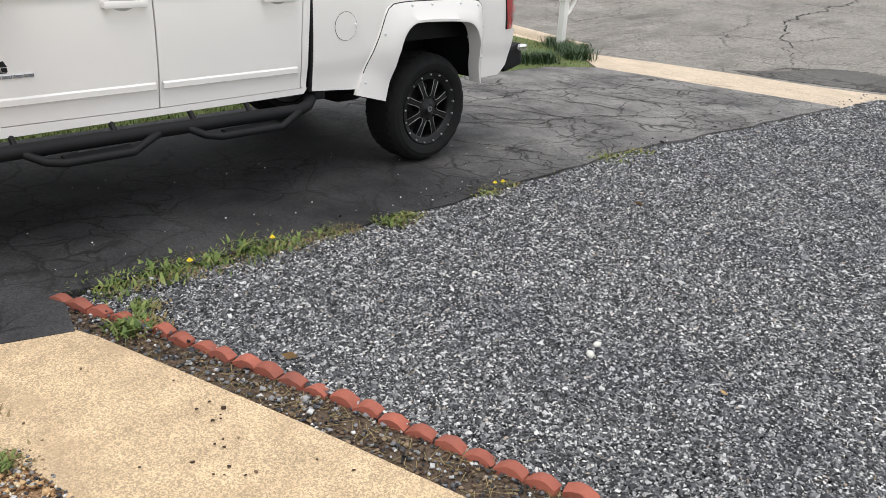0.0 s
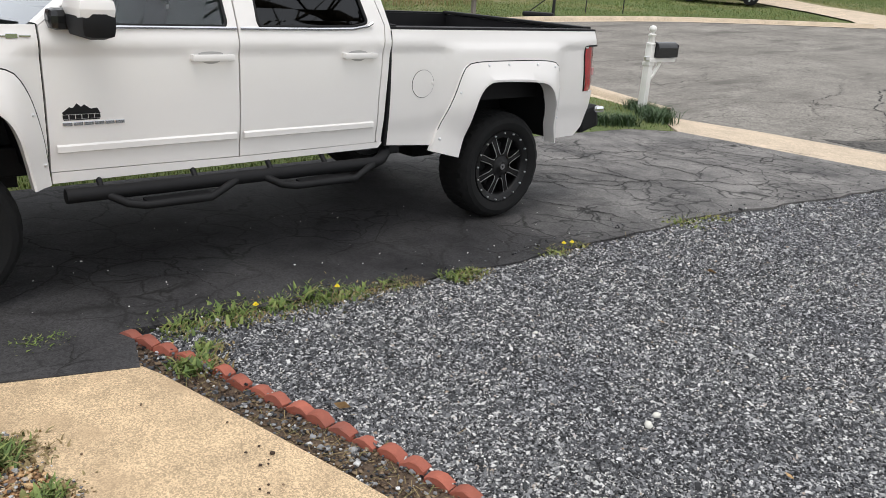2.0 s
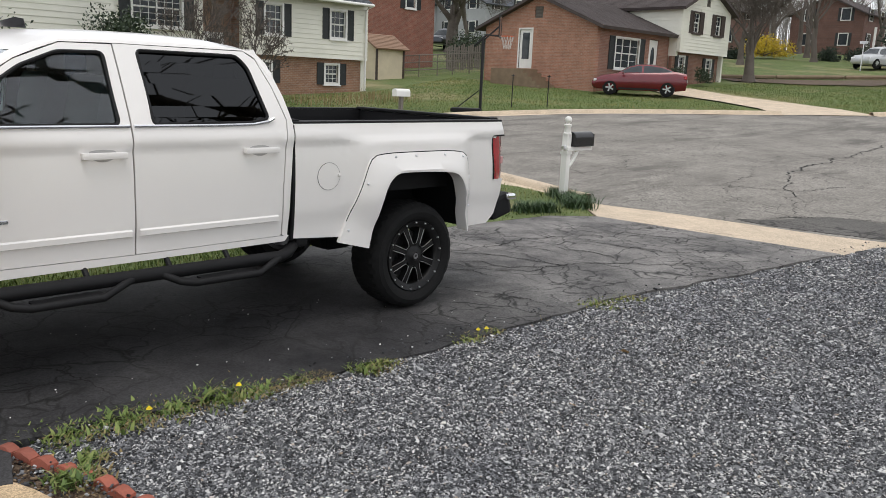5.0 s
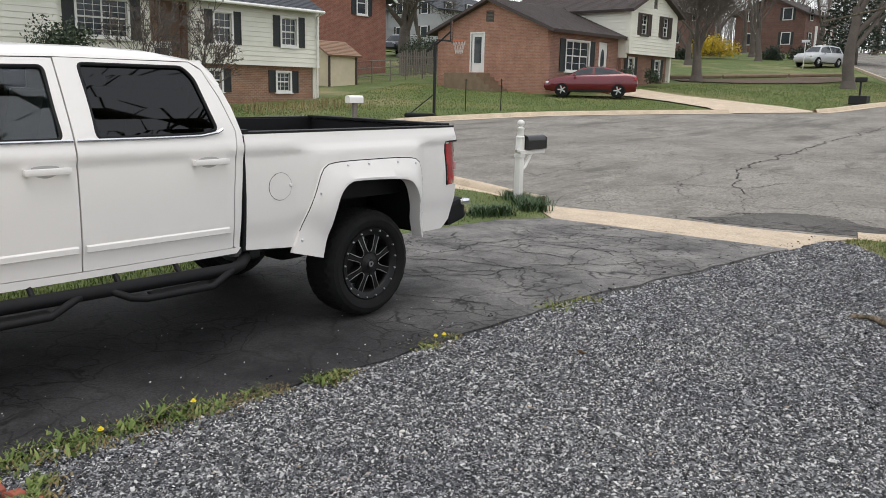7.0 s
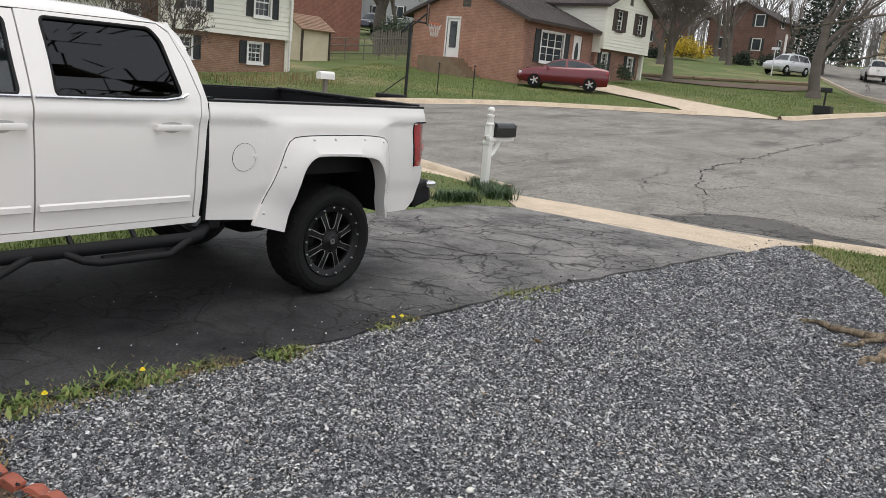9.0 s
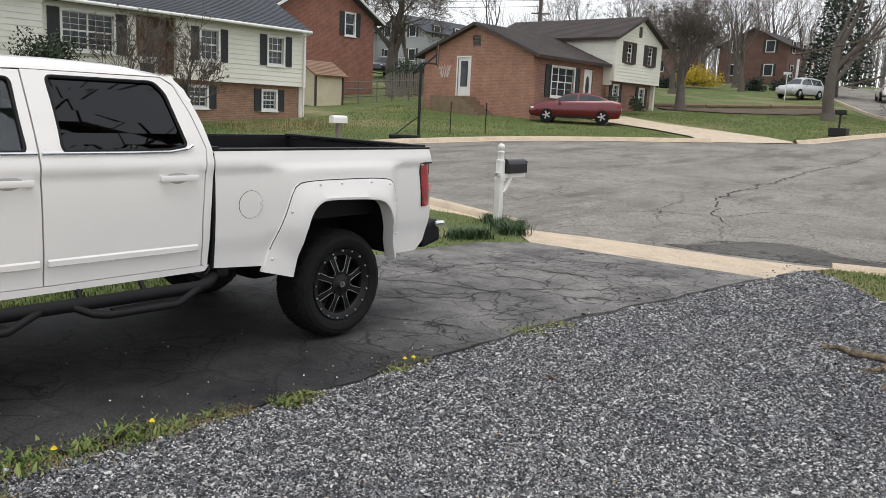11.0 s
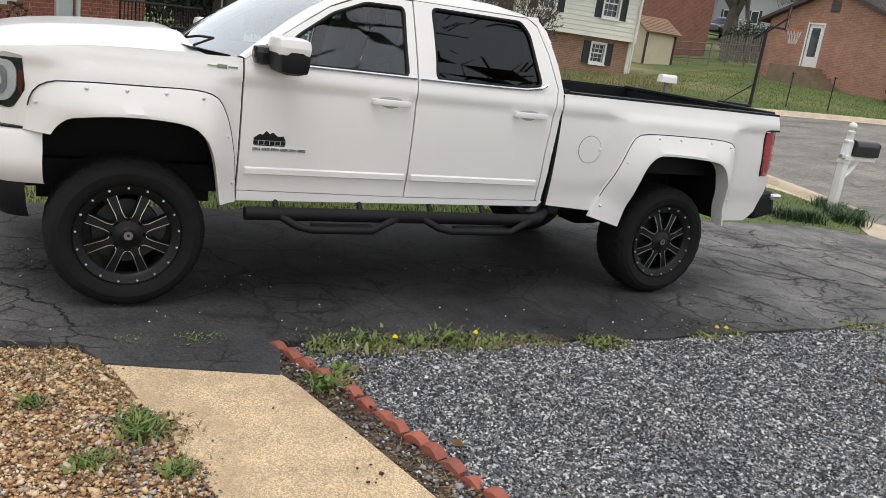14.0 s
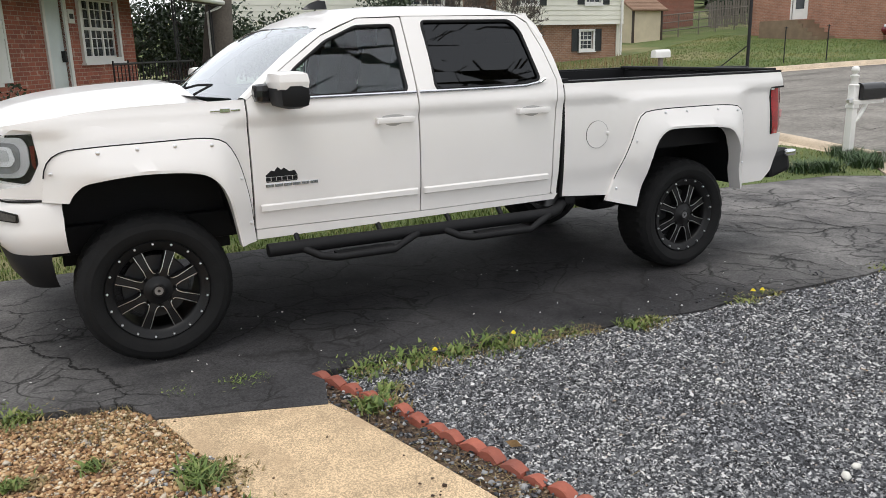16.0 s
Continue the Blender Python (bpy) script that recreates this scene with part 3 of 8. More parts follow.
def far_side(bm):
    """Mirror a near-side panel to the far side."""
    c = bm.copy()
    for v in c.verts:
        v.co.y = 2.06 - v.co.y
    bmesh.ops.reverse_faces(c, faces=c.faces[:])
    return c


def both(name, bm, material, parent, label="", smooth=35):
    other = far_side(bm)
    a = part(name, bm, material, parent, label, smooth)
    b = part(name, other, material, parent, label, smooth)
    return a, b


def panel(outer, holes=(), proud=0.0, dx=0.06, dz=0.022, thick=0.025):
    xs, zs = [p[0] for p in outer], [p[1] for p in outer]
    return sheet(outer, holes, steps(min(xs), max(xs), dx), steps(min(zs), max(zs), dz), lambda x, z: Vector((x, side_y(x, z) - proud, z)), (0, thick, 0))


def strip3(pts, r, n=6):
    bm = bmesh.new()
    tube(bm, pts, r, n)
    return bm


truck = thing("pickup_truck", Matrix(), "white lifted crew cab pickup with black wheels on the driveway", "pickup truck")

F_ARCH = [(-4.07, 0.97), (-4.03, 1.06), (-3.93, 1.13), (-3.68, 1.15), (-3.36, 1.135), (-3.25, 1.05), (-3.18, 0.88), (-3.14, 0.66)]
R_ARCH = [(-0.62, 0.63), (-0.53, 0.85), (-0.46, 1.05), (-0.36, 1.12), (0.0, 1.13), (0.30, 1.12), (0.40, 1.05), (0.47, 0.82), (0.53, 0.60)]
fender = panel([(-3.112, 0.66), (-3.112, 1.402), (-3.45, 1.398), (-3.8, 1.385), (-4.1, 1.355), (-4.29, 1.325), (-4.13, 1.305), (-4.115, 1.15), (-4.17, 1.05), (-4.30, 1.03), (-4.32, 0.985)] + F_ARCH)
fenders = both("fender", fender, WHITE_PAINT, truck)
DOOR_F = [(-3.102, 0.70), (-2.107, 0.69), (-2.107, 1.82), (-2.38, 1.815), (-2.62, 1.72), (-2.86, 1.565), (-3.102, 1.395)]
WIN_F = rounded([(-2.165, 1.402), (-2.165, 1.775), (-2.40, 1.77), (-2.60, 1.69), (-2.80, 1.555), (-2.97, 1.402)], 0.03, 4)
DOOR_R = [(-2.098, 0.69), (-1.16, 0.695), (-1.158, 1.0), (-1.135, 1.30), (-1.12, 1.42), (-1.17, 1.62), (-1.235, 1.78), (-1.30, 1.825), (-2.098, 1.825)]
WIN_R = rounded([(-1.975, 1.402), (-1.975, 1.795), (-1.355, 1.795), (-1.30, 1.73), (-1.24, 1.43), (-1.36, 1.408)], 0.03, 4)
door_f = both("front_door", panel(DOOR_F, [WIN_F]), WHITE_PAINT, truck)
door_r = both("rear_door", panel(DOOR_R, [WIN_R]), WHITE_PAINT, truck)


def pane(outline, grow):
    cx, cz = sum(p[0] for p in outline) / len(outline), sum(p[1] for p in outline) / len(outline)
    big = [(cx + (x - cx) * grow, cz + (z - cz) * grow) for x, z in outline]
    return sheet(big, (), (), steps(1.38, 1.8, 0.06), lambda x, z: Vector((x, side_y(x, z) + 0.014, z)))


for doors, win, gl, lab in ((door_f, WIN_F, FRONT_GLASS, "lightly tinted door glass"), (door_r, WIN_R, FILM_GLASS, "dark tinted door glass")):
    bm = pane(win, 1.03)
    bm2 = far_side(bm)
    part("window_glass", bm, gl, doors[0], lab)
    part("window_glass", bm2, gl, doors[1], lab)
    for k, d in enumerate(doors):
        # bright strip along the sill and black rubber round the glass
        s = strip3([(x, (side_y(x, 1.395) - 0.004) if not k else 2.064 - side_y(x, 1.395), z) for x, z in (((-2.98, 1.394), (-2.6, 1.394), (-2.112, 1.394)) if win is WIN_F else ((-2.09, 1.394), (-1.6, 1.394), (-1.36, 1.398), (-1.25, 1.415), (-1.215, 1.435)))], 0.009)
        part("sill_strip", s, CHROME, d, "chrome sill strip")
        s = strip3([(x, (side_y(x, z) + 0.004) if not k else 2.056 - side_y(x, z), z) for x, z in win + win[:1]], 0.010)
        part("window_seal", s, BLACK_TRIM, d, "black rubber window seal")
for doors, x0 in ((door_f, -2.265), (door_r, -1.32)):
    bm = bmesh.new()
    y = side_y(x0, 1.24)
    box(bm, (x0, y - 0.035, 1.245), (0.235, 0.022, 0.036), None, 0.009)
    box(bm, (x0 - 0.10, y - 0.015, 1.245), (0.03, 0.04, 0.034), None, 0.008)
    box(bm, (x0 + 0.10, y - 0.015, 1.245), (0.03, 0.04, 0.034), None, 0.008)
    handles = both("door_handle", bm, WHITE_PAINT, doors[0])
    handles[1].parent = doors[1]
    # flattened grey ellipsoid: paints the shade of the hollow behind the handle
    bm = bmesh.new()
    bmesh.ops.create_uvsphere(bm, u_segments=20, v_segments=10, radius=1.0)
    bmesh.ops.transform(bm, matrix=Matrix.Translation((x0, y + 0.002, 1.25)) @ Matrix.Diagonal((0.075, 0.006, 0.05, 1)), verts=bm.verts)
    part("recess_shade", bm, mat("handle_shade", (0.42, 0.41, 0.4), 0.4, 0, 0.03, 5, 50, 0), doors[0], "", 40)
for doors, a, b in ((door_f, -3.07, -2.125), (door_r, -2.082, -1.19)):
    bm = bmesh.new()
    rows = []
    for x in (a, *steps(a, b, 0.15), b):
        y = side_y(x, 0.815)
        rows.append([(x, y + 0.002, 0.792), (x, y - 0.012, 0.797), (x, y - 0.013, 0.826), (x, y - 0.004, 0.834), (x, y + 0.002, 0.836)])
    loft(bm, rows)
    bmesh.ops.recalc_face_normals(bm, faces=bm.faces)
    m2 = both("side_moulding", bm, WHITE_PAINT, doors[0])
    m2[1].parent = doors[1]

# sill panels, cab corner and dark joints behind the shut lines
both("rocker_panel", panel([(-3.1, 0.64), (-1.13, 0.655), (-1.10, 0.69), (-1.16, 0.692), (-2.1, 0.686), (-3.1, 0.696)], (), 0.0, 0.2, 0.02), WHITE_PAINT, truck)
both("cab_corner", panel([(-1.15, 0.70), (-1.112, 0.68), (-1.10, 1.0), (-1.078, 1.30), (-1.074, 1.40), (-1.10, 1.56), (-1.16, 1.76), (-1.225, 1.83), (-1.29, 1.832), (-1.228, 1.785), (-1.162, 1.62), (-1.112, 1.42), (-1.127, 1.30), (-1.15, 1.0)], (), 0.0, 0.03, 0.05), WHITE_PAINT, truck)
both("joint_backing", sheet([(-3.2, 0.72), (-0.95, 0.72), (-0.95, 1.37), (-3.2, 1.37)], (), (), steps(0.72, 1.37, 0.08), lambda x, z: Vector((x, side_y(-2, z) + 0.03, z)), (0, 0.01, 0)), BLACK_TRIM, truck)
both("door_pillar", sheet([(-2.16, 1.36), (-2.04, 1.36), (-2.04, 1.82), (-2.16, 1.82)], (), (), steps(1.36, 1.82, 0.06), lambda x, z: Vector((x, side_y(x, z) + 0.03, z)), (0, 0.04, 0)), BLACK_TRIM, truck)

# roof, pillars and windscreen
RAIL = [(-3.13, 1.412), (-3.0, 1.515), (-2.86, 1.62), (-2.74, 1.70), (-2.62, 1.765), (-2.5, 1.81), (-2.36, 1.84), (-2.1, 1.858), (-1.75, 1.862), (-1.45, 1.855), (-1.28, 1.835), (-1.18, 1.785), (-1.12, 1.70)]
DOORTOP = [(-3.10, 1.398), (-2.975, 1.49), (-2.858, 1.568), (-2.74, 1.648), (-2.62, 1.724), (-2.5, 1.775), (-2.38, 1.818), (-2.1, 1.826), (-1.75, 1.827), (-1.45, 1.828), (-1.3, 1.828), (-1.232, 1.79), (-1.165, 1.68)]
bm = bmesh.new()
rows = []
for (x, z), (xd, zd) in zip(RAIL, DOORTOP):
    yd, yr = side_y(xd, zd), side_y(x, z) + 0.02
    rows.append([(xd, yd + 0.02, zd), (xd, yd - 0.001, zd + 0.002), ((x + xd) / 2, (yd + yr) / 2 - 0.008, (z + zd) / 2 + 0.004), (x, yr, z), (x + 0.01, yr + 0.05, z - 0.015)])
loft(bm, rows)
bmesh.ops.recalc_face_normals(bm, faces=bm.faces)
both("roof_pillar", bm, WHITE_PAINT, truck)
bm = bmesh.new()
rows = []
for x, z in RAIL[4:]:
    y0 = side_y(x, z) + 0.02
    lift = 0.055 * soft(x, -2.68, -2.3) * (1 - 0.6 * soft(x, -1.35, -1.1))
    rows.append([(x - 0.10 * math.sin(math.pi * t) * (1 - soft(x, -2.62, -2.2)), y0 + (2.06 - 2 * y0) * t, z + lift * math.sin(math.pi * t) ** 0.6) for t in [k / 14 for k in range(15)]])
loft(bm, rows)
bmesh.ops.recalc_face_normals(bm, faces=bm.faces)
part("roof", bm, WHITE_PAINT, truck, "", 40)
bm = bmesh.new()
rows = []
for x, z in [(-3.2, 1.36)] + RAIL[:5] + [(-2.56, 1.785)]:
    y0 = side_y(x, z) + 0.03
    rows.append([(x - 0.16 * math.sin(math.pi * t) ** 0.8, y0 + (2.06 - 2 * y0) * t, z - 0.004) for t in [k / 14 for k in range(15)]])
loft(bm, rows)
part("windscreen", bm, SHIELD_GLASS, truck, "pale windscreen reflecting the sky", 40)
rear_glass = sheet([(0.42, 1.42), (1.64, 1.42), (1.56, 1.75), (0.50, 1.75)], (), (), (), lambda y, z: Vector((-1.10 - (z - 1.4) * 0.25, y, z)), (0.006, 0, 0))
part("rear_window", rear_glass, FILM_GLASS, truck, "dark rear window")
part("cab_back", sheet([(0.09, 0.7), (1.97, 0.7), (1.97, 1.4), (1.8, 1.84), (0.26, 1.84), (0.09, 1.4)], [[(0.44, 1.43), (1.62, 1.43), (1.54, 1.74), (0.52, 1.74)]], (), steps(0.7, 1.84, 0.2), lambda y, z: Vector((-1.105 - max(0, z - 1.4) * 0.25, y, z)), (-0.03, 0, 0)), WHITE_PAINT, truck)
bm = bmesh.new()
rows = []
for i, (u, h) in enumerate(((0.0, 0.0), (0.05, 0.035), (0.11, 0.055), (0.16, 0.05), (0.17, 0.0))):
    rows.append([(-2.45 + u, 1.03 - 0.022 + 0.004 * i, 1.905), (-2.45 + u, 1.03, 1.908 + h), (-2.45 + u, 1.03 + 0.022 - 0.004 * i, 1.905)])
loft(bm, rows)
part("aerial_fin", bm, GLOSS_BLACK, truck, "black roof aerial fin", 50)

# bonnet
bm = bmesh.new()
rows = []
for k in range(13):
    x = -3.30 - 0.97 * k / 12
    ze = 1.402 - 0.012 * k / 12 - 0.06 * (k / 12) ** 3
    row = []
    y0 = side_y(x, 1.38) + 0.004
    for j in range(21):
        t = j / 20
        dome = soft(t, 0.04, 0.24) * (1 - soft(t, 0.76, 0.96))
        row.append((x - 0.15 * math.sin(math.pi * t) * (k / 12) ** 2 - (0.11 * math.sin(math.pi * t) if k == 0 else 0), y0 + (2.06 - 2 * y0) * t, ze + 0.02 * math.sin(math.pi * t) + (0.068 - 0.02 * k / 12) * dome - 0.05 * (k / 12) ** 8))
    row = [(row[0][0], row[0][1] + 0.006, row[0][2] - 0.06)] + row + [(row[-1][0], row[-1][1] - 0.006, row[-1][2] - 0.06)]
    rows.append(row)
rows.append([(p[0] - 0.015, p[1], p[2] - 0.03) for p in rows[-1]])
rows.append([(p[0] - 0.005, p[1], p[2] - 0.06) for p in rows[-1]])

loft(bm, rows)
bmesh.ops.recalc_face_normals(bm, faces=bm.faces)
part("bonnet", bm, WHITE_PAINT, truck, "", 50)
bm = bmesh.new()
loft(bm, [[(-3.36 - 0.14 * math.sin(math.pi * t), 0.14 + 1.78 * t, 1.425 + 0.02 * math.sin(math.pi * t)), (-3.15 - 0.16 * math.sin(math.pi * t), 0.14 + 1.78 * t, 1.405)] for t in [k / 12 for k in range(13)]])
cowl = part("cowl", bm, BLACK_TRIM, truck, "black plastic cowl under the windscreen")
for y0, y1 in ((0.24, 0.75), (1.1, 1.65)):
    part("wiper", strip3([(-3.33, y0, 1.43), (-3.22, y0 + 0.06, 1.475), (-3.26, (y0 + y1) / 2, 1.47), (-3.31, y1, 1.44)], 0.007), BLACK_TRIM, cowl)

# front: curved plan line shared by fascia, bumper and lamps
NOSE = [(-4.04, 0.062), (-4.16, 0.078), (-4.28, 0.115), (-4.38, 0.20), (-4.44, 0.34), (-4.49, 0.6), (-4.52, 1.03)]
NOSE = resample([(-4.04 + (x + 4.04) * 0.76, y, 0) for x, y in smooth_line(NOSE, 48)], 40)
NOSE = NOSE + [Vector((p.x, 2.06 - p.y, 0)) for p in reversed(NOSE[:-1])]


def nose(prof, a=0, b=None):
    """Sweep (outward, height) along the nose line."""
    pts = NOSE[a:b]
    rows = []
    for i, p in enumerate(pts):
        d = (pts[min(i + 1, len(pts) - 1)] - pts[max(i - 1, 0)]).normalized()
        n = Vector((-d.y, d.x, 0))
        if n.x > 0 and abs(n.x) > abs(n.y):
            n = -n
        if abs(n.y) >= abs(n.x) and (n.y > 0) == (p.y < 1.03):
            n = -n
        rows.append([p + n * o + Vector((0, 0, h)) for o, h in prof])
    bm = bmesh.new()
    loft(bm, rows)
    bmesh.ops.recalc_face_normals(bm, faces=bm.faces)
    return bm


last = len(NOSE)
part("fascia", nose([(-0.02, 1.33), (-0.005, 1.30), (0.0, 1.2), (0.0, 1.0), (-0.02, 0.97)], 2, last - 2), WHITE_PAINT, truck, "", 50)
bumper = part("front_bumper", nose([(-0.02, 0.968), (0.012, 0.962), (0.03, 0.93), (0.02, 0.86), (0.034, 0.82), (0.02, 0.74), (-0.02, 0.69), (-0.06, 0.685)]), WHITE_PAINT, truck, "", 40)
part("valance", nose([(-0.03, 0.70), (-0.02, 0.66), (-0.05, 0.56), (-0.09, 0.50), (-0.12, 0.50)], 3, last - 3), BLACK_TRIM, bumper, "black plastic lower valance", 40)
part("bumper_slot", nose([(0.025, 0.70), (0.03, 0.735), (0.02, 0.755)], 12, last - 12), BLACK_TRIM, bumper, "black lower bumper slot")
part("grille", nose([(0.012, 1.30), (0.02, 1.28), (0.02, 1.03), (0.012, 1.01)], 24, last - 24), BLACK_TRIM, truck, "black grille with bright bars")
for z in (1.06, 1.12, 1.18, 1.24, 1.295):
    part("grille_bar", nose([(0.018, z - 0.012), (0.032, z), (0.018, z + 0.012)], 21, last - 21), CHROME, truck, "chrome grille bar")
def nose_patch(outline, out, r=0.015, thick=0.006):
    """A plate bent round the near front corner, outlined in (x, z), out metres proud of it."""
    def put(x, z):
        k = next(i for i in range(1, 40) if NOSE[i].x <= x or i == 39)
        p, q = NOSE[k - 1], NOSE[k]
        d = (q - p).normalized()
        m = p.lerp(q, (x - p.x) / (q.x - p.x)) + Vector((-d.y, d.x, 0)) * out
        return Vector((m.x, m.y, z))
    pts = rounded(outline, r, 4)
    xs = [p[0] for p in pts]
    return sheet(pts, (), steps(min(xs), max(xs), 0.012), (), put, (0.6 * thick, 0.8 * thick, 0))


LAMP_BOWL = mat("lamp_bowl", (0.5, 0.5, 0.5), 0.3, 0.0, 0.12, 12, 40, 0)
LAMP_INNER = mat("lamp_inner", (0.22, 0.22, 0.22), 0.3, 0.0, 0.2, 12, 40, 0)
LAMP_BRIGHT = mat("lamp_projector", (0.75, 0.75, 0.75), 0.2, 0.0, 0.08, 16, 40, 0)
FOG_GREY = mat("fog_lamp_grey", (0.09, 0.085, 0.08), 0.25, 0.2, 0.3, 18, 60, 0)
lamp_shape = [(-4.302, 1.288), (-4.114, 1.29), (-4.116, 1.19), (-4.127, 1.105), (-4.175, 1.052), (-4.30, 1.07)]
for k in (0, 1):
    side = (lambda bm: bm) if not k else far_side
    lamp = part("headlight", side(nose_patch(lamp_shape, 0.006, 0.02)), GLOSS_BLACK, truck, "headlight with dark surround")
    part("reflector", side(nose_patch([(-4.296, 1.278), (-4.175, 1.276), (-4.152, 1.235), (-4.153, 1.14), (-4.19, 1.085), (-4.293, 1.082)], 0.012, 0.025)), LAMP_BOWL, lamp, "silver lamp bowl")
    part("inner_bowl", side(nose_patch([(-4.29, 1.255), (-4.205, 1.25), (-4.185, 1.22), (-4.19, 1.14), (-4.22, 1.105), (-4.288, 1.105)], 0.017, 0.02)), LAMP_INNER, lamp, "grey inner lamp bowl")
    part("projector", side(nose_patch([(-4.283, 1.238), (-4.215, 1.232), (-4.207, 1.165), (-4.225, 1.138), (-4.28, 1.14)], 0.022, 0.018)), LAMP_BRIGHT, lamp, "bright lamp insert")
    part("projector_lens", side(nose_patch([(-4.275, 1.222), (-4.23, 1.218), (-4.225, 1.165), (-4.272, 1.16)], 0.026, 0.014)), LAMP_BOWL, lamp, "silver lamp centre")
    part("side_marker", side(nose_patch([(-4.142, 1.235), (-4.124, 1.235), (-4.13, 1.12), (-4.142, 1.14)], 0.012, 0.006)), AMBER, lamp, "amber side marker")
    part("lens", side(nose_patch([(x, z - 0.002) for x, z in lamp_shape], 0.034, 0.02, 0.002)), LENS, lamp, "clear lamp lens")
    fog = part("fog_lamp", side(nose_patch([(-4.335, 0.928), (-4.28, 0.924), (-4.222, 0.908), (-4.224, 0.866), (-4.30, 0.872), (-4.33, 0.895)], 0.034, 0.008)), GLOSS_BLACK, bumper, "dark fog lamp recess")
    part("fog_glass", side(nose_patch([(-4.322, 0.918), (-4.28, 0.916), (-4.23, 0.902), (-4.231, 0.874), (-4.298, 0.88), (-4.318, 0.894)], 0.039, 0.006)), FOG_GREY, fog, "grey fog lamp glass")
seam = [NOSE[i] for i in range(0, 24)]
for k in (0, 1):
    pts = [(p.x - 0.012 * i / 23, (p.y - 0.016) if not k else 2.06 - p.y + 0.016, 0.966 + 0.012 * soft(i, 8, 15) - 0.05 * soft(i, 15, 22)) for i, p in enumerate(seam)]
    part("bumper_seam", strip3(pts, 0.0055, 6), BLACK_TRIM, bumper, "dark seam over the bumper")

# wheel arch flares with bolt heads
OUT_F = [(-4.128, 0.962), (-4.112, 1.05), (-4.09, 1.135), (-4.035, 1.188), (-3.93, 1.209), (-3.6, 1.217), (-3.3, 1.213), (-3.2, 1.13), (-3.14, 0.92), (-3.11, 0.64)]
IN_F = [(-4.01, 0.952), (-3.988, 0.99), (-3.955, 1.022), (-3.90, 1.047), (-3.68, 1.07), (-3.42, 1.055), (-3.31, 1.0), (-3.25, 0.88), (-3.20, 0.63)]
OUT_R = [(-0.71, 0.60), (-0.63, 0.80), (-0.565, 0.97), (-0.505, 1.14), (-0.42, 1.188), (-0.1, 1.197), (0.34, 1.187), (0.45, 1.12), (0.52, 0.85), (0.565, 0.57)]
IN_R = [(-0.49, 0.545), (-0.45, 0.75), (-0.40, 0.95), (-0.33, 1.04), (-0.22, 1.065), (0.2, 1.047), (0.33, 1.0), (0.40, 0.88), (0.45, 0.72), (0.495, 0.565)]
for out, inn, arch in ((OUT_F, IN_F, F_ARCH), (OUT_R, IN_R, R_ARCH)):
    n = 44
    o = resample([(*p, 0) for p in smooth_line(out, 60)], n)
    q = resample([(*p, 0) for p in smooth_line(inn, 60)], n)
    bm = bmesh.new()
    rows = []
    for i, (a, b) in enumerate(zip(o, q)):
        y = min(side_y(a.x, a.y), 0.075)
        e = 1.0 if out is OUT_R else 0.3 + 0.7 * soft(i, 1, 12)
        m = a.lerp(b, 0.12)
        w = a.lerp(b, 0.5)
        w2 = a.lerp(b, 0.88)
        ym, yw, yw2, yb = (min(y, side_y(p.x, p.y)) for p in (m, w, w2, b))
        rows.append([(a.x, y + 0.004, a.y), (a.x, y - 0.026 * e, a.y), (m.x, ym - 0.034 * e, m.y), (w.x, yw - 0.02 - 0.03 * e, w.y), (w2.x, yw2 - 0.02 - 0.06 * e, w2.y), (b.x, yb - 0.02 - 0.058 * e, b.y), (b.x, y - 0.01 if out is OUT_F else y + 0.03, b.y)])
    loft(bm, rows)
    bmesh.ops.recalc_face_normals(bm, faces=bm.faces)
    flares = both("wheel_arch_flare", bm, WHITE_PAINT, truck, "white bolt-on wheel arch flare")
    seal = strip3([(a.x, side_y(a.x, a.y) - 0.022 if a.x > -4.05 else side_y(a.x, a.y) - 0.02, a.y + 0.004) for a in o[3:-3]], 0.0035, 5)
    part("flare_seal", seal, BLACK_TRIM, flares[0], "black rubber flare seal")
    for k in ((4, 11, 16, 21, 26, 33, 40) if out is OUT_F else (2, 9, 16, 20, 26, 30, 34, 39)):
        a = o[k].lerp(q[k], 0.16)
        bm = bmesh.new()
        lathe(bm, [(0.0, -0.008), (0.004, -0.008), (0.006, -0.004), (0.009, -0.003), (0.010, 0.004)], "y", 10, (a.x, min(side_y(o[k].x, o[k].y), 0.065) - 0.038, a.y))
        part("bolt_head", bm, MILLED, flares[0], "small steel bolt head", 40)
    # dark liner of the wheel well
    pts = resample([(*p, 0) for p in smooth_line(arch, 50)], 30)
    bm = bmesh.new()
    loft(bm, [[(p.x, 0.09, p.y - 0.01), (p.x, 0.62, p.y - 0.01)] for p in pts])
    both("wheel_well", bm, BLACK_TRIM, truck, "black wheel well liner")
    both("well_back", sheet([(p.x, p.y) for p in pts] + [(pts[-1].x, 0.5), (pts[0].x, 0.5)], (), (), (), lambda x, z: Vector((x, 0.6, z)), (0, 0.02, 0)), BLACK_TRIM, truck, "black inner wheel well")

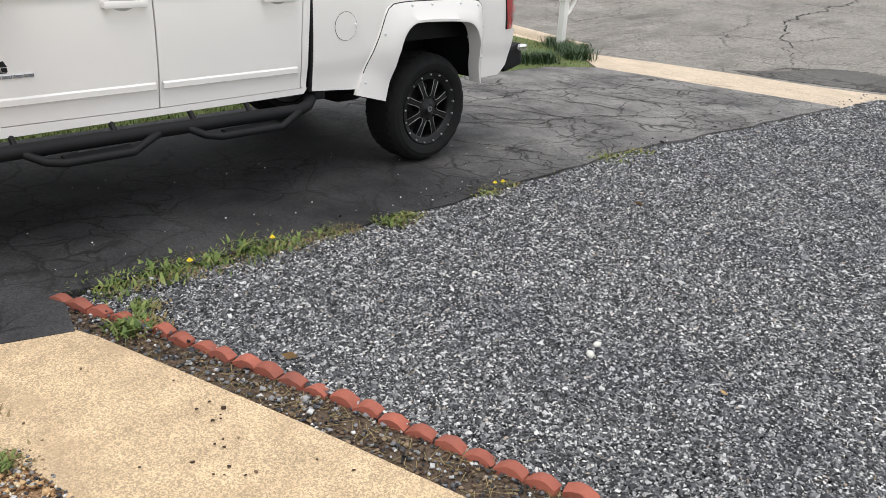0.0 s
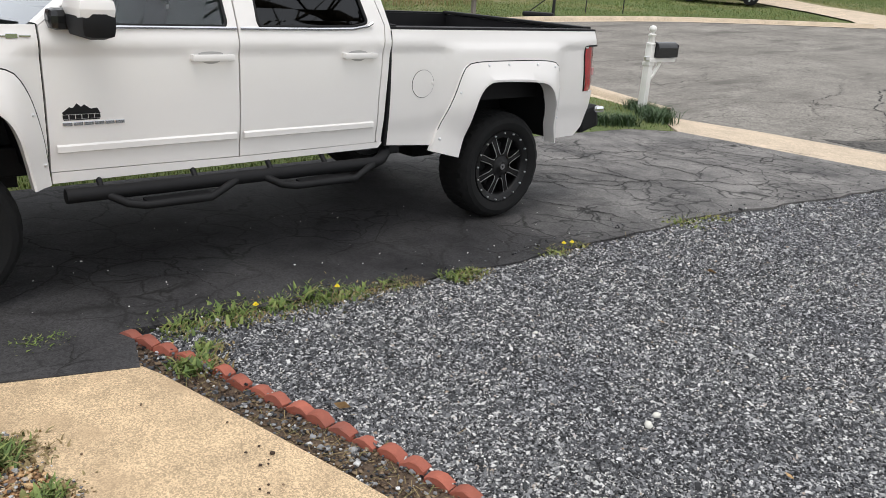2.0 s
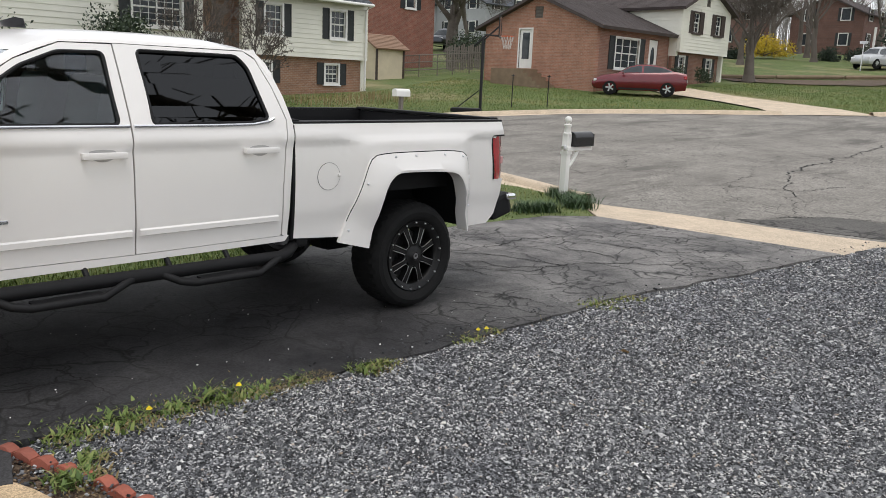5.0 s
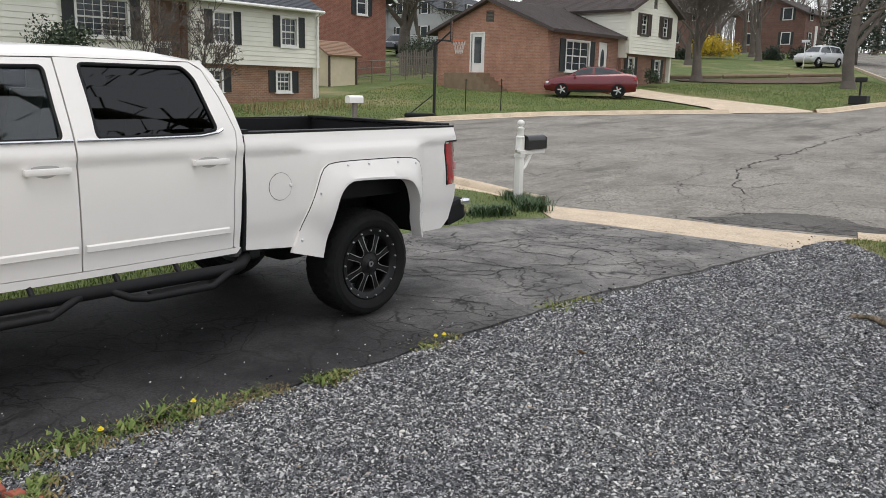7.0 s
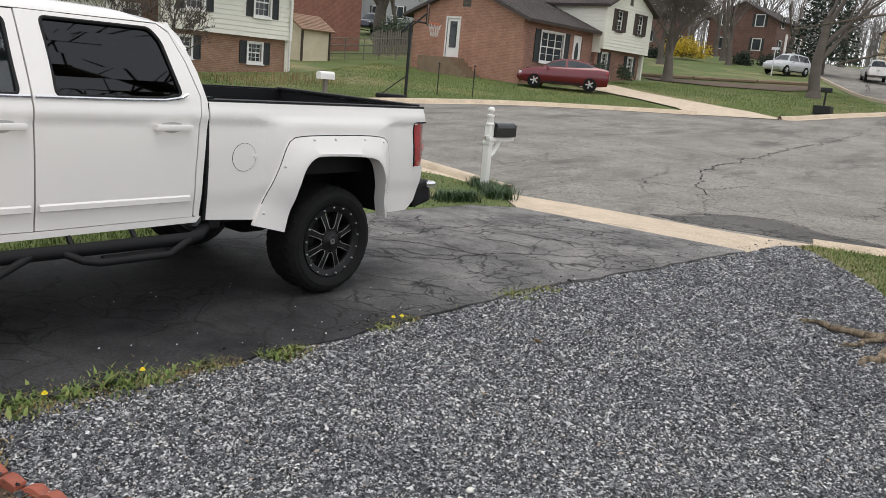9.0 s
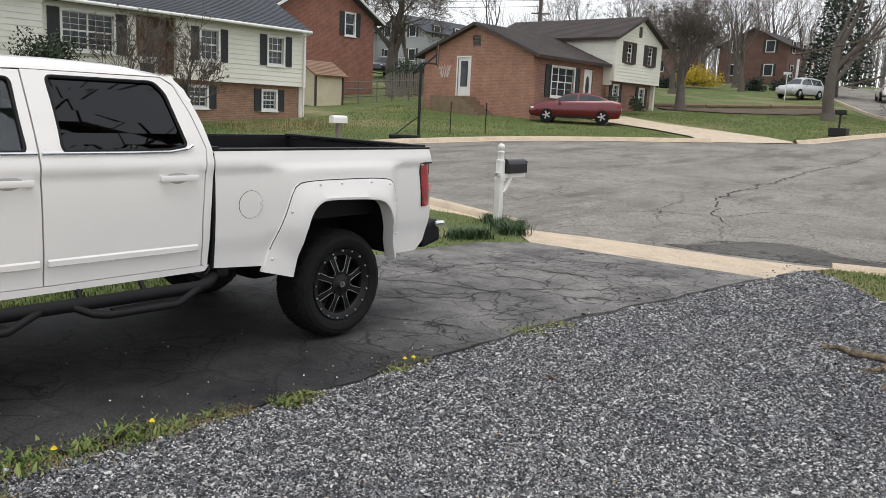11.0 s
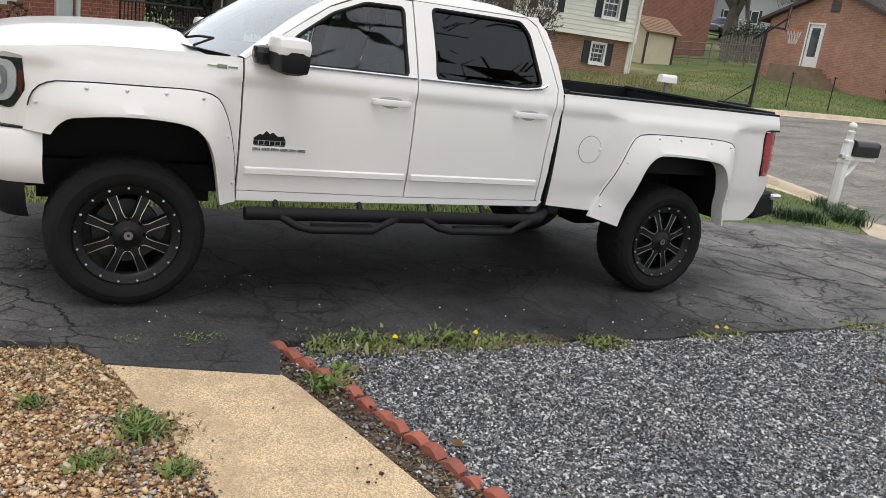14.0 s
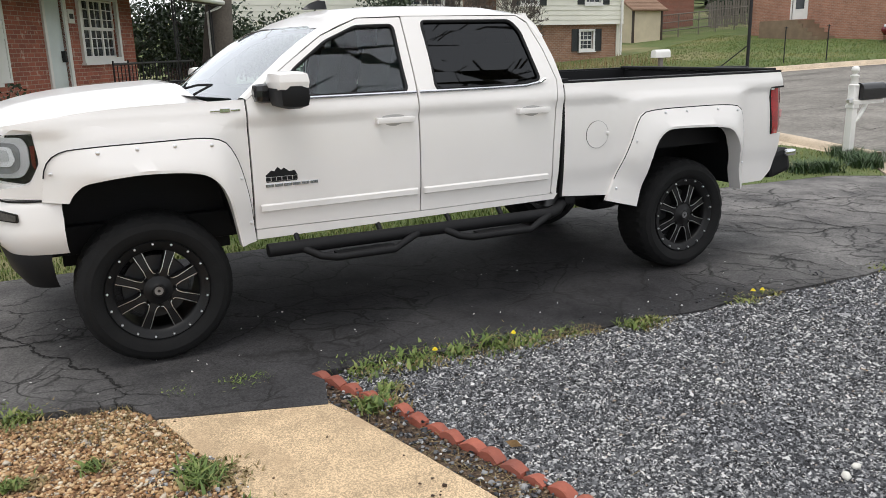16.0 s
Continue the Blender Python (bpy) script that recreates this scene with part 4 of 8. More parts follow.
# load bed
bed = panel([(-1.063, 0.665), (-1.066, 1.398), (0.94, 1.398), (0.955, 1.3), (0.84, 1.29), (0.86, 0.945), (0.985, 0.94), (0.965, 0.80), (0.90, 0.66), (0.80, 0.59), (0.55, 0.585)] + R_ARCH[::-1])
beds = both("bed_side", bed, WHITE_PAINT, truck)
both("bed_gap", strip3([(-1.07, side_y(-1.07, z) + 0.012, z) for z in (0.66, 0.8, 1.0, 1.2, 1.39)], 0.014), BLACK_TRIM, truck, "black gap between cab and bed")
both("bed_rail_cap", sheet([(-1.06, 0.05), (0.95, 0.075), (0.95, 0.17), (-1.06, 0.17)], (), (), (), lambda x, y: Vector((x, y, 1.412)), (0, 0, -0.03)), BLACK_TRIM, truck, "black plastic bed rail cap", None)
both("bed_inner_wall", boxed((-0.06, 0.18, 1.15), (2.02, 0.03, 0.5)), BLACK_TRIM, truck, "black bed liner wall", None)
part("bed_floor", boxed((-0.06, 1.03, 0.93), (2.02, 1.7, 0.04)), BLACK_TRIM, truck, "black ribbed bed floor")
part("bed_front_wall", boxed((-1.03, 1.03, 1.165), (0.04, 1.75, 0.5)), BLACK_TRIM, truck, "black bed front wall")
part("bed_front_cap", boxed((-1.035, 1.03, 1.415), (0.07, 1.9, 0.02), None, 0.005), BLACK_TRIM, truck)
tailgate = part("tailgate", boxed((0.965, 1.03, 1.16), (0.06, 1.72, 0.48), None, 0.015), WHITE_PAINT, truck)
part("tailgate_liner", boxed((0.93, 1.03, 1.165), (0.012, 1.7, 0.46)), BLACK_TRIM, tailgate, "black liner inside the tailgate")
part("tailgate_cap", boxed((0.955, 1.03, 1.413), (0.1, 1.72, 0.025), None, 0.006), BLACK_TRIM, tailgate, "black plastic tailgate cap")
# tail lamps wrap the rear corner
TL = [(0.80, 0.036), (0.88, 0.045), (0.955, 0.088), (0.985, 0.13), (0.992, 0.19)]
TL2 = [(0.835, 0.036), (0.90, 0.045), (0.972, 0.088), (1.005, 0.13), (1.012, 0.19)]
bm = bmesh.new()
rows = []
for (xa, ya), (xb, yb) in zip(TL2, TL):
    rows.append([(xa, ya + 0.03, 0.94), (xa, ya - 0.006, 0.945), (xa, ya - 0.014, 1.0), (xb, ya - 0.014, 1.2), (xb, yb - 0.006, 1.288), (xb, yb + 0.03, 1.294)])
loft(bm, rows)
bmesh.ops.recalc_face_normals(bm, faces=bm.faces)
lamps = both("tail_lamp", bm, RED_LENS, truck, "red wrap-round tail lamp")
for k in (0, 1):
    f = (lambda y: y) if not k else (lambda y: 2.06 - y)
    part("lamp_border", strip3([(a, f(0.028), z) for a, z in ((0.83, 0.945), (0.82, 1.05), (0.795, 1.22), (0.795, 1.29), (0.93, 1.294))], 0.007), BLACK_TRIM, lamps[k], "black lamp border")
    part("white_lens", boxed((0.955, f(0.078), 1.09), (0.05, 0.02, 0.06), None, 0.006), mat("white_lens", (0.55, 0.3, 0.3), 0.15, 0, 0.1, 9, 50, 0), lamps[k], "pale reversing lamp")
rb = part("rear_bumper", boxed((1.06, 1.03, 0.70), (0.16, 1.7, 0.16), None, 0.03), CHROME, truck, "chrome rear bumper with black ends")
for y in (0.165, 1.895):
    part("bumper_end", boxed((1.03, y, 0.70), (0.24, 0.14, 0.19), Matrix.Rotation(radians(-14), 3, "Y"), 0.035), BLACK_TRIM, rb, "black plastic bumper end")
    part("bumper_corner", boxed((1.13, y + (-0.01 if y < 1 else 0.01), 0.775), (0.12, 0.16, 0.05), None, 0.018), CHROME, rb, "chrome bumper corner")
part("bumper_pad", boxed((1.06, 1.03, 0.79), (0.17, 1.72, 0.02), None, 0.006), BLACK_TRIM, rb)

# fuel flap, badges and mirrors
ring = [(-0.805 + 0.089 * math.cos(a), 1.057 + 0.089 * math.sin(a)) for a in [2 * math.pi * k / 40 for k in range(41)]]
flap = part("fuel_flap", sheet(ring[:-1], (), (), (), lambda x, z: Vector((x, side_y(x, z) - 0.003, z)), (0, 0.01, 0)), WHITE_PAINT, beds[0])
part("flap_joint", strip3([(x, side_y(x, z) - 0.001, z) for x, z in ring], 0.0022, 5), BLACK_TRIM, flap, "dark joint round the flap")
part("flap_catch", boxed((-0.725, side_y(-0.725, 1.06) - 0.008, 1.062), (0.022, 0.016, 0.02), None, 0.005), WHITE_PAINT, flap)
peaks = [(-3.03, 0.0), (-3.035, 0.012), (-3.0, 0.045), (-2.985, 0.038), (-2.965, 0.066), (-2.945, 0.045), (-2.93, 0.058), (-2.90, 0.03), (-2.87, 0.035), (-2.855, 0.0)]
decal = part("door_decal", sheet(peaks, (), (), (), lambda x, z: Vector((x, side_y(x, 0.97) - 0.002, 0.982 + z * 0.8)), (0, 0.0015, 0)), BLACK_TRIM, door_f[0], "black mountain-shaped sticker with plain bars")
for k in range(6):
    part("decal_bar", boxed((-3.02 + k * 0.03, side_y(-3, 0.97) - 0.002, 0.97), (0.026, 0.002, 0.02)), BLACK_TRIM, decal, "black sticker bar")
part("decal_bar", boxed((-2.945, side_y(-3, 0.95) - 0.002, 0.956), (0.17, 0.002, 0.005)), BLACK_TRIM, decal, "black sticker bar")
for k in range(6):
    part("name_badge", boxed((-3.015 + k * 0.05, side_y(-3, 0.93) - 0.004, 0.936), (0.046, 0.007, 0.018), None, 0.002), CHROME, door_f[0], "chrome badge bar")
for x, w, h in ((-3.27, 0.05, 0.008), (-3.22, 0.05, 0.022), (-3.165, 0.05, 0.01)):
    part("fender_badge", boxed((x, side_y(x, 1.35) - 0.004, 1.352), (w, 0.007, h), None, 0.002), CHROME, fenders[0], "chrome badge bar")
for k in (0, 1):
    f = (lambda y: y) if not k else (lambda y: 2.06 - y)
    base = part("mirror", boxed((-2.97, f(0.03), 1.43), (0.19, 0.12, 0.1), None, 0.035), GLOSS_BLACK, door_f[k], "black door mirror with white cap")
    part("mirror_shell", boxed((-2.91, f(-0.11), 1.44), (0.17, 0.27, 0.17), None, 0.055), BLACK_TRIM, base, "", 50)
    part("mirror_cap", boxed((-2.915, f(-0.112), 1.492), (0.178, 0.276, 0.1), None, 0.048), WHITE_PAINT, base, "white mirror cap", 50)
    part("sail", sheet([(-2.99, 1.40), (-2.79, 1.40), (-2.80, 1.545), (-2.87, 1.50)], (), (), (), lambda x, z: Vector((x, f(side_y(x, z) + 0.006), z)), (0, 0.004, 0)), GLOSS_BLACK, base)

# side step, chassis and cabin
for k in (0, 1):
    f = (lambda y: y) if not k else (lambda y: 2.06 - y)
    step = part("side_step", strip3([(-3.06, f(0.0), 0.583), (-3.04, f(0.0), 0.583), (-1.2, f(0.0), 0.572), (-1.12, f(0.03), 0.585), (-1.02, f(0.12), 0.61)], 0.038, 14), BLACK_TRIM, truck, "black tubular side step", 40)
    for a, b in ((-2.86, -2.16), (-1.98, -1.22)):
        part("step_hoop", strip3([(a, f(-0.02), 0.57), (a + 0.08, f(-0.07), 0.53), (a + 0.16, f(-0.09), 0.515), (b - 0.18, f(-0.09), 0.512), (b - 0.08, f(-0.06), 0.55), (b, f(-0.02), 0.57)], 0.022, 10), BLACK_TRIM, step, "", 40)
        part("step_tread", boxed(((a + b) / 2, f(-0.055), 0.53), (0.36, 0.07, 0.012), None, 0.004), BLACK_TRIM, step)
    for x in (-2.88, -2.38, -1.92, -1.55):
        part("step_bracket", strip3([(x, f(0.02), 0.60), (x, f(0.08), 0.66), (x, f(0.3), 0.69)], 0.016, 8), BLACK_TRIM, step)
    part("chassis_rail", boxed((-1.8, f(0.55), 0.66), (5.0, 0.09, 0.16), None, 0.01), BLACK_TRIM, truck, "black chassis rail")
    part("mud_guard", boxed((-0.98, f(0.12), 0.66), (0.09, 0.1, 0.13), None, 0.02), BLACK_TRIM, truck)
part("underbody", boxed((-2.1, 1.03, 0.78), (2.1, 1.62, 0.16)), BLACK_TRIM, truck, "dark underbody")
part("engine_bay_floor", boxed((-3.75, 1.03, 0.85), (1.0, 0.9, 0.3)), BLACK_TRIM, truck)
for x in (-3.645, 0.0):
    part("axle", strip3([(x, 0.2, 0.43), (x, 1.86, 0.43)], 0.06, 12), BLACK_TRIM, truck, "dark steel axle", 40)
part("differential", boxed((0.02, 1.1, 0.43), (0.3, 0.3, 0.28), None, 0.08), BLACK_TRIM, truck)
part("exhaust", strip3([(-1.2, 1.45, 0.6), (0.3, 1.5, 0.62), (0.9, 1.6, 0.6)], 0.04, 10), MILLED, truck, "steel exhaust pipe", 40)
part("dashboard", boxed((-2.98, 1.03, 1.27), (0.36, 1.7, 0.3), None, 0.06), DARK_CLOTH, truck, "dark dashboard")
part("steering_wheel", strip3([(-2.72 + 0.05 * math.sin(a), 0.62 + 0.19 * math.cos(a), 1.36 + 0.18 * math.sin(a)) for a in [2 * math.pi * k / 24 for k in range(25)]], 0.015), BLACK_TRIM, truck, "", 40)
part("cabin_floor", boxed((-2.1, 1.03, 0.88), (2.0, 1.7, 0.05)), DARK_CLOTH, truck)
for x, y, w in ((-2.3, 0.6, 0.52), (-2.3, 1.46, 0.52), (-1.45, 0.65, 0.7), (-1.45, 1.41, 0.7)):
    seat = part("seat", boxed((x - 0.1, y, 1.08), (0.52, w, 0.2), None, 0.06), DARK_CLOTH, truck, "dark cloth seat", 50)
    part("seat_back", boxed((x + 0.2, y, 1.38), (0.16, w, 0.56), Matrix.Rotation(radians(12), 3, "Y"), 0.06), DARK_CLOTH, seat, "", 50)
    part("headrest", boxed((x + 0.29, y, 1.70), (0.11, 0.28, 0.18), None, 0.04), DARK_CLOTH, seat, "", 50)


# wheels
WHEEL_BLACK = mat("satin_black_wheel", (0.006, 0.006, 0.0065), 0.45, 0, 0.15, 8, 200, 0.0, spec=0.3)


def wheel(x, y, s):
    """A black spoked wheel whose outer face looks along -s on y."""
    hub = Vector((x, y + 0.025 * s, drive_z(x) + 0.398))
    bm = bmesh.new()
    lathe(bm, [(0.212, 0.06), (0.214, 0.03), (0.222, 0.016), (0.238, 0.010), (0.262, 0.0), (0.268, 0.012), (0.262, 0.03), (0.235, 0.04), (0.225, 0.12), (0.225, 0.27), (0.262, 0.29), (0.262, 0.3)], "y", 56)
    turn = Matrix.Translation(hub) @ Matrix.Diagonal((1, s, 1, 1))
    bmesh.ops.transform(bm, matrix=turn, verts=bm.verts)
    w = part("wheel", bm, WHEEL_BLACK, truck, "black alloy wheel with milled spoke edges", 40)
    bm = bmesh.new()
    prof = [(0.262, 0.02), (0.275, 0.004), (0.302, -0.012), (0.336, -0.018), (0.37, -0.006), (0.389, 0.014), (0.401, 0.035), (0.408, 0.08), (0.408, 0.22), (0.401, 0.265), (0.385, 0.29), (0.33, 0.315), (0.27, 0.29)]
    prof = [(0.262 + (r - 0.262) * 0.932, h) for r, h in prof]
    rings = lathe(bm, prof[:7] + [(0.397, 0.06), (0.398, 0.1), (0.398, 0.15), (0.398, 0.2), (0.397, 0.24)] + prof[9:], "y", 132)
    # tread blocks: grooves pressed into the running face and notches in the shoulder
    for i, ring in enumerate(rings):
        if 4 <= i <= 13:
            for j, v in enumerate(ring):
                sunk = (j + (i % 2) * 2 + i // 3) % 4 == 0
                k = 1 - (0.022 if sunk else 0.0) - (0.012 if i == 9 else 0.0)
                if 4 <= i <= 5:
                    k = 1 - (0.012 if j % 6 < 2 else 0.0)
                v.co.x *= k
                v.co.z *= k
    bmesh.ops.transform(bm, matrix=turn, verts=bm.verts)
    bmesh.ops.recalc_face_normals(bm, faces=bm.faces)
    part("tyre", bm, RUBBER, w, "chunky black mud tyre", 25)
    bm = bmesh.new()
    lathe(bm, [(0.0, -0.002), (0.03, -0.002), (0.034, 0.004), (0.04, 0.01), (0.075, 0.018), (0.085, 0.035), (0.085, 0.1)], "y", 32)
    bmesh.ops.transform(bm, matrix=turn, verts=bm.verts)
    part("hub_cap", bm, WHEEL_BLACK, w, "black hub cap with a grey mark", 40)
    bm = bmesh.new()
    lathe(bm, [(0.008, -0.004), (0.022, -0.005), (0.024, 0.0)], "y", 20)
    bmesh.ops.transform(bm, matrix=turn, verts=bm.verts)
    part("hub_badge", bm, mat("grey_badge", (0.25, 0.25, 0.26), 0.35, 0.8, 0.1, 20, 60, 0), w, "grey hub badge", 40)
    bm = bmesh.new()
    lathe(bm, [(0.05, 0.11), (0.17, 0.11), (0.175, 0.13), (0.05, 0.135)], "y", 40)
    bmesh.ops.transform(bm, matrix=turn, verts=bm.verts)
    part("brake_disc", bm, mat("brake_steel", (0.035, 0.035, 0.037), 0.5, 0.3, 0.2, 12, 80, 0.1), w, "grey brake disc", 40)
    # one spoke: a wedge that widens outward, with bright milled edges
    bm = bmesh.new()
    outline = [(0.055, -0.02), (0.12, -0.018), (0.222, -0.024), (0.222, 0.024), (0.12, 0.018), (0.055, 0.02)]
    top = [bm.verts.new((r, 0.018 + (0.012 if r > 0.2 else 0.0) + (0.004 if r < 0.1 else 0), t)) for r, t in outline]
    low = [bm.verts.new((r, 0.075, t * 1.12)) for r, t in outline]
    bm.faces.new(top)
    for i in range(6):
        bm.faces.new((top[i], top[(i + 1) % 6], low[(i + 1) % 6], low[i]))
    bmesh.ops.recalc_face_normals(bm, faces=bm.faces)
    spoke_me = bpy.data.meshes.new("spoke")
    bm.to_mesh(spoke_me)
    bm.free()
    spoke_me.materials.append(WHEEL_BLACK)
    bm = bmesh.new()
    tube(bm, [(0.086, 0.018, 0.03), (0.092, 0.016, 0.021), (0.12, 0.0165, 0.0175), (0.216, 0.027, 0.023)], [0.0018, 0.0024, 0.0026, 0.0018], 5)
    edge_me = bpy.data.meshes.new("milled_edge")
    bm.to_mesh(edge_me)
    bm.free()
    edge_me.materials.append(MILLED)
    bm = bmesh.new()
    lathe(bm, [(0.0, -0.012), (0.0055, -0.01), (0.0072, -0.002), (0.0072, 0.01)], "y", 8)
    bolt_me = bpy.data.meshes.new("rim_bolt")
    bm.to_mesh(bolt_me)
    bm.free()
    bolt_me.materials.append(MILLED)
    for k in range(8):
        o = new("spoke", spoke_me)
        o.parent = w
        o.matrix_basis = turn @ Matrix.Rotation(2 * math.pi * (k + 0.5) / 8, 4, "Y")
        for f in (1, -1):
            o2 = new("milled_edge", edge_me)
            o2.parent = w
            o2.matrix_basis = o.matrix_basis @ Matrix.Diagonal((1, 1, f, 1))
    for k in range(17):
        o = new("rim_bolt", bolt_me)
        o.parent = w
        a = 2 * math.pi * (k + 0.3) / 17
        o.matrix_basis = turn @ Matrix.Translation((0.252 * math.cos(a), 0.003, 0.252 * math.sin(a)))


for x in (-3.645, 0.0):
    wheel(x, 0.0, 1)
    wheel(x, 2.06, -1)

# ---- houses ----
class Wall:
    """A wall line on the plan: a runs along it, o outward, z up."""

    def __init__(self, start, along):
        self.s, self.d = Vector((*start, 0)), Vector((*along, 0)).normalized()
        self.n = Vector((self.d.y, -self.d.x, 0))

    def at(self, a, o, z):
        return self.s + self.d * a + self.n * o + Vector((0, 0, z))

    def block(self, bm, a0, a1, o0, o1, z0, z1):
        c = [self.at(a, o, z) for a in (a0, a1) for o in (o0, o1) for z in (z0, z1)]
        v = [bm.verts.new(p) for p in c]
        for q in ((0, 1, 3, 2), (4, 6, 7, 5), (0, 4, 5, 1), (2, 3, 7, 6), (0, 2, 6, 4), (1, 5, 7, 3)):
            bm.faces.new([v[i] for i in q])

    def one(self, *r):
        bm = bmesh.new()
        self.block(bm, *r)
        bmesh.ops.recalc_face_normals(bm, faces=bm.faces)
        return bm

    def plate(self, outline, holes=(), thick=0.2, o=0.0):
        return sheet(outline, [[(a0, z0), (a1, z0), (a1, z1), (a0, z1)] for a0, a1, z0, z1 in holes], (), (), lambda a, z: self.at(a, o, z), -self.n * thick)


def siding(w, top, z0, z1, holes, step=0.2, o=0.0):
    """Lapped boards; top(z) gives the ends of the course at height z."""
    bm = bmesh.new()
    z = z0
    while z < z1 - 0.02:
        zt = min(z + step, z1)
        a0, a1 = top(zt)
        runs = [(a0, a1)]
        for h0, h1, hz0, hz1 in holes:
            if hz0 < zt - 0.03 and hz1 > z + 0.03:
                runs = [q for r in runs for q in (((r[0], min(r[1], h0)), (max(r[0], h1), r[1])) if r[0] < h1 and r[1] > h0 else (r,)) if q[1] - q[0] > 0.02]
        for r0, r1 in runs:
            p = [w.at(a, oo, zz) for a in (r0, r1) for oo, zz in ((o + 0.002, z), (o + 0.03, z + 0.004), (o + 0.008, zt + 0.004), (o + 0.002, zt))]
            v = [bm.verts.new(q) for q in p]
            for k in range(4):
                bm.faces.new((v[k], v[(k + 1) % 4], v[4 + (k + 1) % 4], v[4 + k]))
            bm.faces.new(v[3::-1])
            bm.faces.new(v[4:])
        z += step
    bmesh.ops.recalc_face_normals(bm, faces=bm.faces)
    return bm


def window(house, w, a0, a1, z0, z1, cols=1, grid=(2, 2), shut=0.0, o=0.0, shut_mat=None, curtain=False, frame_mat=None):
    """A sash window with trim, panes, bars and shutters, set in an opening."""
    bm = bmesh.new()
    t = 0.09
    for q in ((a0 - t, a0, z0 - t, z1 + t), (a1, a1 + t, z0 - t, z1 + t), (a0, a1, z1, z1 + t), (a0, a1, z0 - t, z0)):
        w.block(bm, q[0], q[1], o - 0.02, o + 0.06, q[2], q[3])
    bmesh.ops.recalc_face_normals(bm, faces=bm.faces)
    win = part("window", bm, frame_mat or WHITE_TRIM, house, "white framed sash window")
    part("sill", w.one(a0 - t - 0.04, a1 + t + 0.04, o, o + 0.1, z0 - t - 0.05, z0 - t), frame_mat or WHITE_TRIM, win)
    wd = (a1 - a0) / cols
    for c in range(cols):
        b0, b1 = a0 + c * wd, a0 + (c + 1) * wd
        zm = (z0 + z1) / 2
        for k, (p0, p1) in enumerate(((z0, zm), (zm, z1))):
            part("pane", w.one(b0, b1, o - 0.10 + 0.02 * k, o - 0.09 + 0.02 * k, p0, p1), PANE, win, "dark reflecting pane")
            bm = bmesh.new()
            e = 0.03
            oo = o - 0.085 + 0.02 * k
            for q in ((b0, b0 + e, p0, p1), (b1 - e, b1, p0, p1), (b0 + e, b1 - e, p0, p0 + e), (b0 + e, b1 - e, p1 - e, p1)):
                w.block(bm, q[0], q[1], oo, oo + 0.03, q[2], q[3])
            for g in range(1, grid[0]):
                x = b0 + (b1 - b0) * g / grid[0]
                w.block(bm, x - 0.008, x + 0.008, oo, oo + 0.016, p0 + e, p1 - e)
            for g in range(1, grid[1]):
                z = p0 + (p1 - p0) * g / grid[1]
                w.block(bm, b0 + e, b1 - e, oo, oo + 0.018, z - 0.008, z + 0.008)
            bmesh.ops.recalc_face_normals(bm, faces=bm.faces)
            part("sash", bm, WHITE_TRIM, win)
        if curtain:
            part("curtain", w.one(b0 + 0.05, b1 - 0.05, o - 0.088, o - 0.086, zm + 0.04, z1 - 0.04), CURTAIN, win, "pale blind behind the glass")
    if shut:
        for s0 in (a0 - t - shut - 0.01, a1 + t + 0.01):
            bm = bmesh.new()
            w.block(bm, s0, s0 + shut, o + 0.01, o + 0.035, z0 - t, z1 + t)
            for q in ((s0, s0 + 0.05), (s0 + shut - 0.05, s0 + shut)):
                w.block(bm, q[0], q[1], o + 0.035, o + 0.055, z0 - t, z1 + t)
            for zz in (z0 - t, (z0 + z1) / 2 - 0.03, z1 + t - 0.07):
                w.block(bm, s0 + 0.05, s0 + shut - 0.05, o + 0.035, o + 0.053, zz, zz + 0.07)
            z = z0 - t + 0.09
            while z < z1 + t - 0.1:
                w.block(bm, s0 + 0.05, s0 + shut - 0.05, o + 0.034, o + 0.045, z, z + 0.025)
                z += 0.06
            bmesh.ops.recalc_face_normals(bm, faces=bm.faces)
            part("shutter", bm, shut_mat or SHUTTER, win, "louvred shutter")
    return win


def roof_slab(name, house, pts, material, thick=0.14, label="", course=0.16):
    """A sloping roof plane: two eave ends then two ridge ends, with shingle courses."""
    e0, e1, r1, r0 = [Vector(p) for p in pts]
    n = (e1 - e0).cross(r0 - e0).normalized()
    if n.z < 0:
        n = -n
    bm = bmesh.new()
    k = max(2, int((r0 - e0).length / course))
    for i in range(k):
        t0, t1 = i / k, (i + 1) / k
        a, b, c, d = e0.lerp(r0, t0), e1.lerp(r1, t0), e1.lerp(r1, t1), e0.lerp(r0, t1)
        v = [bm.verts.new(p) for p in (a + n * 0.015, b + n * 0.015, c, d)]
        bm.faces.new(v)
        u = [bm.verts.new(p) for p in (a + n * 0.015, b + n * 0.015, b, a)]
        bm.faces.new(u)
    v = [bm.verts.new(p - n * thick) for p in (e0, e1, r1, r0)]
    bm.faces.new(v)
    up = [bm.verts.new(p) for p in (e0, e1, r1, r0)]
    for i in range(4):
        bm.faces.new((up[i], up[(i + 1) % 4], v[(i + 1) % 4], v[i]))
    return part(name, bm, material, house, label)


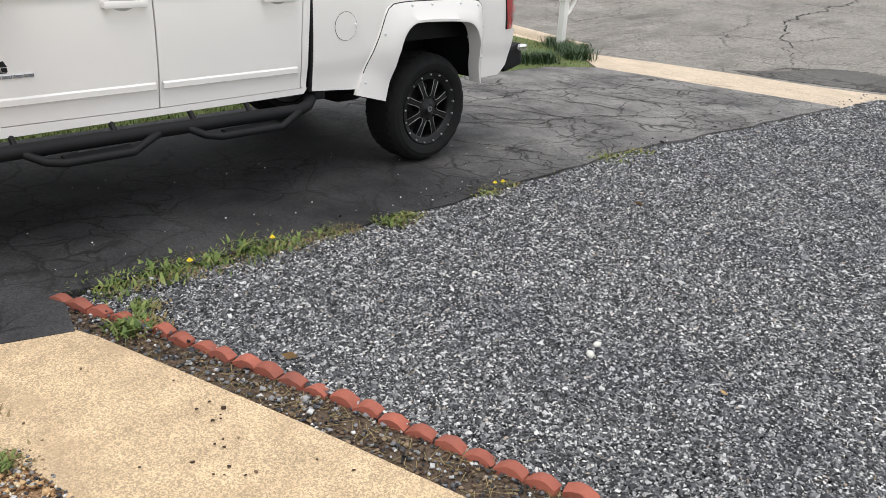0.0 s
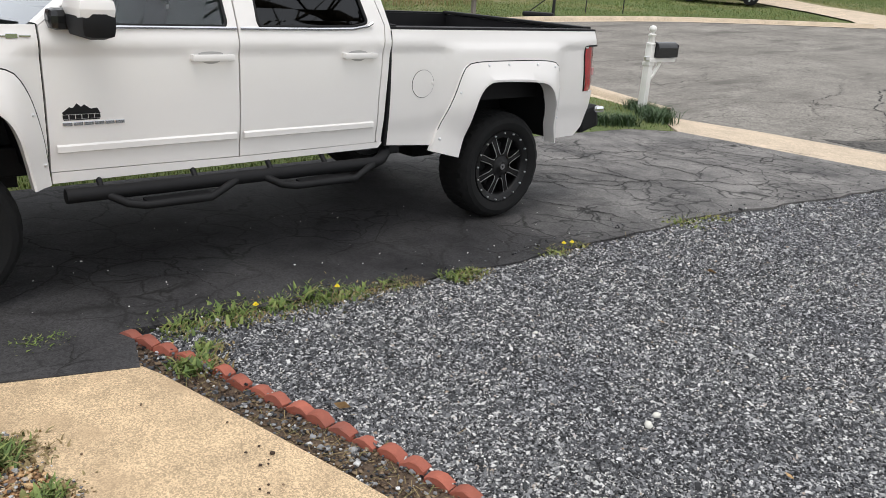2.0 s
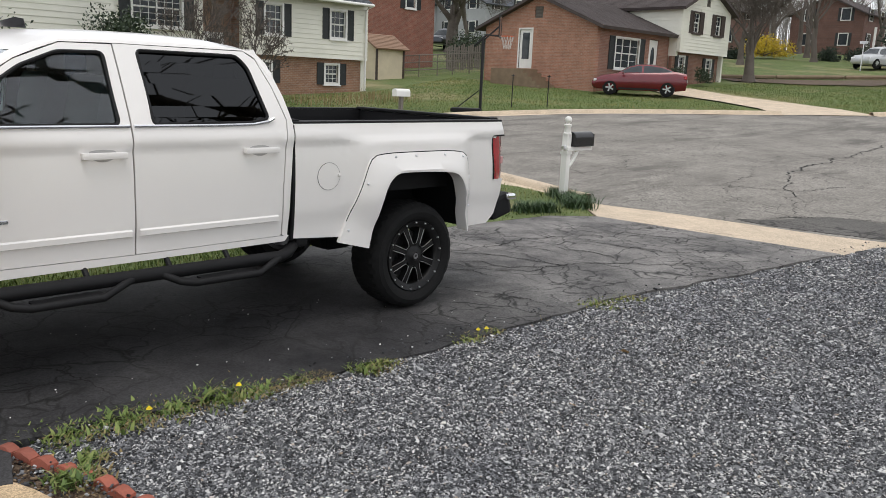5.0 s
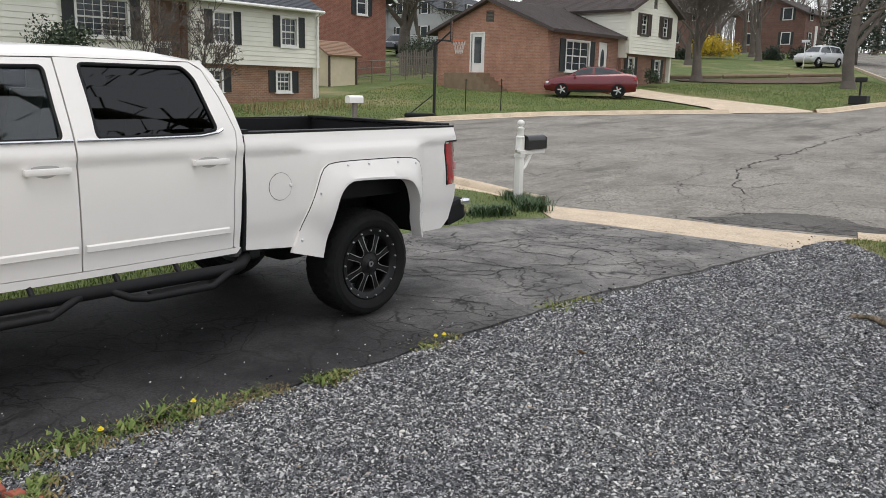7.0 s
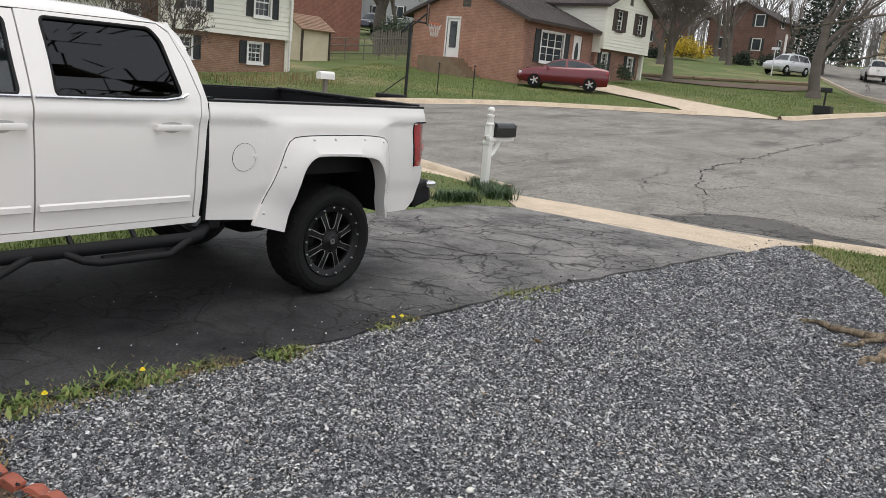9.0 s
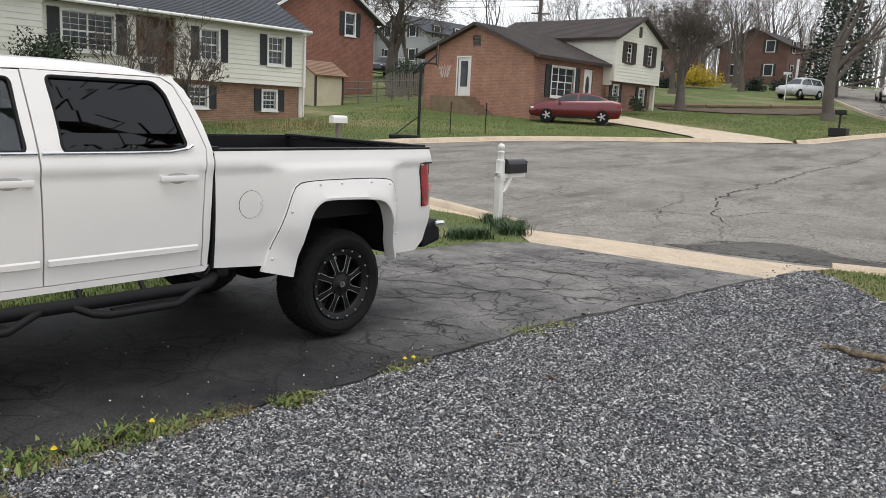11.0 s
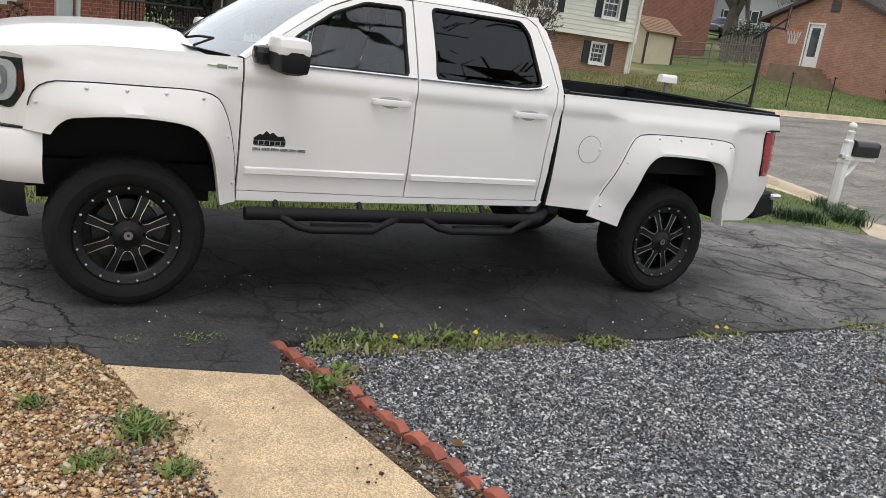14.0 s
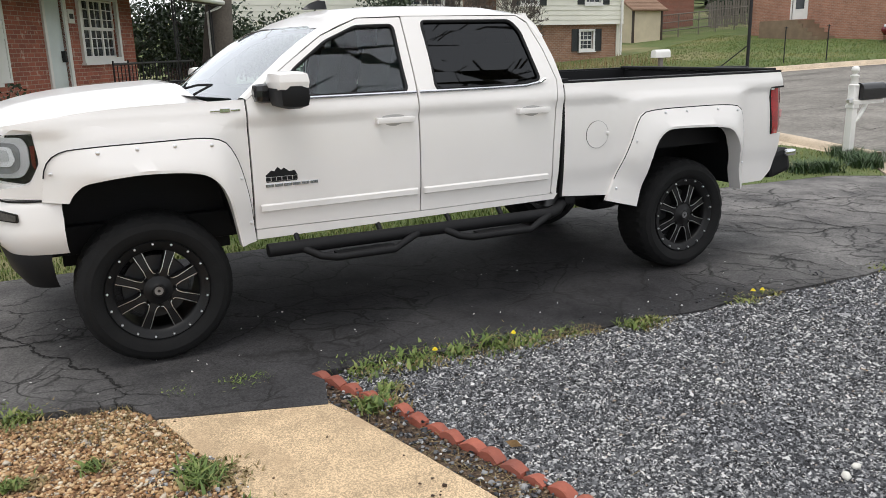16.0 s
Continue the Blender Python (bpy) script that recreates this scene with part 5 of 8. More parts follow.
# white split-level house
house = thing("house", pose(14, 28, land(14, 28)), "two-storey cream-sided house with brick lower floor and dark shutters", "house")
house.matrix_world = Matrix()
wa = Wall((8.4, 25.2), (1, 0))
up = [(0.72, 2.6, 3.28, 4.58), (6.3, 7.1, 3.34, 4.5), (9.65, 10.45, 3.38, 4.52)]
house_wall = part("wall", wa.plate([(0, 2.47), (11.75, 2.47), (11.75, 5.0), (0, 5.0)], up + [(3.5, 5.2, 2.6, 4.8)], 0.2), VINYL, house)
part("siding", siding(wa, lambda z: (0, 11.75), 2.45, 5.0, [(a - 0.09, b + 0.09, c - 0.09, d + 0.09) for a, b, c, d in up] + [(3.5, 5.2, 2.4, 4.85)]), VINYL, house, "cream lapped siding")
BRICK_A = bricks("tan_brick", (0.30, 0.16, 0.10), (0.22, 0.11, 0.07), (0.33, 0.28, 0.22), (1, 0))
low = [(5.9, 6.7, 1.4, 2.18), (9.55, 10.25, 1.4, 2.18)]
part("lower_wall", wa.plate([(0, 0.2), (11.6, 0.2), (11.6, 2.47), (0, 2.47)], low + [(3.5, 5.2, 0.9, 2.4)], 0.2, -0.25), BRICK_A, house, "brown brick lower wall")
ws = Wall((20.15, 25.2), (0, 1))
part("side_wall", ws.plate([(0.205, 0.4), (7.8, 0.4), (7.8, 5.0), (3.9, 6.9), (0.205, 5.1)], (), 0.2), VINYL, house, "cream side wall")
part("entrance_back", wa.one(3.4, 5.3, -0.9, -0.8, 0.9, 4.9), bricks("entrance_brick", (0.27, 0.17, 0.12), (0.22, 0.13, 0.09), (0.3, 0.25, 0.2), (1, 0)), house, "brick entrance recess")
for q in ((3.3, 3.5), (5.2, 5.4)):
    part("entrance_side", wa.one(q[0], q[1], -0.9, -0.21, 0.9, 4.99), BRICK_A, house)
part("entrance_ceiling", wa.one(3.5, 5.2, -0.9, -0.21, 4.82, 4.95), WHITE_TRIM, house)
door = part("front_door", wa.one(3.9, 4.8, -0.8, -0.74, 1.2, 3.25), WHITE_TRIM, house, "white front door with dark glass")
part("door_glass", wa.one(4.05, 4.65, -0.74, -0.73, 2.1, 3.0), PANE, door)
window(house, wa, *up[0], 2, (3, 3), 0.42)
window(house, wa, *up[1], 1, (3, 2), 0.36, curtain=True)
window(house, wa, *up[2], 1, (3, 2), 0.36, curtain=True)
for q in low:
    window(house, wa, *q, 1, (3, 2), 0.36, o=-0.25)
roof_slab("roof", house, [(8.0, 24.7, 4.95), (20.05, 24.7, 4.95), (20.05, 29.1, 7.2), (8.0, 29.1, 7.2)], ROOF_BLUE, 0.14, "slate-grey shingle roof")
roof_slab("roof_back", house, [(20.05, 33.5, 4.95), (8.0, 33.5, 4.95), (8.0, 29.1, 7.2), (20.05, 29.1, 7.2)], ROOF_BLUE)
part("gutter", strip3([(8.0, 24.66, 4.9), (20.05, 24.66, 4.88)], 0.065, 8), WHITE_TRIM, house, "white gutter")
part("downpipe", strip3([(19.98, 24.66, 4.85), (19.98, 25.1, 4.7), (19.98, 25.12, 1.1)], 0.045, 8), WHITE_TRIM, house, "white downpipe")
part("downpipe", strip3([(8.35, 24.66, 4.85), (8.3, 25.05, 4.6), (8.3, 25.05, 1.1)], 0.045, 8), WHITE_TRIM, house, "white downpipe")
ww = Wall((1.0, 23.9), (1, 0))
part("wing_wall", ww.plate([(0, 0.2), (6.9, 0.2), (6.9, 5.0), (0, 5.0)], (), 0.2), VINYL, house, "cream wing wall")
part("wing_siding", siding(ww, lambda z: (0, 6.9), 1.0, 5.0, ()), VINYL, house, "cream lapped siding")
part("wing_side", Wall((7.9, 23.9), (0, 1)).plate([(0.205, 0.2), (1.3, 0.2), (1.3, 5.0), (0.205, 5.0)], (), 0.2), VINYL, house)
roof_slab("wing_roof", house, [(0.8, 23.4, 4.95), (8.0, 23.4, 4.95), (8.0, 29.1, 7.2), (0.8, 29.1, 7.2)], ROOF_BLUE, 0.14, "slate-grey shingle roof")

# brick house with a two-storey block
BRICK_Y = bricks("orange_brick_side", (0.37, 0.18, 0.12), (0.28, 0.13, 0.085), (0.36, 0.28, 0.22), (0, 1))
# Same brick, darker for the front walls: their shade is in the colour.
BRICK_X = bricks("orange_brick_front", (0.27, 0.13, 0.092), (0.2, 0.095, 0.068), (0.32, 0.25, 0.2), (1, 0))
house = thing("house", Matrix(), "orange brick house with a cream-sided upper block and brown roof", "house")
wg = Wall((30.65, 27.4), (0, -1))
DOOR_B = (2.52, 3.38, 2.55, 4.62)
part("gable_wall", wg.plate([(0, 1.0), (7.6, 1.0), (7.6, 4.8), (3.8, 6.3), (0, 4.8)], [DOOR_B, (3.5, 4.05, 5.2, 5.8)], 0.25), BRICK_Y, house, "orange brick gable wall")
d = part("side_door", wg.one(2.52, 3.38, -0.1, -0.04, 2.55, 4.62), WHITE_TRIM, house, "cream storm door with a dark pane")
part("door_glass", wg.one(2.7, 3.2, -0.04, -0.03, 3.05, 4.45), PANE, d)
bm = bmesh.new()
for q in ((2.44, 2.52, 2.55, 4.7), (3.38, 3.46, 2.55, 4.7), (2.52, 3.38, 4.62, 4.7)):
    wg.block(bm, q[0], q[1], -0.1, 0.03, q[2], q[3])
part("door_frame", bm, WHITE_TRIM, d)
vent = part("gable_vent", wg.one(3.5, 4.05, -0.1, -0.06, 5.2, 5.8), WOOD_GREY, house, "grey louvred gable vent")
for k in range(8):
    part("slat", wg.one(3.52, 4.03, -0.06, 0.01, 5.22 + k * 0.072, 5.25 + k * 0.072), WOOD_GREY, vent)
stoop = part("stoop", wg.one(1.6, 3.9, 0, 1.2, 1.2, 2.5), FLAGSTONE, house, "brick stoop with steps")
for k in range(4):
    part("step", wg.one(3.9 + 0.3 * k, 4.2 + 0.3 * k, 0, 1.2, 1.2, 2.3 - 0.2 * k), FLAGSTONE, stoop)
wf = Wall((30.65, 19.8), (1, 0))
PICT = (1.7, 3.9, 2.75, 4.25)
part("front_wall", wf.plate([(0.252, 1.0), (7.1, 1.0), (7.1, 4.85), (0.252, 4.85)], [PICT, (5.0, 5.95, 2.2, 4.4)], 0.25), BRICK_X, house, "brick front wall")
window(house, wf, *PICT, 3, (1, 2), 0.5, shut_mat=SHUTTER, curtain=True)
d = part("front_door", wf.one(5.0, 5.95, -0.12, -0.06, 2.2, 4.35), WHITE_TRIM, house, "white front door with an oval pane")
bm = bmesh.new()
bmesh.ops.create_uvsphere(bm, u_segments=20, v_segments=8, radius=1)
bmesh.ops.transform(bm, matrix=Matrix.Translation((36.12, 19.85, 3.4)) @ Matrix.Diagonal((0.2, 0.03, 0.6, 1)), verts=bm.verts)
part("oval_pane", bm, PANE, d, "", 40)
roof_slab("roof", house, [(30.3, 19.2, 4.72), (37.7, 19.2, 4.72), (37.7, 23.6, 6.47), (30.3, 23.6, 6.47)], ROOF_BROWN, 0.16, "brown shingle roof")
roof_slab("roof_back", house, [(37.7, 28.0, 4.72), (30.3, 28.0, 4.72), (30.3, 23.6, 6.47), (37.7, 23.6, 6.47)], ROOF_BROWN)
wb = Wall((37.7, 19.1), (1, 0))
win_b = [(1.25, 1.95, 5.0, 6.05), (3.85, 4.55, 5.0, 6.05)]
vent_b = (2.6, 3.05, 6.5, 7.15)
part("block_wall", wb.plate([(0, 3.85), (5.75, 3.85), (5.75, 6.4), (2.88, 7.6), (0, 6.4)], win_b + [vent_b], 0.2), VINYL, house, "cream sided gable wall")
part("block_siding", siding(wb, lambda z: (0, 5.75) if z <= 6.4 else ((z - 6.4) * 2.39, 5.75 - (z - 6.4) * 2.39), 3.82, 7.6, [(a - 0.09, b + 0.09, c - 0.09, e + 0.09) for a, b, c, e in win_b] + [vent_b], 0.19), VINYL, house, "cream lapped siding")
for q in win_b:
    window(house, wb, *q, 1, (2, 2), 0.36, shut_mat=BROWN_SHUTTER, frame_mat=BROWN_SHUTTER)
v2 = part("block_vent", wb.one(2.6, 3.05, -0.1, -0.05, 6.5, 7.15), WOOD_GREY, house, "grey gable vent")
for k in range(8):
    part("slat", wb.one(2.62, 3.03, -0.05, 0.01, 6.53 + k * 0.077, 6.56 + k * 0.077), WOOD_GREY, v2)
wl = Wall((37.75, 19.55), (1, 0))
low_b = [(0.75, 1.35, 2.75, 3.6), (4.0, 4.6, 2.6, 3.55)]
part("block_lower_wall", wl.plate([(0, 1.2), (5.65, 1.2), (5.65, 3.85), (0, 3.85)], low_b, 0.2), BRICK_X, house, "brick lower wall")
for q in low_b:
    window(house, wl, *q, 1, (2, 2), 0.32, shut_mat=SHUTTER)
part("block_side", Wall((37.7, 28.0), (0, -1)).plate([(0, 3.6), (8.69, 3.6), (8.69, 6.4), (0, 6.4)], (), 0.2), VINYL, house, "cream side wall above the roof")
part("block_side_siding", siding(Wall((37.7, 28.0), (0, -1)), lambda z: (0, 8.9), 4.6, 6.4, (), 0.19), VINYL, house)
part("block_far_side", Wall((43.45, 19.1), (0, 1)).plate([(0.21, 1.2), (8.9, 1.2), (8.9, 6.4), (0.21, 6.4)], (), 0.2), VINYL, house)
roof_slab("block_roof", house, [(37.3, 28.4, 6.25), (37.3, 18.75, 6.25), (40.58, 18.75, 7.72), (40.58, 28.4, 7.72)], ROOF_BROWN, 0.16, "brown shingle roof")
roof_slab("block_roof_far", house, [(43.85, 18.75, 6.25), (43.85, 28.4, 6.25), (40.58, 28.4, 7.72), (40.58, 18.75, 7.72)], ROOF_BROWN)

# tall brick house behind, and the shed beside it
house = thing("house", Matrix(), "tall red brick house with white gutter behind the shed", "house")
BRICK_C = bricks("red_brick_far", (0.26, 0.098, 0.066), (0.2, 0.075, 0.052), (0.28, 0.19, 0.15), (1, 0))
wc = Wall((26.5, 36.0), (1, 0))
part("gable_wall", wc.plate([(0, 1.5), (8.3, 1.5), (8.3, 7.6), (4.15, 9.9), (0, 7.6)], [(5.7, 6.5, 6.3, 7.65)], 0.25), BRICK_C, house, "red brick gable wall")
window(house, wc, 5.7, 6.5, 6.3, 7.65, 1, (1, 1), 0.4)
part("side_wall", Wall((34.8, 36.0), (0, 1)).plate([(0.255, 1.5), (11, 1.5), (11, 7.6), (0.255, 7.6)], (), 0.25), bricks("red_brick_side", (0.26, 0.098, 0.066), (0.2, 0.075, 0.052), (0.28, 0.19, 0.15), (0, 1)), house)
part("far_side_wall", Wall((26.5, 47.0), (0, -1)).plate([(0, 1.5), (10.74, 1.5), (10.74, 7.6), (0, 7.6)], (), 0.25), BRICK_C, house)
roof_slab("roof", house, [(26.0, 47.4, 7.3), (26.0, 35.5, 7.3), (30.65, 35.5, 10.0), (30.65, 47.4, 10.0)], ROOF_BLUE, 0.18, "grey shingle roof")
roof_slab("roof_back", house, [(35.3, 35.5, 7.3), (35.3, 47.4, 7.3), (30.65, 47.4, 10.0), (30.65, 35.5, 10.0)], ROOF_BLUE, 0.18)
for x0 in (26.0, 35.3):
    part("rake_board", strip3([(x0, 35.46, 7.22), (30.65, 35.46, 9.92)], 0.09, 4), WHITE_TRIM, house, "white rake board")
part("downpipe", strip3([(26.1, 35.5, 7.1), (26.4, 35.9, 6.7), (26.4, 35.9, 2.5)], 0.05, 6), WHITE_TRIM, house)

shed = thing("shed", Matrix(), "small cream garden shed with a tan shingle roof", "shed")
wsl, wsr = Wall((24.95, 32.6), (0, -1)), Wall((24.95, 30.2), (1, 0))
part("side_wall", wsl.plate([(0, 1.4), (2.4, 1.4), (2.4, 3.35), (1.2, 4.0), (0, 3.35)], (), 0.08), CREAM, shed)
part("front_wall", wsr.plate([(0.083, 1.4), (1.86, 1.4), (1.86, 3.35), (0.083, 3.35)], (), 0.08), CREAM, shed)
part("far_wall", Wall((26.9, 30.2), (0, 1)).plate([(0, 1.4), (2.4, 1.4), (2.4, 3.35), (1.2, 4.0), (0, 3.35)], (), 0.08), CREAM, shed)
for a, b in ((24.94, 30.19), (26.9, 30.19), (24.94, 32.6)):
    part("corner_post", boxed((a, b, 2.4), (0.1, 0.1, 2.0)), BROWN_SHUTTER, shed)
roof_slab("roof", shed, [(24.7, 29.95, 3.3), (27.15, 29.95, 3.3), (27.15, 31.4, 4.12), (24.7, 31.4, 4.12)], ROOF_TAN, 0.08, "tan shingle roof")
roof_slab("roof_back", shed, [(27.15, 32.85, 3.3), (24.7, 32.85, 3.3), (24.7, 31.4, 4.12), (27.15, 31.4, 4.12)], ROOF_TAN, 0.08)

# ---- red brick house across the lawn ----
house = thing("house", Matrix(), "red brick bungalow with white windows, porch and iron railing", "house")
wd = Wall((-2.1, 14.6), (0.5, 0.866))
BRICK_D = bricks("red_brick_near", (0.34, 0.105, 0.065), (0.22, 0.07, 0.05), (0.36, 0.27, 0.21), (0.5, 0.866), 0.5)
DW, DD, DW2 = (-1.98, -0.48, 1.62, 2.72), (-3.25, -2.6, 0.55, 2.72), (-5.8, -5.0, 1.35, 2.6)
part("wall", wd.plate([(-12, -0.2), (0.35, -0.2), (0.35, 3.0), (-12, 3.0)], [DW, DD, DW2], 0.25), BRICK_D, house, "red brick front wall with pale bricks")
part("end_wall", Wall((-1.93, 14.9), (-0.866, 0.5)).plate([(0, -0.2), (7, -0.2), (7, 3.0), (0, 3.0)], (), 0.2, -0.1), BRICK_D, house)
window(house, wd, *DW, 3, (2, 3), 0.0, curtain=True)
window(house, wd, *DW2, 1, (2, 3), 0.36, shut_mat=WHITE_TRIM, curtain=True)
d = part("front_door", wd.one(-3.25, -2.6, -0.12, -0.05, 0.55, 2.72), mat("pale_door", (0.62, 0.68, 0.66), 0.5, 0, 0.06, 3, 40, 0.05), house, "pale green-white storm door")
for q in ((-3.33, -3.25), (-2.6, -2.5)):
    part("door_frame", wd.one(q[0], q[1], -0.1, 0.04, 0.5, 2.8), WHITE_TRIM, d)
part("door_handle", wd.one(-2.72, -2.66, -0.05, 0.02, 1.55, 1.75), IRON, d)
part("number_plate", wd.one(-2.42, -2.2, 0.0, 0.02, 2.25, 2.5), WHITE_TRIM, house, "small white plate with plain bars")
part("plate_bar", wd.one(-2.38, -2.24, 0.02, 0.025, 2.33, 2.42), SHUTTER, house)
roof_slab("roof", house, [wd.at(-12.4, 1.3, 2.85), wd.at(2.9, 1.3, 2.85), wd.at(2.9, -4.2, 4.6), wd.at(-12.4, -4.2, 4.6)], ROOF_BROWN, 0.12, "dark shingle porch roof")
part("gutter", strip3([wd.at(-12.4, 1.33, 2.83), wd.at(2.9, 1.33, 2.83)], 0.06, 8), WHITE_TRIM, house, "white gutter")
part("downpipe", strip3([wd.at(2.6, 1.3, 2.75), wd.at(2.3, 1.05, 2.6), wd.at(2.3, 1.05, 0.0)], 0.04, 8), WHITE_TRIM, house, "white downpipe")
porch = part("porch", wd.one(-4.0, 2.6, 0, 1.4, -0.2, 0.5), KERB_CONCRETE, house, "concrete porch floor")
for a in (-0.1, 2.25):
    post = part("porch_post", strip3([wd.at(a, 1.1, 0.5), wd.at(a, 1.1, 2.85)], 0.022, 6), IRON, porch, "black iron porch post")
    part("post_rod", strip3([wd.at(a + 0.14, 1.1, 0.5), wd.at(a + 0.14, 1.1, 2.85)], 0.016, 6), IRON, post)
rail = part("railing", strip3([wd.at(-3.6, 1.3, 1.5), wd.at(0.3, 1.3, 1.5)], 0.02, 6), IRON, porch, "black iron porch railing")
for k in range(27):
    a = -3.6 + k * 0.15
    part("baluster", strip3([wd.at(a, 1.3, 0.5), wd.at(a, 1.3, 1.5 + (0.06 if k % 4 == 0 else 0))], 0.016 if k % 4 == 0 else 0.009, 5), IRON, rail)

# ---- plants ----
TRI = np.array([[0, 1, 2]])


def leaf_cloud(name, pts, size, material, parent=None, label="", category="", kind="", seed=1, flat=0.0, long=2.0):
    """Many small folded leaves at the points given."""
    rng = np.random.default_rng(seed)
    n = len(pts)
    d = rng.normal(size=(n, 3))
    d[:, 2] *= 1 - flat
    d /= np.linalg.norm(d, axis=1)[:, None]
    e = np.cross(d, rng.normal(size=(n, 3)))
    e /= np.linalg.norm(e, axis=1)[:, None]
    s = size * rng.uniform(0.6, 1.4, n)[:, None]
    p = np.asarray(pts)
    v = np.stack([p, p + d * s * 0.5 + e * s * 0.5 / long, p + d * s, p + d * s * 0.5 - e * s * 0.5 / long], 1).reshape(-1, 3)
    f = np.arange(4 * n).reshape(-1, 4)
    ob = pieces(name, v, f, material, parent, label, category, kind or "stuff")
    return ob


def blades(name, bases, high, wide, material, label, category, seed=1, lean=0.5, parent=None, kind="stuff"):
    """Grass blades: two bent slips each."""
    rng = np.random.default_rng(seed)
    b = np.asarray(bases, float)
    n = len(b)
    a = rng.uniform(0, 2 * np.pi, n)
    h = np.asarray(high) * rng.uniform(0.5, 1.3, n)
    l = h * lean * rng.uniform(0.2, 1.3, n)
    c, s = np.cos(a), np.sin(a)
    w = wide * rng.uniform(0.7, 1.3, n)
    z = np.zeros(n)
    side = np.stack([-s * w, c * w, z], 1)
    m = b + np.stack([c * l * 0.35, s * l * 0.35, h * 0.62], 1)
    t = b + np.stack([c * l, s * l, h], 1)
    v = np.stack([b - side, b + side, m + side * 0.8, m - side * 0.8, t], 1).reshape(-1, 3)
    k = np.arange(n)[:, None] * 5
    f = np.concatenate([k + np.array([[0, 1, 2]]), k + np.array([[0, 2, 3]]), k + np.array([[3, 2, 4]])])
    return pieces(name, v, f, material, parent, label, category, kind)


def inside(poly, pts):
    p, x, y = np.asarray(poly), pts[:, 0], pts[:, 1]
    hit = np.zeros(len(pts), bool)
    j = len(p) - 1
    for i in range(len(p)):
        xi, yi, xj, yj = *p[i], *p[j]
        c = ((yi > y) != (yj > y)) & (x < (xj - xi) * (y - yi) / (yj - yi + 1e-12) + xi)
        hit ^= c
        j = i
    return hit


def scatter(poly, n, seed, z=0.0):
    rng = np.random.default_rng(seed)
    p = np.asarray(poly)
    lo, hi = p.min(0), p.max(0)
    q = rng.uniform(lo, hi, (n, 2))
    q = q[inside(poly, q)]
    return np.column_stack([q, np.full(len(q), z)])


def on_land(q, dz=-0.05):
    u = (q[:, 0] + 3.9) * 0.8 + (q[:, 1] + 4.2) * 0.6
    q[:, 2] = np.interp(u, US, HS) + dz
    return q


def bush(name, c, r, n, size, material, label, category="bush", seed=1, squash=0.8):
    rng = np.random.default_rng(seed)
    c = np.asarray(c, float)
    lumps = rng.normal(size=(14, 3))
    lumps /= np.linalg.norm(lumps, axis=1)[:, None]
    lumps *= rng.uniform(0.25, 0.72, 14)[:, None]
    lumps[:, 2] = np.abs(lumps[:, 2])
    k = rng.integers(0, 14, n)
    d = rng.normal(size=(n, 3))
    d /= np.linalg.norm(d, axis=1)[:, None]
    p = (lumps[k] + d * rng.uniform(0.15, 0.42, n)[:, None]) * np.array([r, r, r * squash]) + c
    p = p[p[:, 2] > c[2] - 0.1]
    root = thing(name, Matrix(), label, category)
    bm = bmesh.new()
    for q in lumps:
        tube(bm, [c, c + q * r * np.array([0.5, 0.5, 0.5 * squash]), c + q * r * np.array([1.1, 1.1, 1.2 * squash])], [0.03 * r, 0.018 * r, 0.006 * r], 5)
    part("stem", bm, FAR_BARK, root)
    leaf_cloud("leaves", p, size, material, root, "", "", "stuff", seed)
    return root


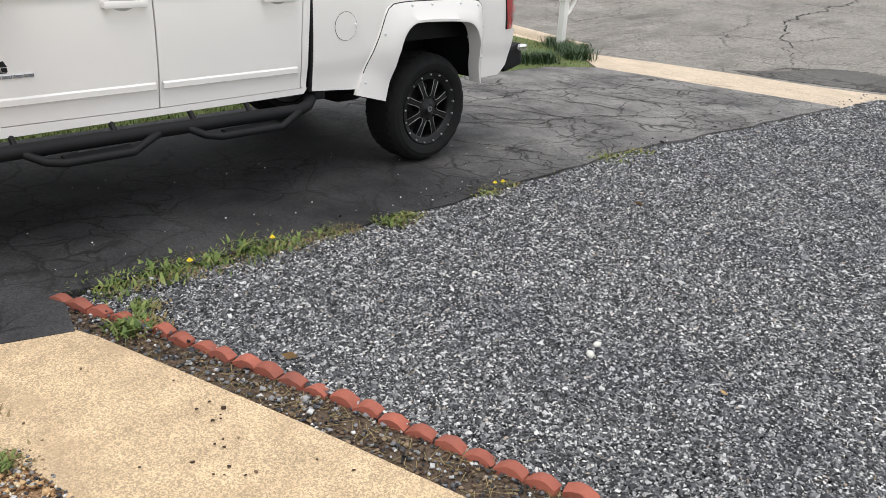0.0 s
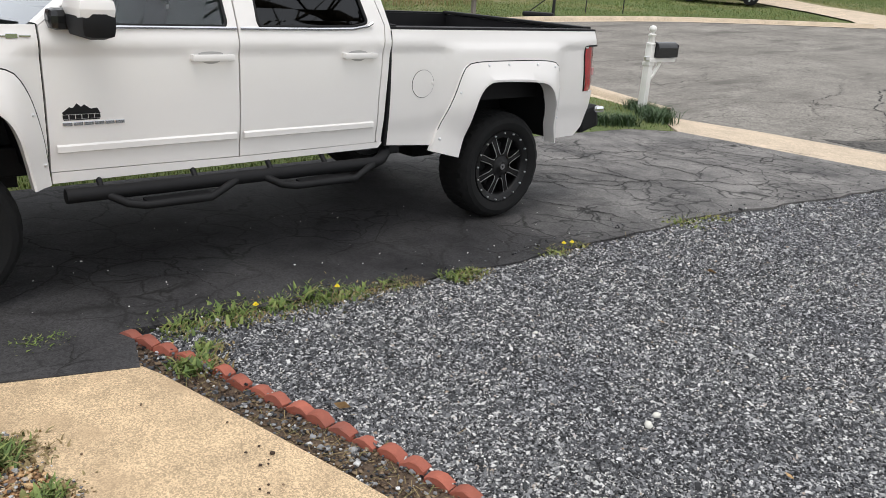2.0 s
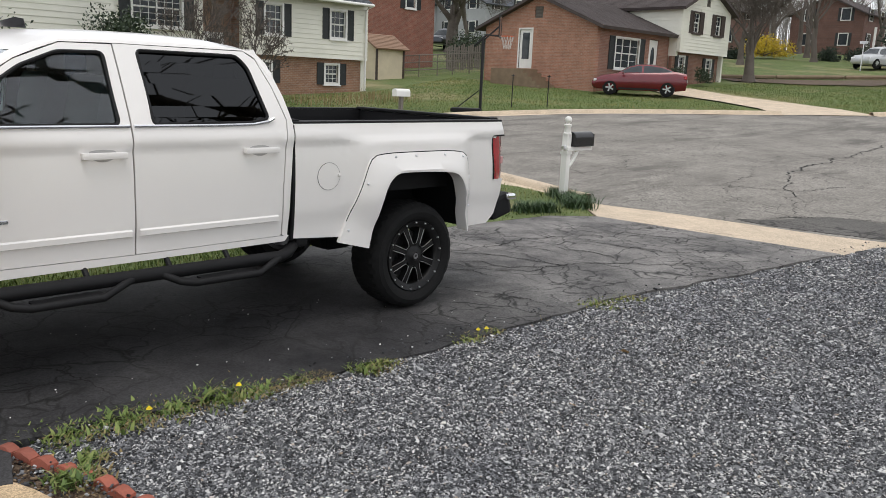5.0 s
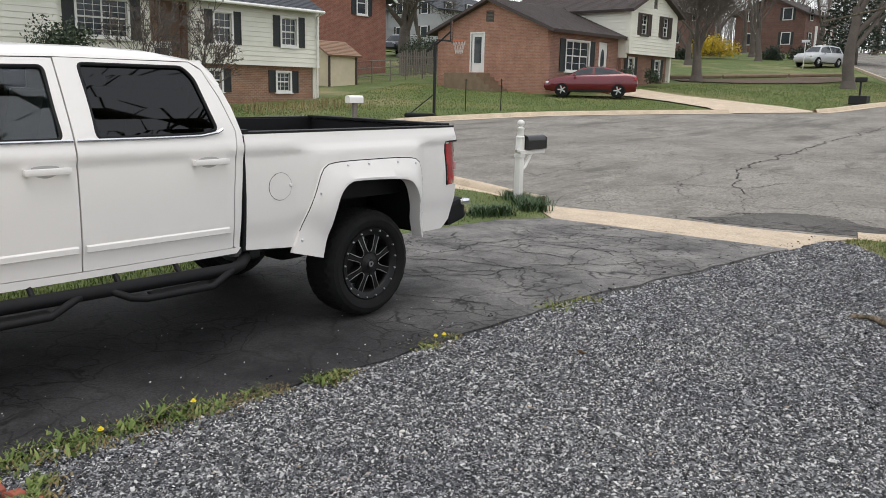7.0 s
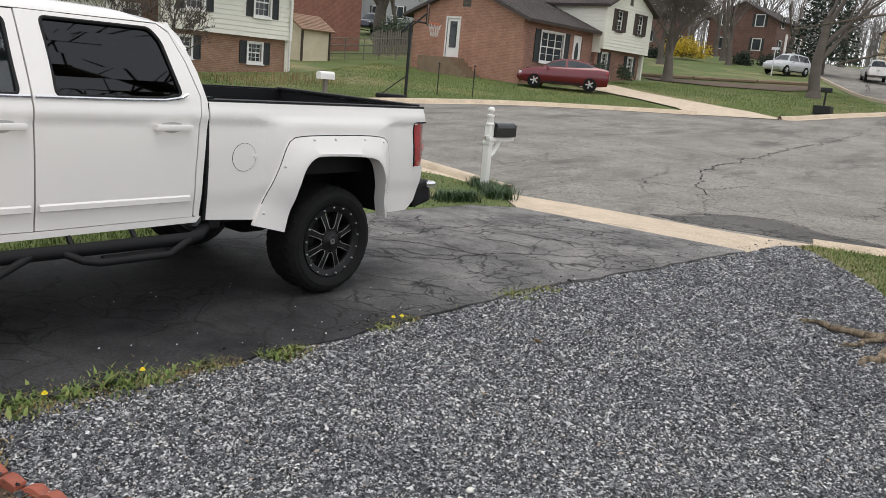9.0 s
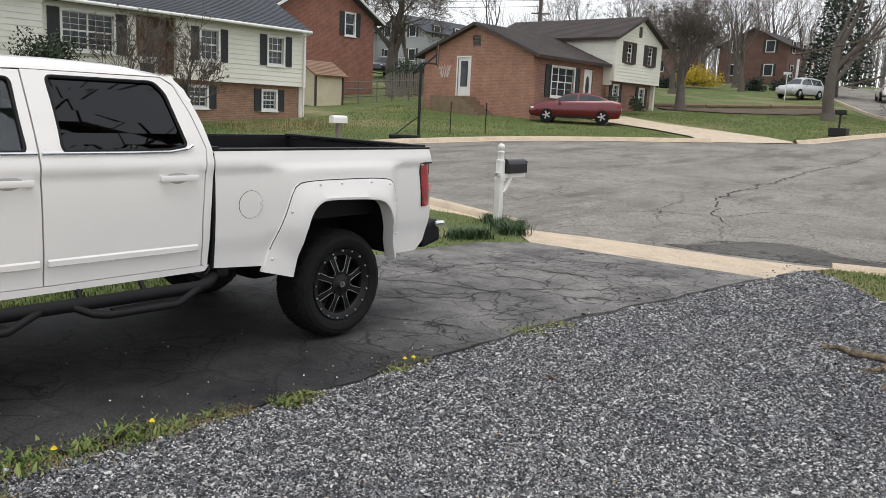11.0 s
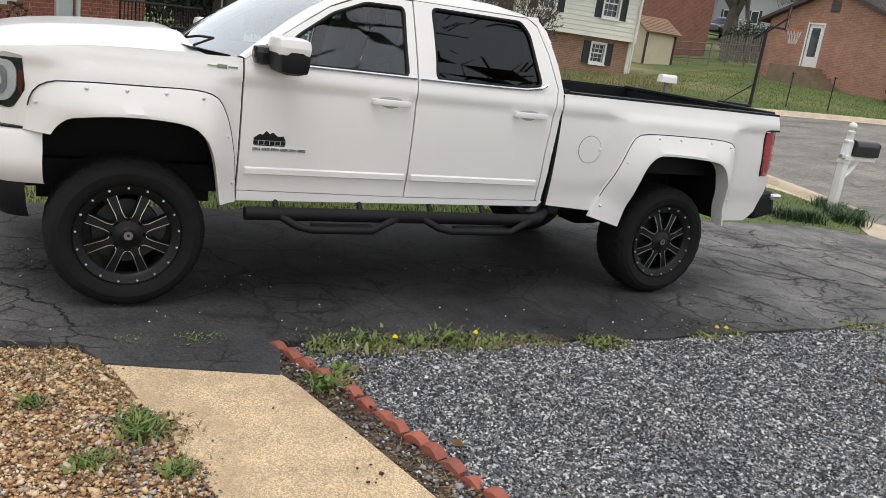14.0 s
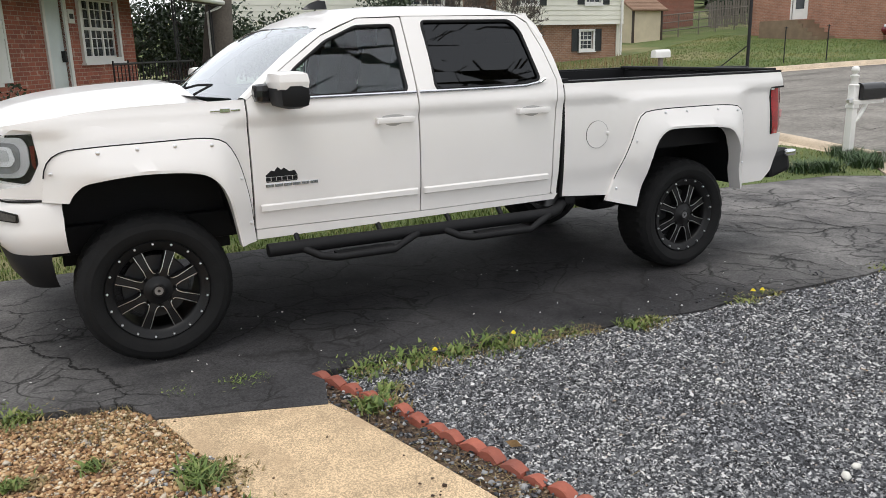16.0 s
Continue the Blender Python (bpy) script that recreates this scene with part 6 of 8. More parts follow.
def bare_tree(base, height, radius, seed, label, spread=0.55, twigs=700, depth=5, fork=0.3, material=None, lean=(0, 0), leaf=None, leaf_n=0):
    """A leafless tree: a tapered trunk that forks into limbs, and a haze of fine twigs."""
    rng = random.Random(seed)
    root = thing("tree", Matrix(), label, "tree", "street trees")
    bm, tw = bmesh.new(), bmesh.new()
    tips = []

    def limb(p, d, length, r, level):
        pts, rad = [p], [r]
        n = 5 if level < 3 else 3
        for i in range(n):
            d = (d + Vector((rng.uniform(-1, 1), rng.uniform(-1, 1), rng.uniform(-0.5, 0.9))) * (0.13 if level == 0 else 0.2)).normalized()
            p = p + d * length / n
            pts.append(p)
            rad.append(r * (1 - (0.38 if level == 0 else 0.6) * (i + 1) / n))
        tube(bm if level < 3 else tw, pts, rad, 10 if level == 0 else (7 if level < 3 else 4), False)
        if level >= depth:
            tips.append(pts[-1])
            return
        kids = rng.randint(3, 4) if level else rng.randint(4, 6)
        for k in range(kids):
            t = 1.0 if k == 0 else rng.uniform(0.45, 1.0)
            i = min(n, max(1, int(t * n)))
            az, tilt = rng.uniform(0, 2 * math.pi), rng.uniform(0.35, 1.0) * spread * (1.2 if level == 0 else 1.4)
            q = d.orthogonal().normalized()
            nd = (Matrix.Rotation(az, 3, d) @ q) * math.sin(tilt) + d * math.cos(tilt) + Vector((0, 0, 0.12))
            limb(pts[i], nd.normalized(), length * (rng.uniform(0.85, 1.15) if level == 0 else rng.uniform(0.6, 0.88)), max(rad[i] * (rng.uniform(0.45, 0.7) if level == 0 else rng.uniform(0.42, 0.62)), 0.012), level + 1)
    b = Vector(base)
    tube(bm, [b - Vector((0, 0, 0.2)), b + Vector((0, 0, 0.1)), b + Vector((0, 0, 0.5))], [radius * 1.6, radius * 1.35, radius * 1.02], 10, False)
    limb(b + Vector((0, 0, 0.3)), Vector((lean[0], lean[1], 1)).normalized(), height * fork, radius, 0)
    gt = np.random.default_rng(seed + 7)
    tp = np.repeat(np.array([tuple(p) for p in tips]), 7, 0)
    dd = gt.normal(size=tp.shape)
    dd[:, 2] = np.abs(dd[:, 2]) * 0.8 - 0.1
    dd *= (gt.uniform(0.35, 0.95, len(tp)) * height / 13 / np.linalg.norm(dd, axis=1))[:, None]
    sw = np.cross(dd, gt.normal(size=tp.shape))
    sw *= (0.009 / np.linalg.norm(sw, axis=1))[:, None]
    tp = tp - dd * 0.3
    pieces("twig_haze", np.stack([tp - sw, tp + sw, tp + dd], 1).reshape(-1, 3), np.arange(3 * len(tp)).reshape(-1, 3), material or FAR_BARK, root)
    part("trunk", bm, material or FAR_BARK, root, "", 60)
    part("brushwood", tw, material or FAR_BARK, root)["kind"] = "stuff"
    if leaf and tips:
        pr = np.random.default_rng(seed)
        t = np.array([tuple(p) for p in tips])
        q = t[pr.integers(0, len(t), leaf_n)] + pr.normal(size=(leaf_n, 3)) * 0.35
        leaf_cloud("leaves", q, 0.16, leaf, root, "", "", "stuff", seed)
    return root


GREEN_LEAF = island_mat("shrub_leaves", [(0.0, (0.014, 0.028, 0.012)), (0.6, (0.03, 0.055, 0.022)), (1.0, (0.06, 0.085, 0.035))], 0.55)
RED_LEAF = island_mat("maroon_leaves", [(0.0, (0.04, 0.015, 0.016)), (0.6, (0.07, 0.028, 0.025)), (1.0, (0.06, 0.045, 0.02))], 0.6)
YELLOW_LEAF = island_mat("forsythia_bloom", [(0.0, (0.45, 0.3, 0.01)), (0.7, (0.75, 0.55, 0.03)), (1.0, (0.3, 0.28, 0.04))], 0.7)
OLIVE_LEAF = island_mat("olive_leaves", [(0.0, (0.04, 0.05, 0.014)), (0.6, (0.09, 0.105, 0.03)), (1.0, (0.15, 0.15, 0.05))], 0.7)
NEEDLE = island_mat("conifer_needles", [(0.0, (0.012, 0.024, 0.014)), (0.6, (0.022, 0.04, 0.022)), (1.0, (0.04, 0.06, 0.03))], 0.7)

bush("bush", (-5.6, 8.0, 0.25), 1.15, 5200, 0.075, GREEN_LEAF, "dense dark green evergreen shrub by the brick house", seed=2, squash=0.95)
bush("bush", (-4.75, 8.6, 0.3), 1.1, 5200, 0.075, GREEN_LEAF, "rounded dark green shrub under the window", seed=3, squash=1.0)
bush("bush", (-6.5, 6.6, 0.1), 0.9, 3500, 0.07, RED_LEAF, "reddish brown shrub on the lawn edge", seed=4)
bush("bush", (-2.4, 11.5, 0.4), 0.6, 1800, 0.06, OLIVE_LEAF, "low olive shrub by the railing", seed=5)
bush("bush", (-0.6, 15.5, 0.5), 1.3, 3500, 0.1, RED_LEAF, "maroon shrub beside the porch", seed=6)
bush("bush", (0.5, 18.5, 1.2), 2.6, 7000, 0.14, GREEN_LEAF, "large dark evergreen shrub behind the porch", seed=7, squash=1.1)
bush("bush", (-1.9, 20.0, 1.0), 2.6, 6000, 0.14, GREEN_LEAF, "large dark evergreen shrub behind the porch", seed=17, squash=1.2)
bush("bush", (2.6, 21.0, 1.0), 2.2, 5000, 0.14, GREEN_LEAF, "dark evergreen shrub behind the pickup", seed=8, squash=1.2)
bush("bush", (7.4, 22.6, 2.1), 1.7, 4200, 0.12, GREEN_LEAF, "leafy green shrub against the cream wing", seed=9, squash=1.0)
bush("bush", (33.2, 19.0, 2.1), 0.75, 1800, 0.09, GREEN_LEAF, "green shrub under the picture window", seed=10)
bush("bush", (36.9, 18.6, 2.3), 0.7, 1500, 0.09, GREEN_LEAF, "dark cone-shaped shrub by the front door", seed=11, squash=1.5)
bush("bush", (39.6, 18.5, 2.3), 0.75, 1500, 0.09, GREEN_LEAF, "dark cone-shaped shrub by the brick wall", seed=12, squash=1.5)
bush("bush", (69.3, 28.2, 5.2), 2.6, 5000, 0.16, YELLOW_LEAF, "bright yellow forsythia in bloom", seed=13, squash=0.9)
bush("bush", (40.5, 38.0, 3.4), 2.4, 4500, 0.16, GREEN_LEAF, "large green shrub behind the fence", seed=14, squash=1.0)
for k, (x, y) in enumerate(((67.0, 7.6), (68.2, 5.6), (69.6, 3.4))):
    bush("hedge", (x, y, land(x, y) - 0.2), 1.9, 4000, 0.18, NEEDLE, "large dark clipped hedge beside the street", "hedge", 20 + k, 0.95)
bush("bush", (66, -1.5, land(66, -1.5) - 0.3), 2.4, 4000, 0.22, OLIVE_LEAF, "yellow-green shrub bank by the street", seed=24, squash=0.6)
for k, (x, y, r) in enumerate(((73, 24, 1.6), (76, 22, 1.8), (79, 20, 1.8), (66, 30, 1.5))):
    bush("hedge", (x, y, land(x, y)), r, 1800, 0.2, NEEDLE, "dark hedge in front of a far house", "hedge", 30 + k, 0.8)

bare_tree((45.4, 18.45, land(45.4, 18.45) - 0.1), 13, 0.33, 5, "large bare spreading tree on the far lawn", 0.55, depth=5, fork=0.17)
bare_tree((48.3, 10.2, land(48.3, 10.2) - 0.1), 15, 0.36, 8, "tall bare tree by the bend of the street", 0.62, depth=6, fork=0.3)
bare_tree((47.3, 46.5, land(47.3, 46.5) - 0.1), 15, 0.62, 14, "old bare tree behind the fence", 0.68, depth=6, fork=0.25)
bare_tree((60.0, 26.0, land(60, 26) - 0.1), 10, 0.26, 21, "small bare tree before a far house", 0.8, depth=5, fork=0.22)
bare_tree((12.8, 23.0, land(12.8, 23) - 0.1), 4.0, 0.1, 31, "slender bare ornamental tree by the cream house", 0.5, depth=4, fork=0.25)
bare_tree((10.5, 23.2, land(10.5, 23) - 0.1), 5.0, 0.1, 33, "slender bare ornamental tree by the cream house", 0.5, depth=4, fork=0.25)
bare_tree((0.2, 16.6, 0.2), 8, 0.45, 41, "thick old tree trunk beside the porch", 0.5, depth=4, fork=0.4)
rng = random.Random(77)
for k in range(9):
    t = k / 8
    x, y = 108 + rng.uniform(-10, 14), -10 + 78 * t + rng.uniform(-3, 3)
    bare_tree((x, y, land(x, y) - 0.2), rng.uniform(13, 19), 0.3, 100 + k, "tall bare woodland tree on the far rise", 0.5, depth=4, fork=0.35)
for k, (x, y, hgt) in enumerate(((58, 55, 12), (66, 50, 13), (74, 44, 12), (78, 31, 12), (86, 24, 13), (70, 24, 11), (76, 27, 12), (84, 31, 13), (64, 33, 11), (92, 20, 14), (90, 8, 14), (98, -2, 14), (88, -8, 13))):
    bare_tree((x, y, land(x, y) - 0.2), hgt, 0.28, 200 + k, "bare tree behind the far houses", 0.55, depth=4, fork=0.3)
for k, (x, y, hgt, r) in enumerate(((72, 16.5, 14, 3.4), (76, 1.0, 10, 2.4), (88, -6, 12, 3.0))):
    c = thing("conifer", Matrix(), "dark green conifer beside the street", "tree")
    z = land(x, y)
    bm = bmesh.new()
    tube(bm, [(x, y, z - 0.2), (x, y, z + hgt)], [0.28, 0.03], 8)
    part("trunk", bm, FAR_BARK, c)
    g = np.random.default_rng(300 + k)
    n = 6000
    hh = 1.8 + (hgt - 1.8) * g.uniform(0, 1, n) ** 1.3
    rr = r * (1 - (hh - 1.0) / hgt) * g.uniform(0.2, 1.0, n) ** 0.6
    aa = np.round(g.uniform(0, 2 * np.pi, n) * 5 + hh * 1.7) / 5 + g.normal(size=n) * 0.07
    leaf_cloud("crown", np.column_stack([x + rr * np.cos(aa), y + rr * np.sin(aa), z + hh - 0.25 * rr]), 0.32, NEEDLE, c, "", "", "stuff", 300 + k, 0.6)
# far woods: a haze of stems on the rise
g = np.random.default_rng(9)
n = 2600
wx, wy = g.uniform(108, 190, n), g.uniform(-90, 170, n)
bm_v, bm_f = [], []
for i in range(n):
    z, hgt = land(wx[i], wy[i]) - 0.3, g.uniform(7, 14)
    for j in range(10):
        a, b0 = g.uniform(0, 6.28), (0.0 if j == 0 else g.uniform(0.25, 0.8)) * hgt
        l = hgt if j == 0 else g.uniform(0.2, 0.4) * hgt
        dx, dy = (0.05 * l * math.cos(a), 0.05 * l * math.sin(a)) if j == 0 else (0.55 * l * math.cos(a), 0.55 * l * math.sin(a))
        w = 0.11 if j == 0 else 0.045
        q = len(bm_v)
        bm_v += [(wx[i] - w * 0.5, wy[i] - w, z + b0), (wx[i] + w * 0.5, wy[i] + w, z + b0), (wx[i] + dx, wy[i] + dy, z + b0 + l)]
        bm_f.append((q, q + 1, q + 2))
# Pale grey carries the haze of distance in the stems' own colour.
pieces("far_woods", bm_v, bm_f, mat("hazy_stems", (0.2, 0.185, 0.175), 0.95, 0, 0.3, 0.2, 3, 0), None, "hazy bare woodland along the far ridge", "woods")

# more distant houses
def far_house(x, y, w, d, hgt, rise, wall_m, roof_m, label, rows):
    z = land(x, y) - 0.3
    hs = thing("house", Matrix(), label, "house")
    wx0 = Wall((x, y), (1, 0))
    wy0 = Wall((x, y + d), (0, -1))
    part("front_wall", wx0.one(0, w, -0.2, 0, z, z + hgt), wall_m, hs)
    part("side_wall", wy0.plate([(0, z), (d - 0.21, z), (d - 0.21, z + hgt), (d / 2, z + hgt + rise), (0, z + hgt)], (), 0.2), wall_m, hs)
    roof_slab("roof", hs, [(x - 0.4, y - 0.4, z + hgt - 0.1), (x + w + 0.4, y - 0.4, z + hgt - 0.1), (x + w + 0.4, y + d / 2, z + hgt + rise), (x - 0.4, y + d / 2, z + hgt + rise)], roof_m, 0.15, "", 0.5)
    roof_slab("roof_back", hs, [(x + w + 0.4, y + d + 0.4, z + hgt - 0.1), (x - 0.4, y + d + 0.4, z + hgt - 0.1), (x - 0.4, y + d / 2, z + hgt + rise), (x + w + 0.4, y + d / 2, z + hgt + rise)], roof_m, 0.15, "", 0.5)
    for r in range(rows):
        for wl_, length in ((wx0, w), (wy0, d)):
            k = max(1, int(length / 3.2))
            for i in range(k):
                a = length * (i + 0.5) / k
                zz = z + 1.3 + 2.7 * r
                win = part("window", wl_.one(a - 0.55, a + 0.55, 0.0, 0.06, zz, zz + 1.4), WHITE_TRIM, hs)
                part("pane", wl_.one(a - 0.45, a + 0.45, 0.06, 0.07, zz + 0.1, zz + 1.3), PANE, win)
                for e in (-0.85, 0.57):
                    part("shutter", wl_.one(a + e, a + e + 0.28, 0.0, 0.05, zz, zz + 1.4), SHUTTER, win)
    return hs


GREY_SIDE = mat("grey_siding", (0.36, 0.37, 0.38), 0.7, 0, 0.08, 1, 8, 0.1)
TAN_SIDE = mat("tan_siding", (0.5, 0.4, 0.26), 0.7, 0, 0.08, 1, 8, 0.1)
DK_BRICK = bricks("dark_far_brick", (0.16, 0.08, 0.06), (0.12, 0.06, 0.05), (0.2, 0.16, 0.14), (1, 0))
far_house(64, 58, 11, 8, 4.6, 2.0, GREY_SIDE, ROOF_BLUE, "pale grey-sided house on the rise", 2)
far_house(54, 66, 10, 8, 5.0, 2.0, GREY_SIDE, ROOF_BLUE, "grey house among bare trees", 2)
far_house(80, 38, 12, 8, 4.8, 2.0, DK_BRICK, ROOF_BROWN, "dark brick colonial house behind hedges", 2)
porch_house = far_house(92, 27.5, 11, 8, 4.8, 2.0, DK_BRICK, ROOF_BROWN, "dark brick house with white porch columns", 2)
for a in (0.5, 2.2, 4.0, 5.8):
    part("porch_column", strip3([(92 + a, 26.4, land(92, 27)), (92 + a, 26.4, land(92, 27) + 3)], 0.14, 8), WHITE_TRIM, porch_house, "white porch column")
far_house(122, 14, 12, 9, 5.4, 2.2, TAN_SIDE, ROOF_BROWN, "tan-sided house at the end of the street", 2)

# ---- street things ----
def car(x, y, yaw, paint, label, kind="sedan", category="car"):
    """A parked car: lofted body, glass, wheels and lamps; it faces along +x before it is turned."""
    z = land(x, y)
    c = thing("car", pose(x, y, z, 0, 0, yaw), label, category)
    if kind == "sedan":
        L, W, prof = 4.5, 0.88, [(-2.25, 0.55, 0.62), (-2.2, 0.28, 1.04), (-1.75, 0.22, 1.13), (-1.0, 0.2, 1.08), (0.3, 0.2, 1.03), (1.1, 0.2, 0.98), (1.8, 0.22, 0.88), (2.15, 0.26, 0.72), (2.25, 0.4, 0.58)]
        cab = [(-1.8, 1.1), (-1.15, 1.36), (-0.5, 1.47), (0.1, 1.46), (0.5, 1.34), (1.1, 0.99)]
    elif kind == "suv":
        L, W, prof = 4.7, 0.92, [(-2.3, 0.55, 0.7), (-2.28, 0.35, 1.1), (-1.6, 0.28, 1.12), (0.2, 0.28, 1.1), (1.1, 0.28, 1.08), (1.9, 0.3, 1.0), (2.2, 0.32, 0.85), (2.3, 0.45, 0.65)]
        cab = [(-2.26, 1.1), (-2.05, 1.65), (-1.0, 1.75), (0.0, 1.73), (0.5, 1.62), (1.15, 1.08)]
    else:
        L, W, prof = 5.4, 0.98, [(-2.7, 0.6, 0.7), (-2.68, 0.45, 1.12), (-1.0, 0.4, 1.12), (0.4, 0.4, 1.12), (1.4, 0.4, 1.12), (2.3, 0.42, 1.08), (2.6, 0.45, 0.95), (2.7, 0.55, 0.7)]
        cab = [(-0.95, 1.12), (-0.85, 1.75), (-0.2, 1.83), (0.5, 1.8), (0.8, 1.7), (1.4, 1.12)]
    bm = bmesh.new()
    rows = []
    for i, (px, lo, hi) in enumerate(prof):
        w = W * (1 - 0.16 * (abs(px) / (L / 2)) ** 4)
        rows.append([(px, s * w * f, lo + (hi - lo) * t) for s, f, t in ((-1, 0.9, 0), (-1, 0.98, 0.2), (-1, 1.0, 0.55), (-1, 0.95, 0.88), (-1, 0.84, 1.0), (0, 0, 1.03), (1, 0.84, 1.0), (1, 0.95, 0.88), (1, 1.0, 0.55), (1, 0.98, 0.2), (1, 0.9, 0))])
    vs = loft(bm, rows, True)
    bm.faces.new(vs[0])
    bm.faces.new(vs[-1])
    bmesh.ops.recalc_face_normals(bm, faces=bm.faces)
    body = part("body", bm, paint, c, "", 40)
    bm = bmesh.new()
    loft(bm, [[(px, s * W * (0.84 - 0.28 * max(0, h - 1.0) / 0.5 * f), z0) for s, f, z0 in ((-1, 0, min(h, 1.0)), (-1, 1, h - 0.03), (0, 1, h + 0.015), (1, 1, h - 0.03), (1, 0, min(h, 1.0)))] for px, h in cab])
    bmesh.ops.recalc_face_normals(bm, faces=bm.faces)
    part("cabin", bm, paint, c, "", 40)

    def wall_at(px, t, s):
        h = float(np.interp(px, [p[0] for p in cab], [p[1] for p in cab]))
        lo_z, hi_z = min(h, 1.0), h - 0.03
        w0, w1 = W * 0.84, W * (0.84 - 0.28 * max(0, h - 1.0) / 0.5)
        return Vector((px, s * (w0 + (w1 - w0) * t + 0.008), lo_z + (hi_z - lo_z) * t))

    for k, name in ((0, "rear_screen"), (len(cab) - 2, "windscreen")):
        (xa, ha), (xb, hb) = cab[k], cab[k + 1]
        up_n = Vector((-(hb - ha), 0, xb - xa)).normalized() * 0.014
        bm = bmesh.new()
        loft(bm, [[Vector((xa + (xb - xa) * t, f * W * (0.84 - 0.28 * max(0, ha + (hb - ha) * t - 1.0) / 0.5) * 0.88, ha + (hb - ha) * t + 0.004 - 0.02 * abs(f))) + up_n for f in (-1, -0.5, 0, 0.5, 1)] for t in (0.12, 0.5, 0.88)])
        part(name, bm, PANE, c, "dark car glass", 40)
    for s in (-1, 1):
        mid = (cab[1][0] + cab[-1][0]) / 2 - 0.12
        for p0, p1 in ((cab[0][0] + 0.28, mid - 0.05), (mid + 0.05, cab[-1][0] - 0.26)):
            bm = bmesh.new()
            loft(bm, [[wall_at(p0 + (p1 - p0) * u / 8, t, s) for t in (0.14, 0.5, 0.86)] for u in range(9)])
            part("side_window", bm, PANE, c, "dark car glass", 40)
        r = 0.31 if kind == "sedan" else 0.37
        for px in (-L * 0.3, L * 0.3):
            bm = bmesh.new()
            lathe(bm, [(0.2, 0.0), (r * 0.9, 0.0), (r, 0.03), (r, 0.2), (0.2, 0.2)], "y", 28, (px, s * W * 0.98 - (0 if s < 0 else 0.2), r))
            wh = part("wheel", bm, RUBBER, c, "black tyre with alloy rim", 40)
            for k in range(5):
                a = 2 * math.pi * k / 5
                part("rim_spoke", strip3([(px, s * W * 0.985, r), (px + 0.2 * math.cos(a), s * W * 0.985, r + 0.2 * math.sin(a))], 0.036, 5), SILVER_PAINT, wh)
            bm = bmesh.new()
            lathe(bm, [(r * 1.15, 0.0), (r * 1.15, 0.05), (0.1, 0.05)], "y", 24, (px, s * W * 0.93 - (0 if s < 0 else 0.05), r))
            part("wheel_arch", bm, BLACK_TRIM, c)
        part("tail_lamp", boxed((-L / 2 + 0.1, s * W * 0.72, prof[1][2] - 0.16), (0.16, 0.3, 0.15), None, 0.03), RED_LENS, c)
        part("head_lamp", boxed((L / 2 - 0.16, s * W * 0.7, prof[-2][2] - 0.08), (0.16, 0.3, 0.12), None, 0.03), MILLED, c)
        part("door_mirror", boxed((0.75, s * (W + 0.08), 1.0), (0.1, 0.18, 0.12), None, 0.03), paint, c)
        part("sill_line", boxed((0, s * W * 0.985, 0.28), (L * 0.42, 0.03, 0.08)), BLACK_TRIM, c)
    part("number_plate", boxed((-L / 2 - 0.015, 0, prof[1][2] - 0.3), (0.02, 0.4, 0.14)), WHITE_TRIM, body, "pale plate with a plain bar")
    if kind == "pickup":
        part("load_bed", boxed((-1.8, 0, 1.13), (1.6, 1.6, 0.04)), BLACK_TRIM, c)
        part("ladder_rack", strip3([(-2.5, 0.7, 1.15), (-2.5, 0.7, 1.9), (-2.5, -0.7, 1.9), (-2.5, -0.7, 1.15)], 0.03, 6), WHITE_TRIM, c)
    return c


car(31.0, 17.35, 119, RED_PAINT, "dark red four-door saloon parked on the far driveway")
car(66.2, 17.6, 165, SILVER_PAINT, "silver sport utility car parked across the bend", "suv")
car(71.5, 12.0, 18, WHITE_PAINT, "white work pickup parked up the street", "pickup")
car(49.0, 49.0, 200, mat("dark_blue_paint", (0.02, 0.025, 0.035), 0.3, 0.2, 0.1, 2, 40, 0, coat=0.5), "dark pickup parked behind the fence", "pickup")
car(97.0, 15.5, 18, SILVER_PAINT, "pale car parked far up the street", "sedan")

# near mailbox on a white post
mb = thing("mailbox", pose(5.83, 3.0, 0.0), "black metal mailbox on a white turned post", "mailbox")
bm = bmesh.new()
box(bm, (0, 0, 0.5), (0.1, 0.1, 1.0), None, 0.008)
post = part("post", bm, WHITE_TRIM, mb, "", 40)
bm = bmesh.new()
lathe(bm, [(0.066, 0.99), (0.066, 1.01), (0.05, 1.02), (0.045, 1.1), (0.058, 1.12), (0.058, 1.135), (0.025, 1.15), (0.025, 1.16), (0.05, 1.185), (0.055, 1.21), (0.045, 1.24), (0.02, 1.258), (0.0, 1.26)], "z", 20)
part("finial", bm, WHITE_TRIM, post, "white ball finial", 40)
part("collar", boxed((0, 0, 0.72), (0.125, 0.125, 0.05), None, 0.008), WHITE_TRIM, post)
part("arm", boxed((0.25, -0.03, 0.775), (0.62, 0.085, 0.06), None, 0.006), WHITE_TRIM, mb)
part("brace", strip3([(0.04, -0.03, 0.52), (0.1, -0.03, 0.56), (0.2, -0.03, 0.68), (0.24, -0.03, 0.75)], 0.03, 6), WHITE_TRIM, mb)
bm = bmesh.new()
half = [(-0.085, 0.0), (-0.085, 0.13)] + [(-0.085 * math.cos(a), 0.13 + 0.085 * math.sin(a)) for a in [math.pi * k / 12 for k in range(1, 12)]] + [(0.085, 0.13), (0.085, 0.0)]
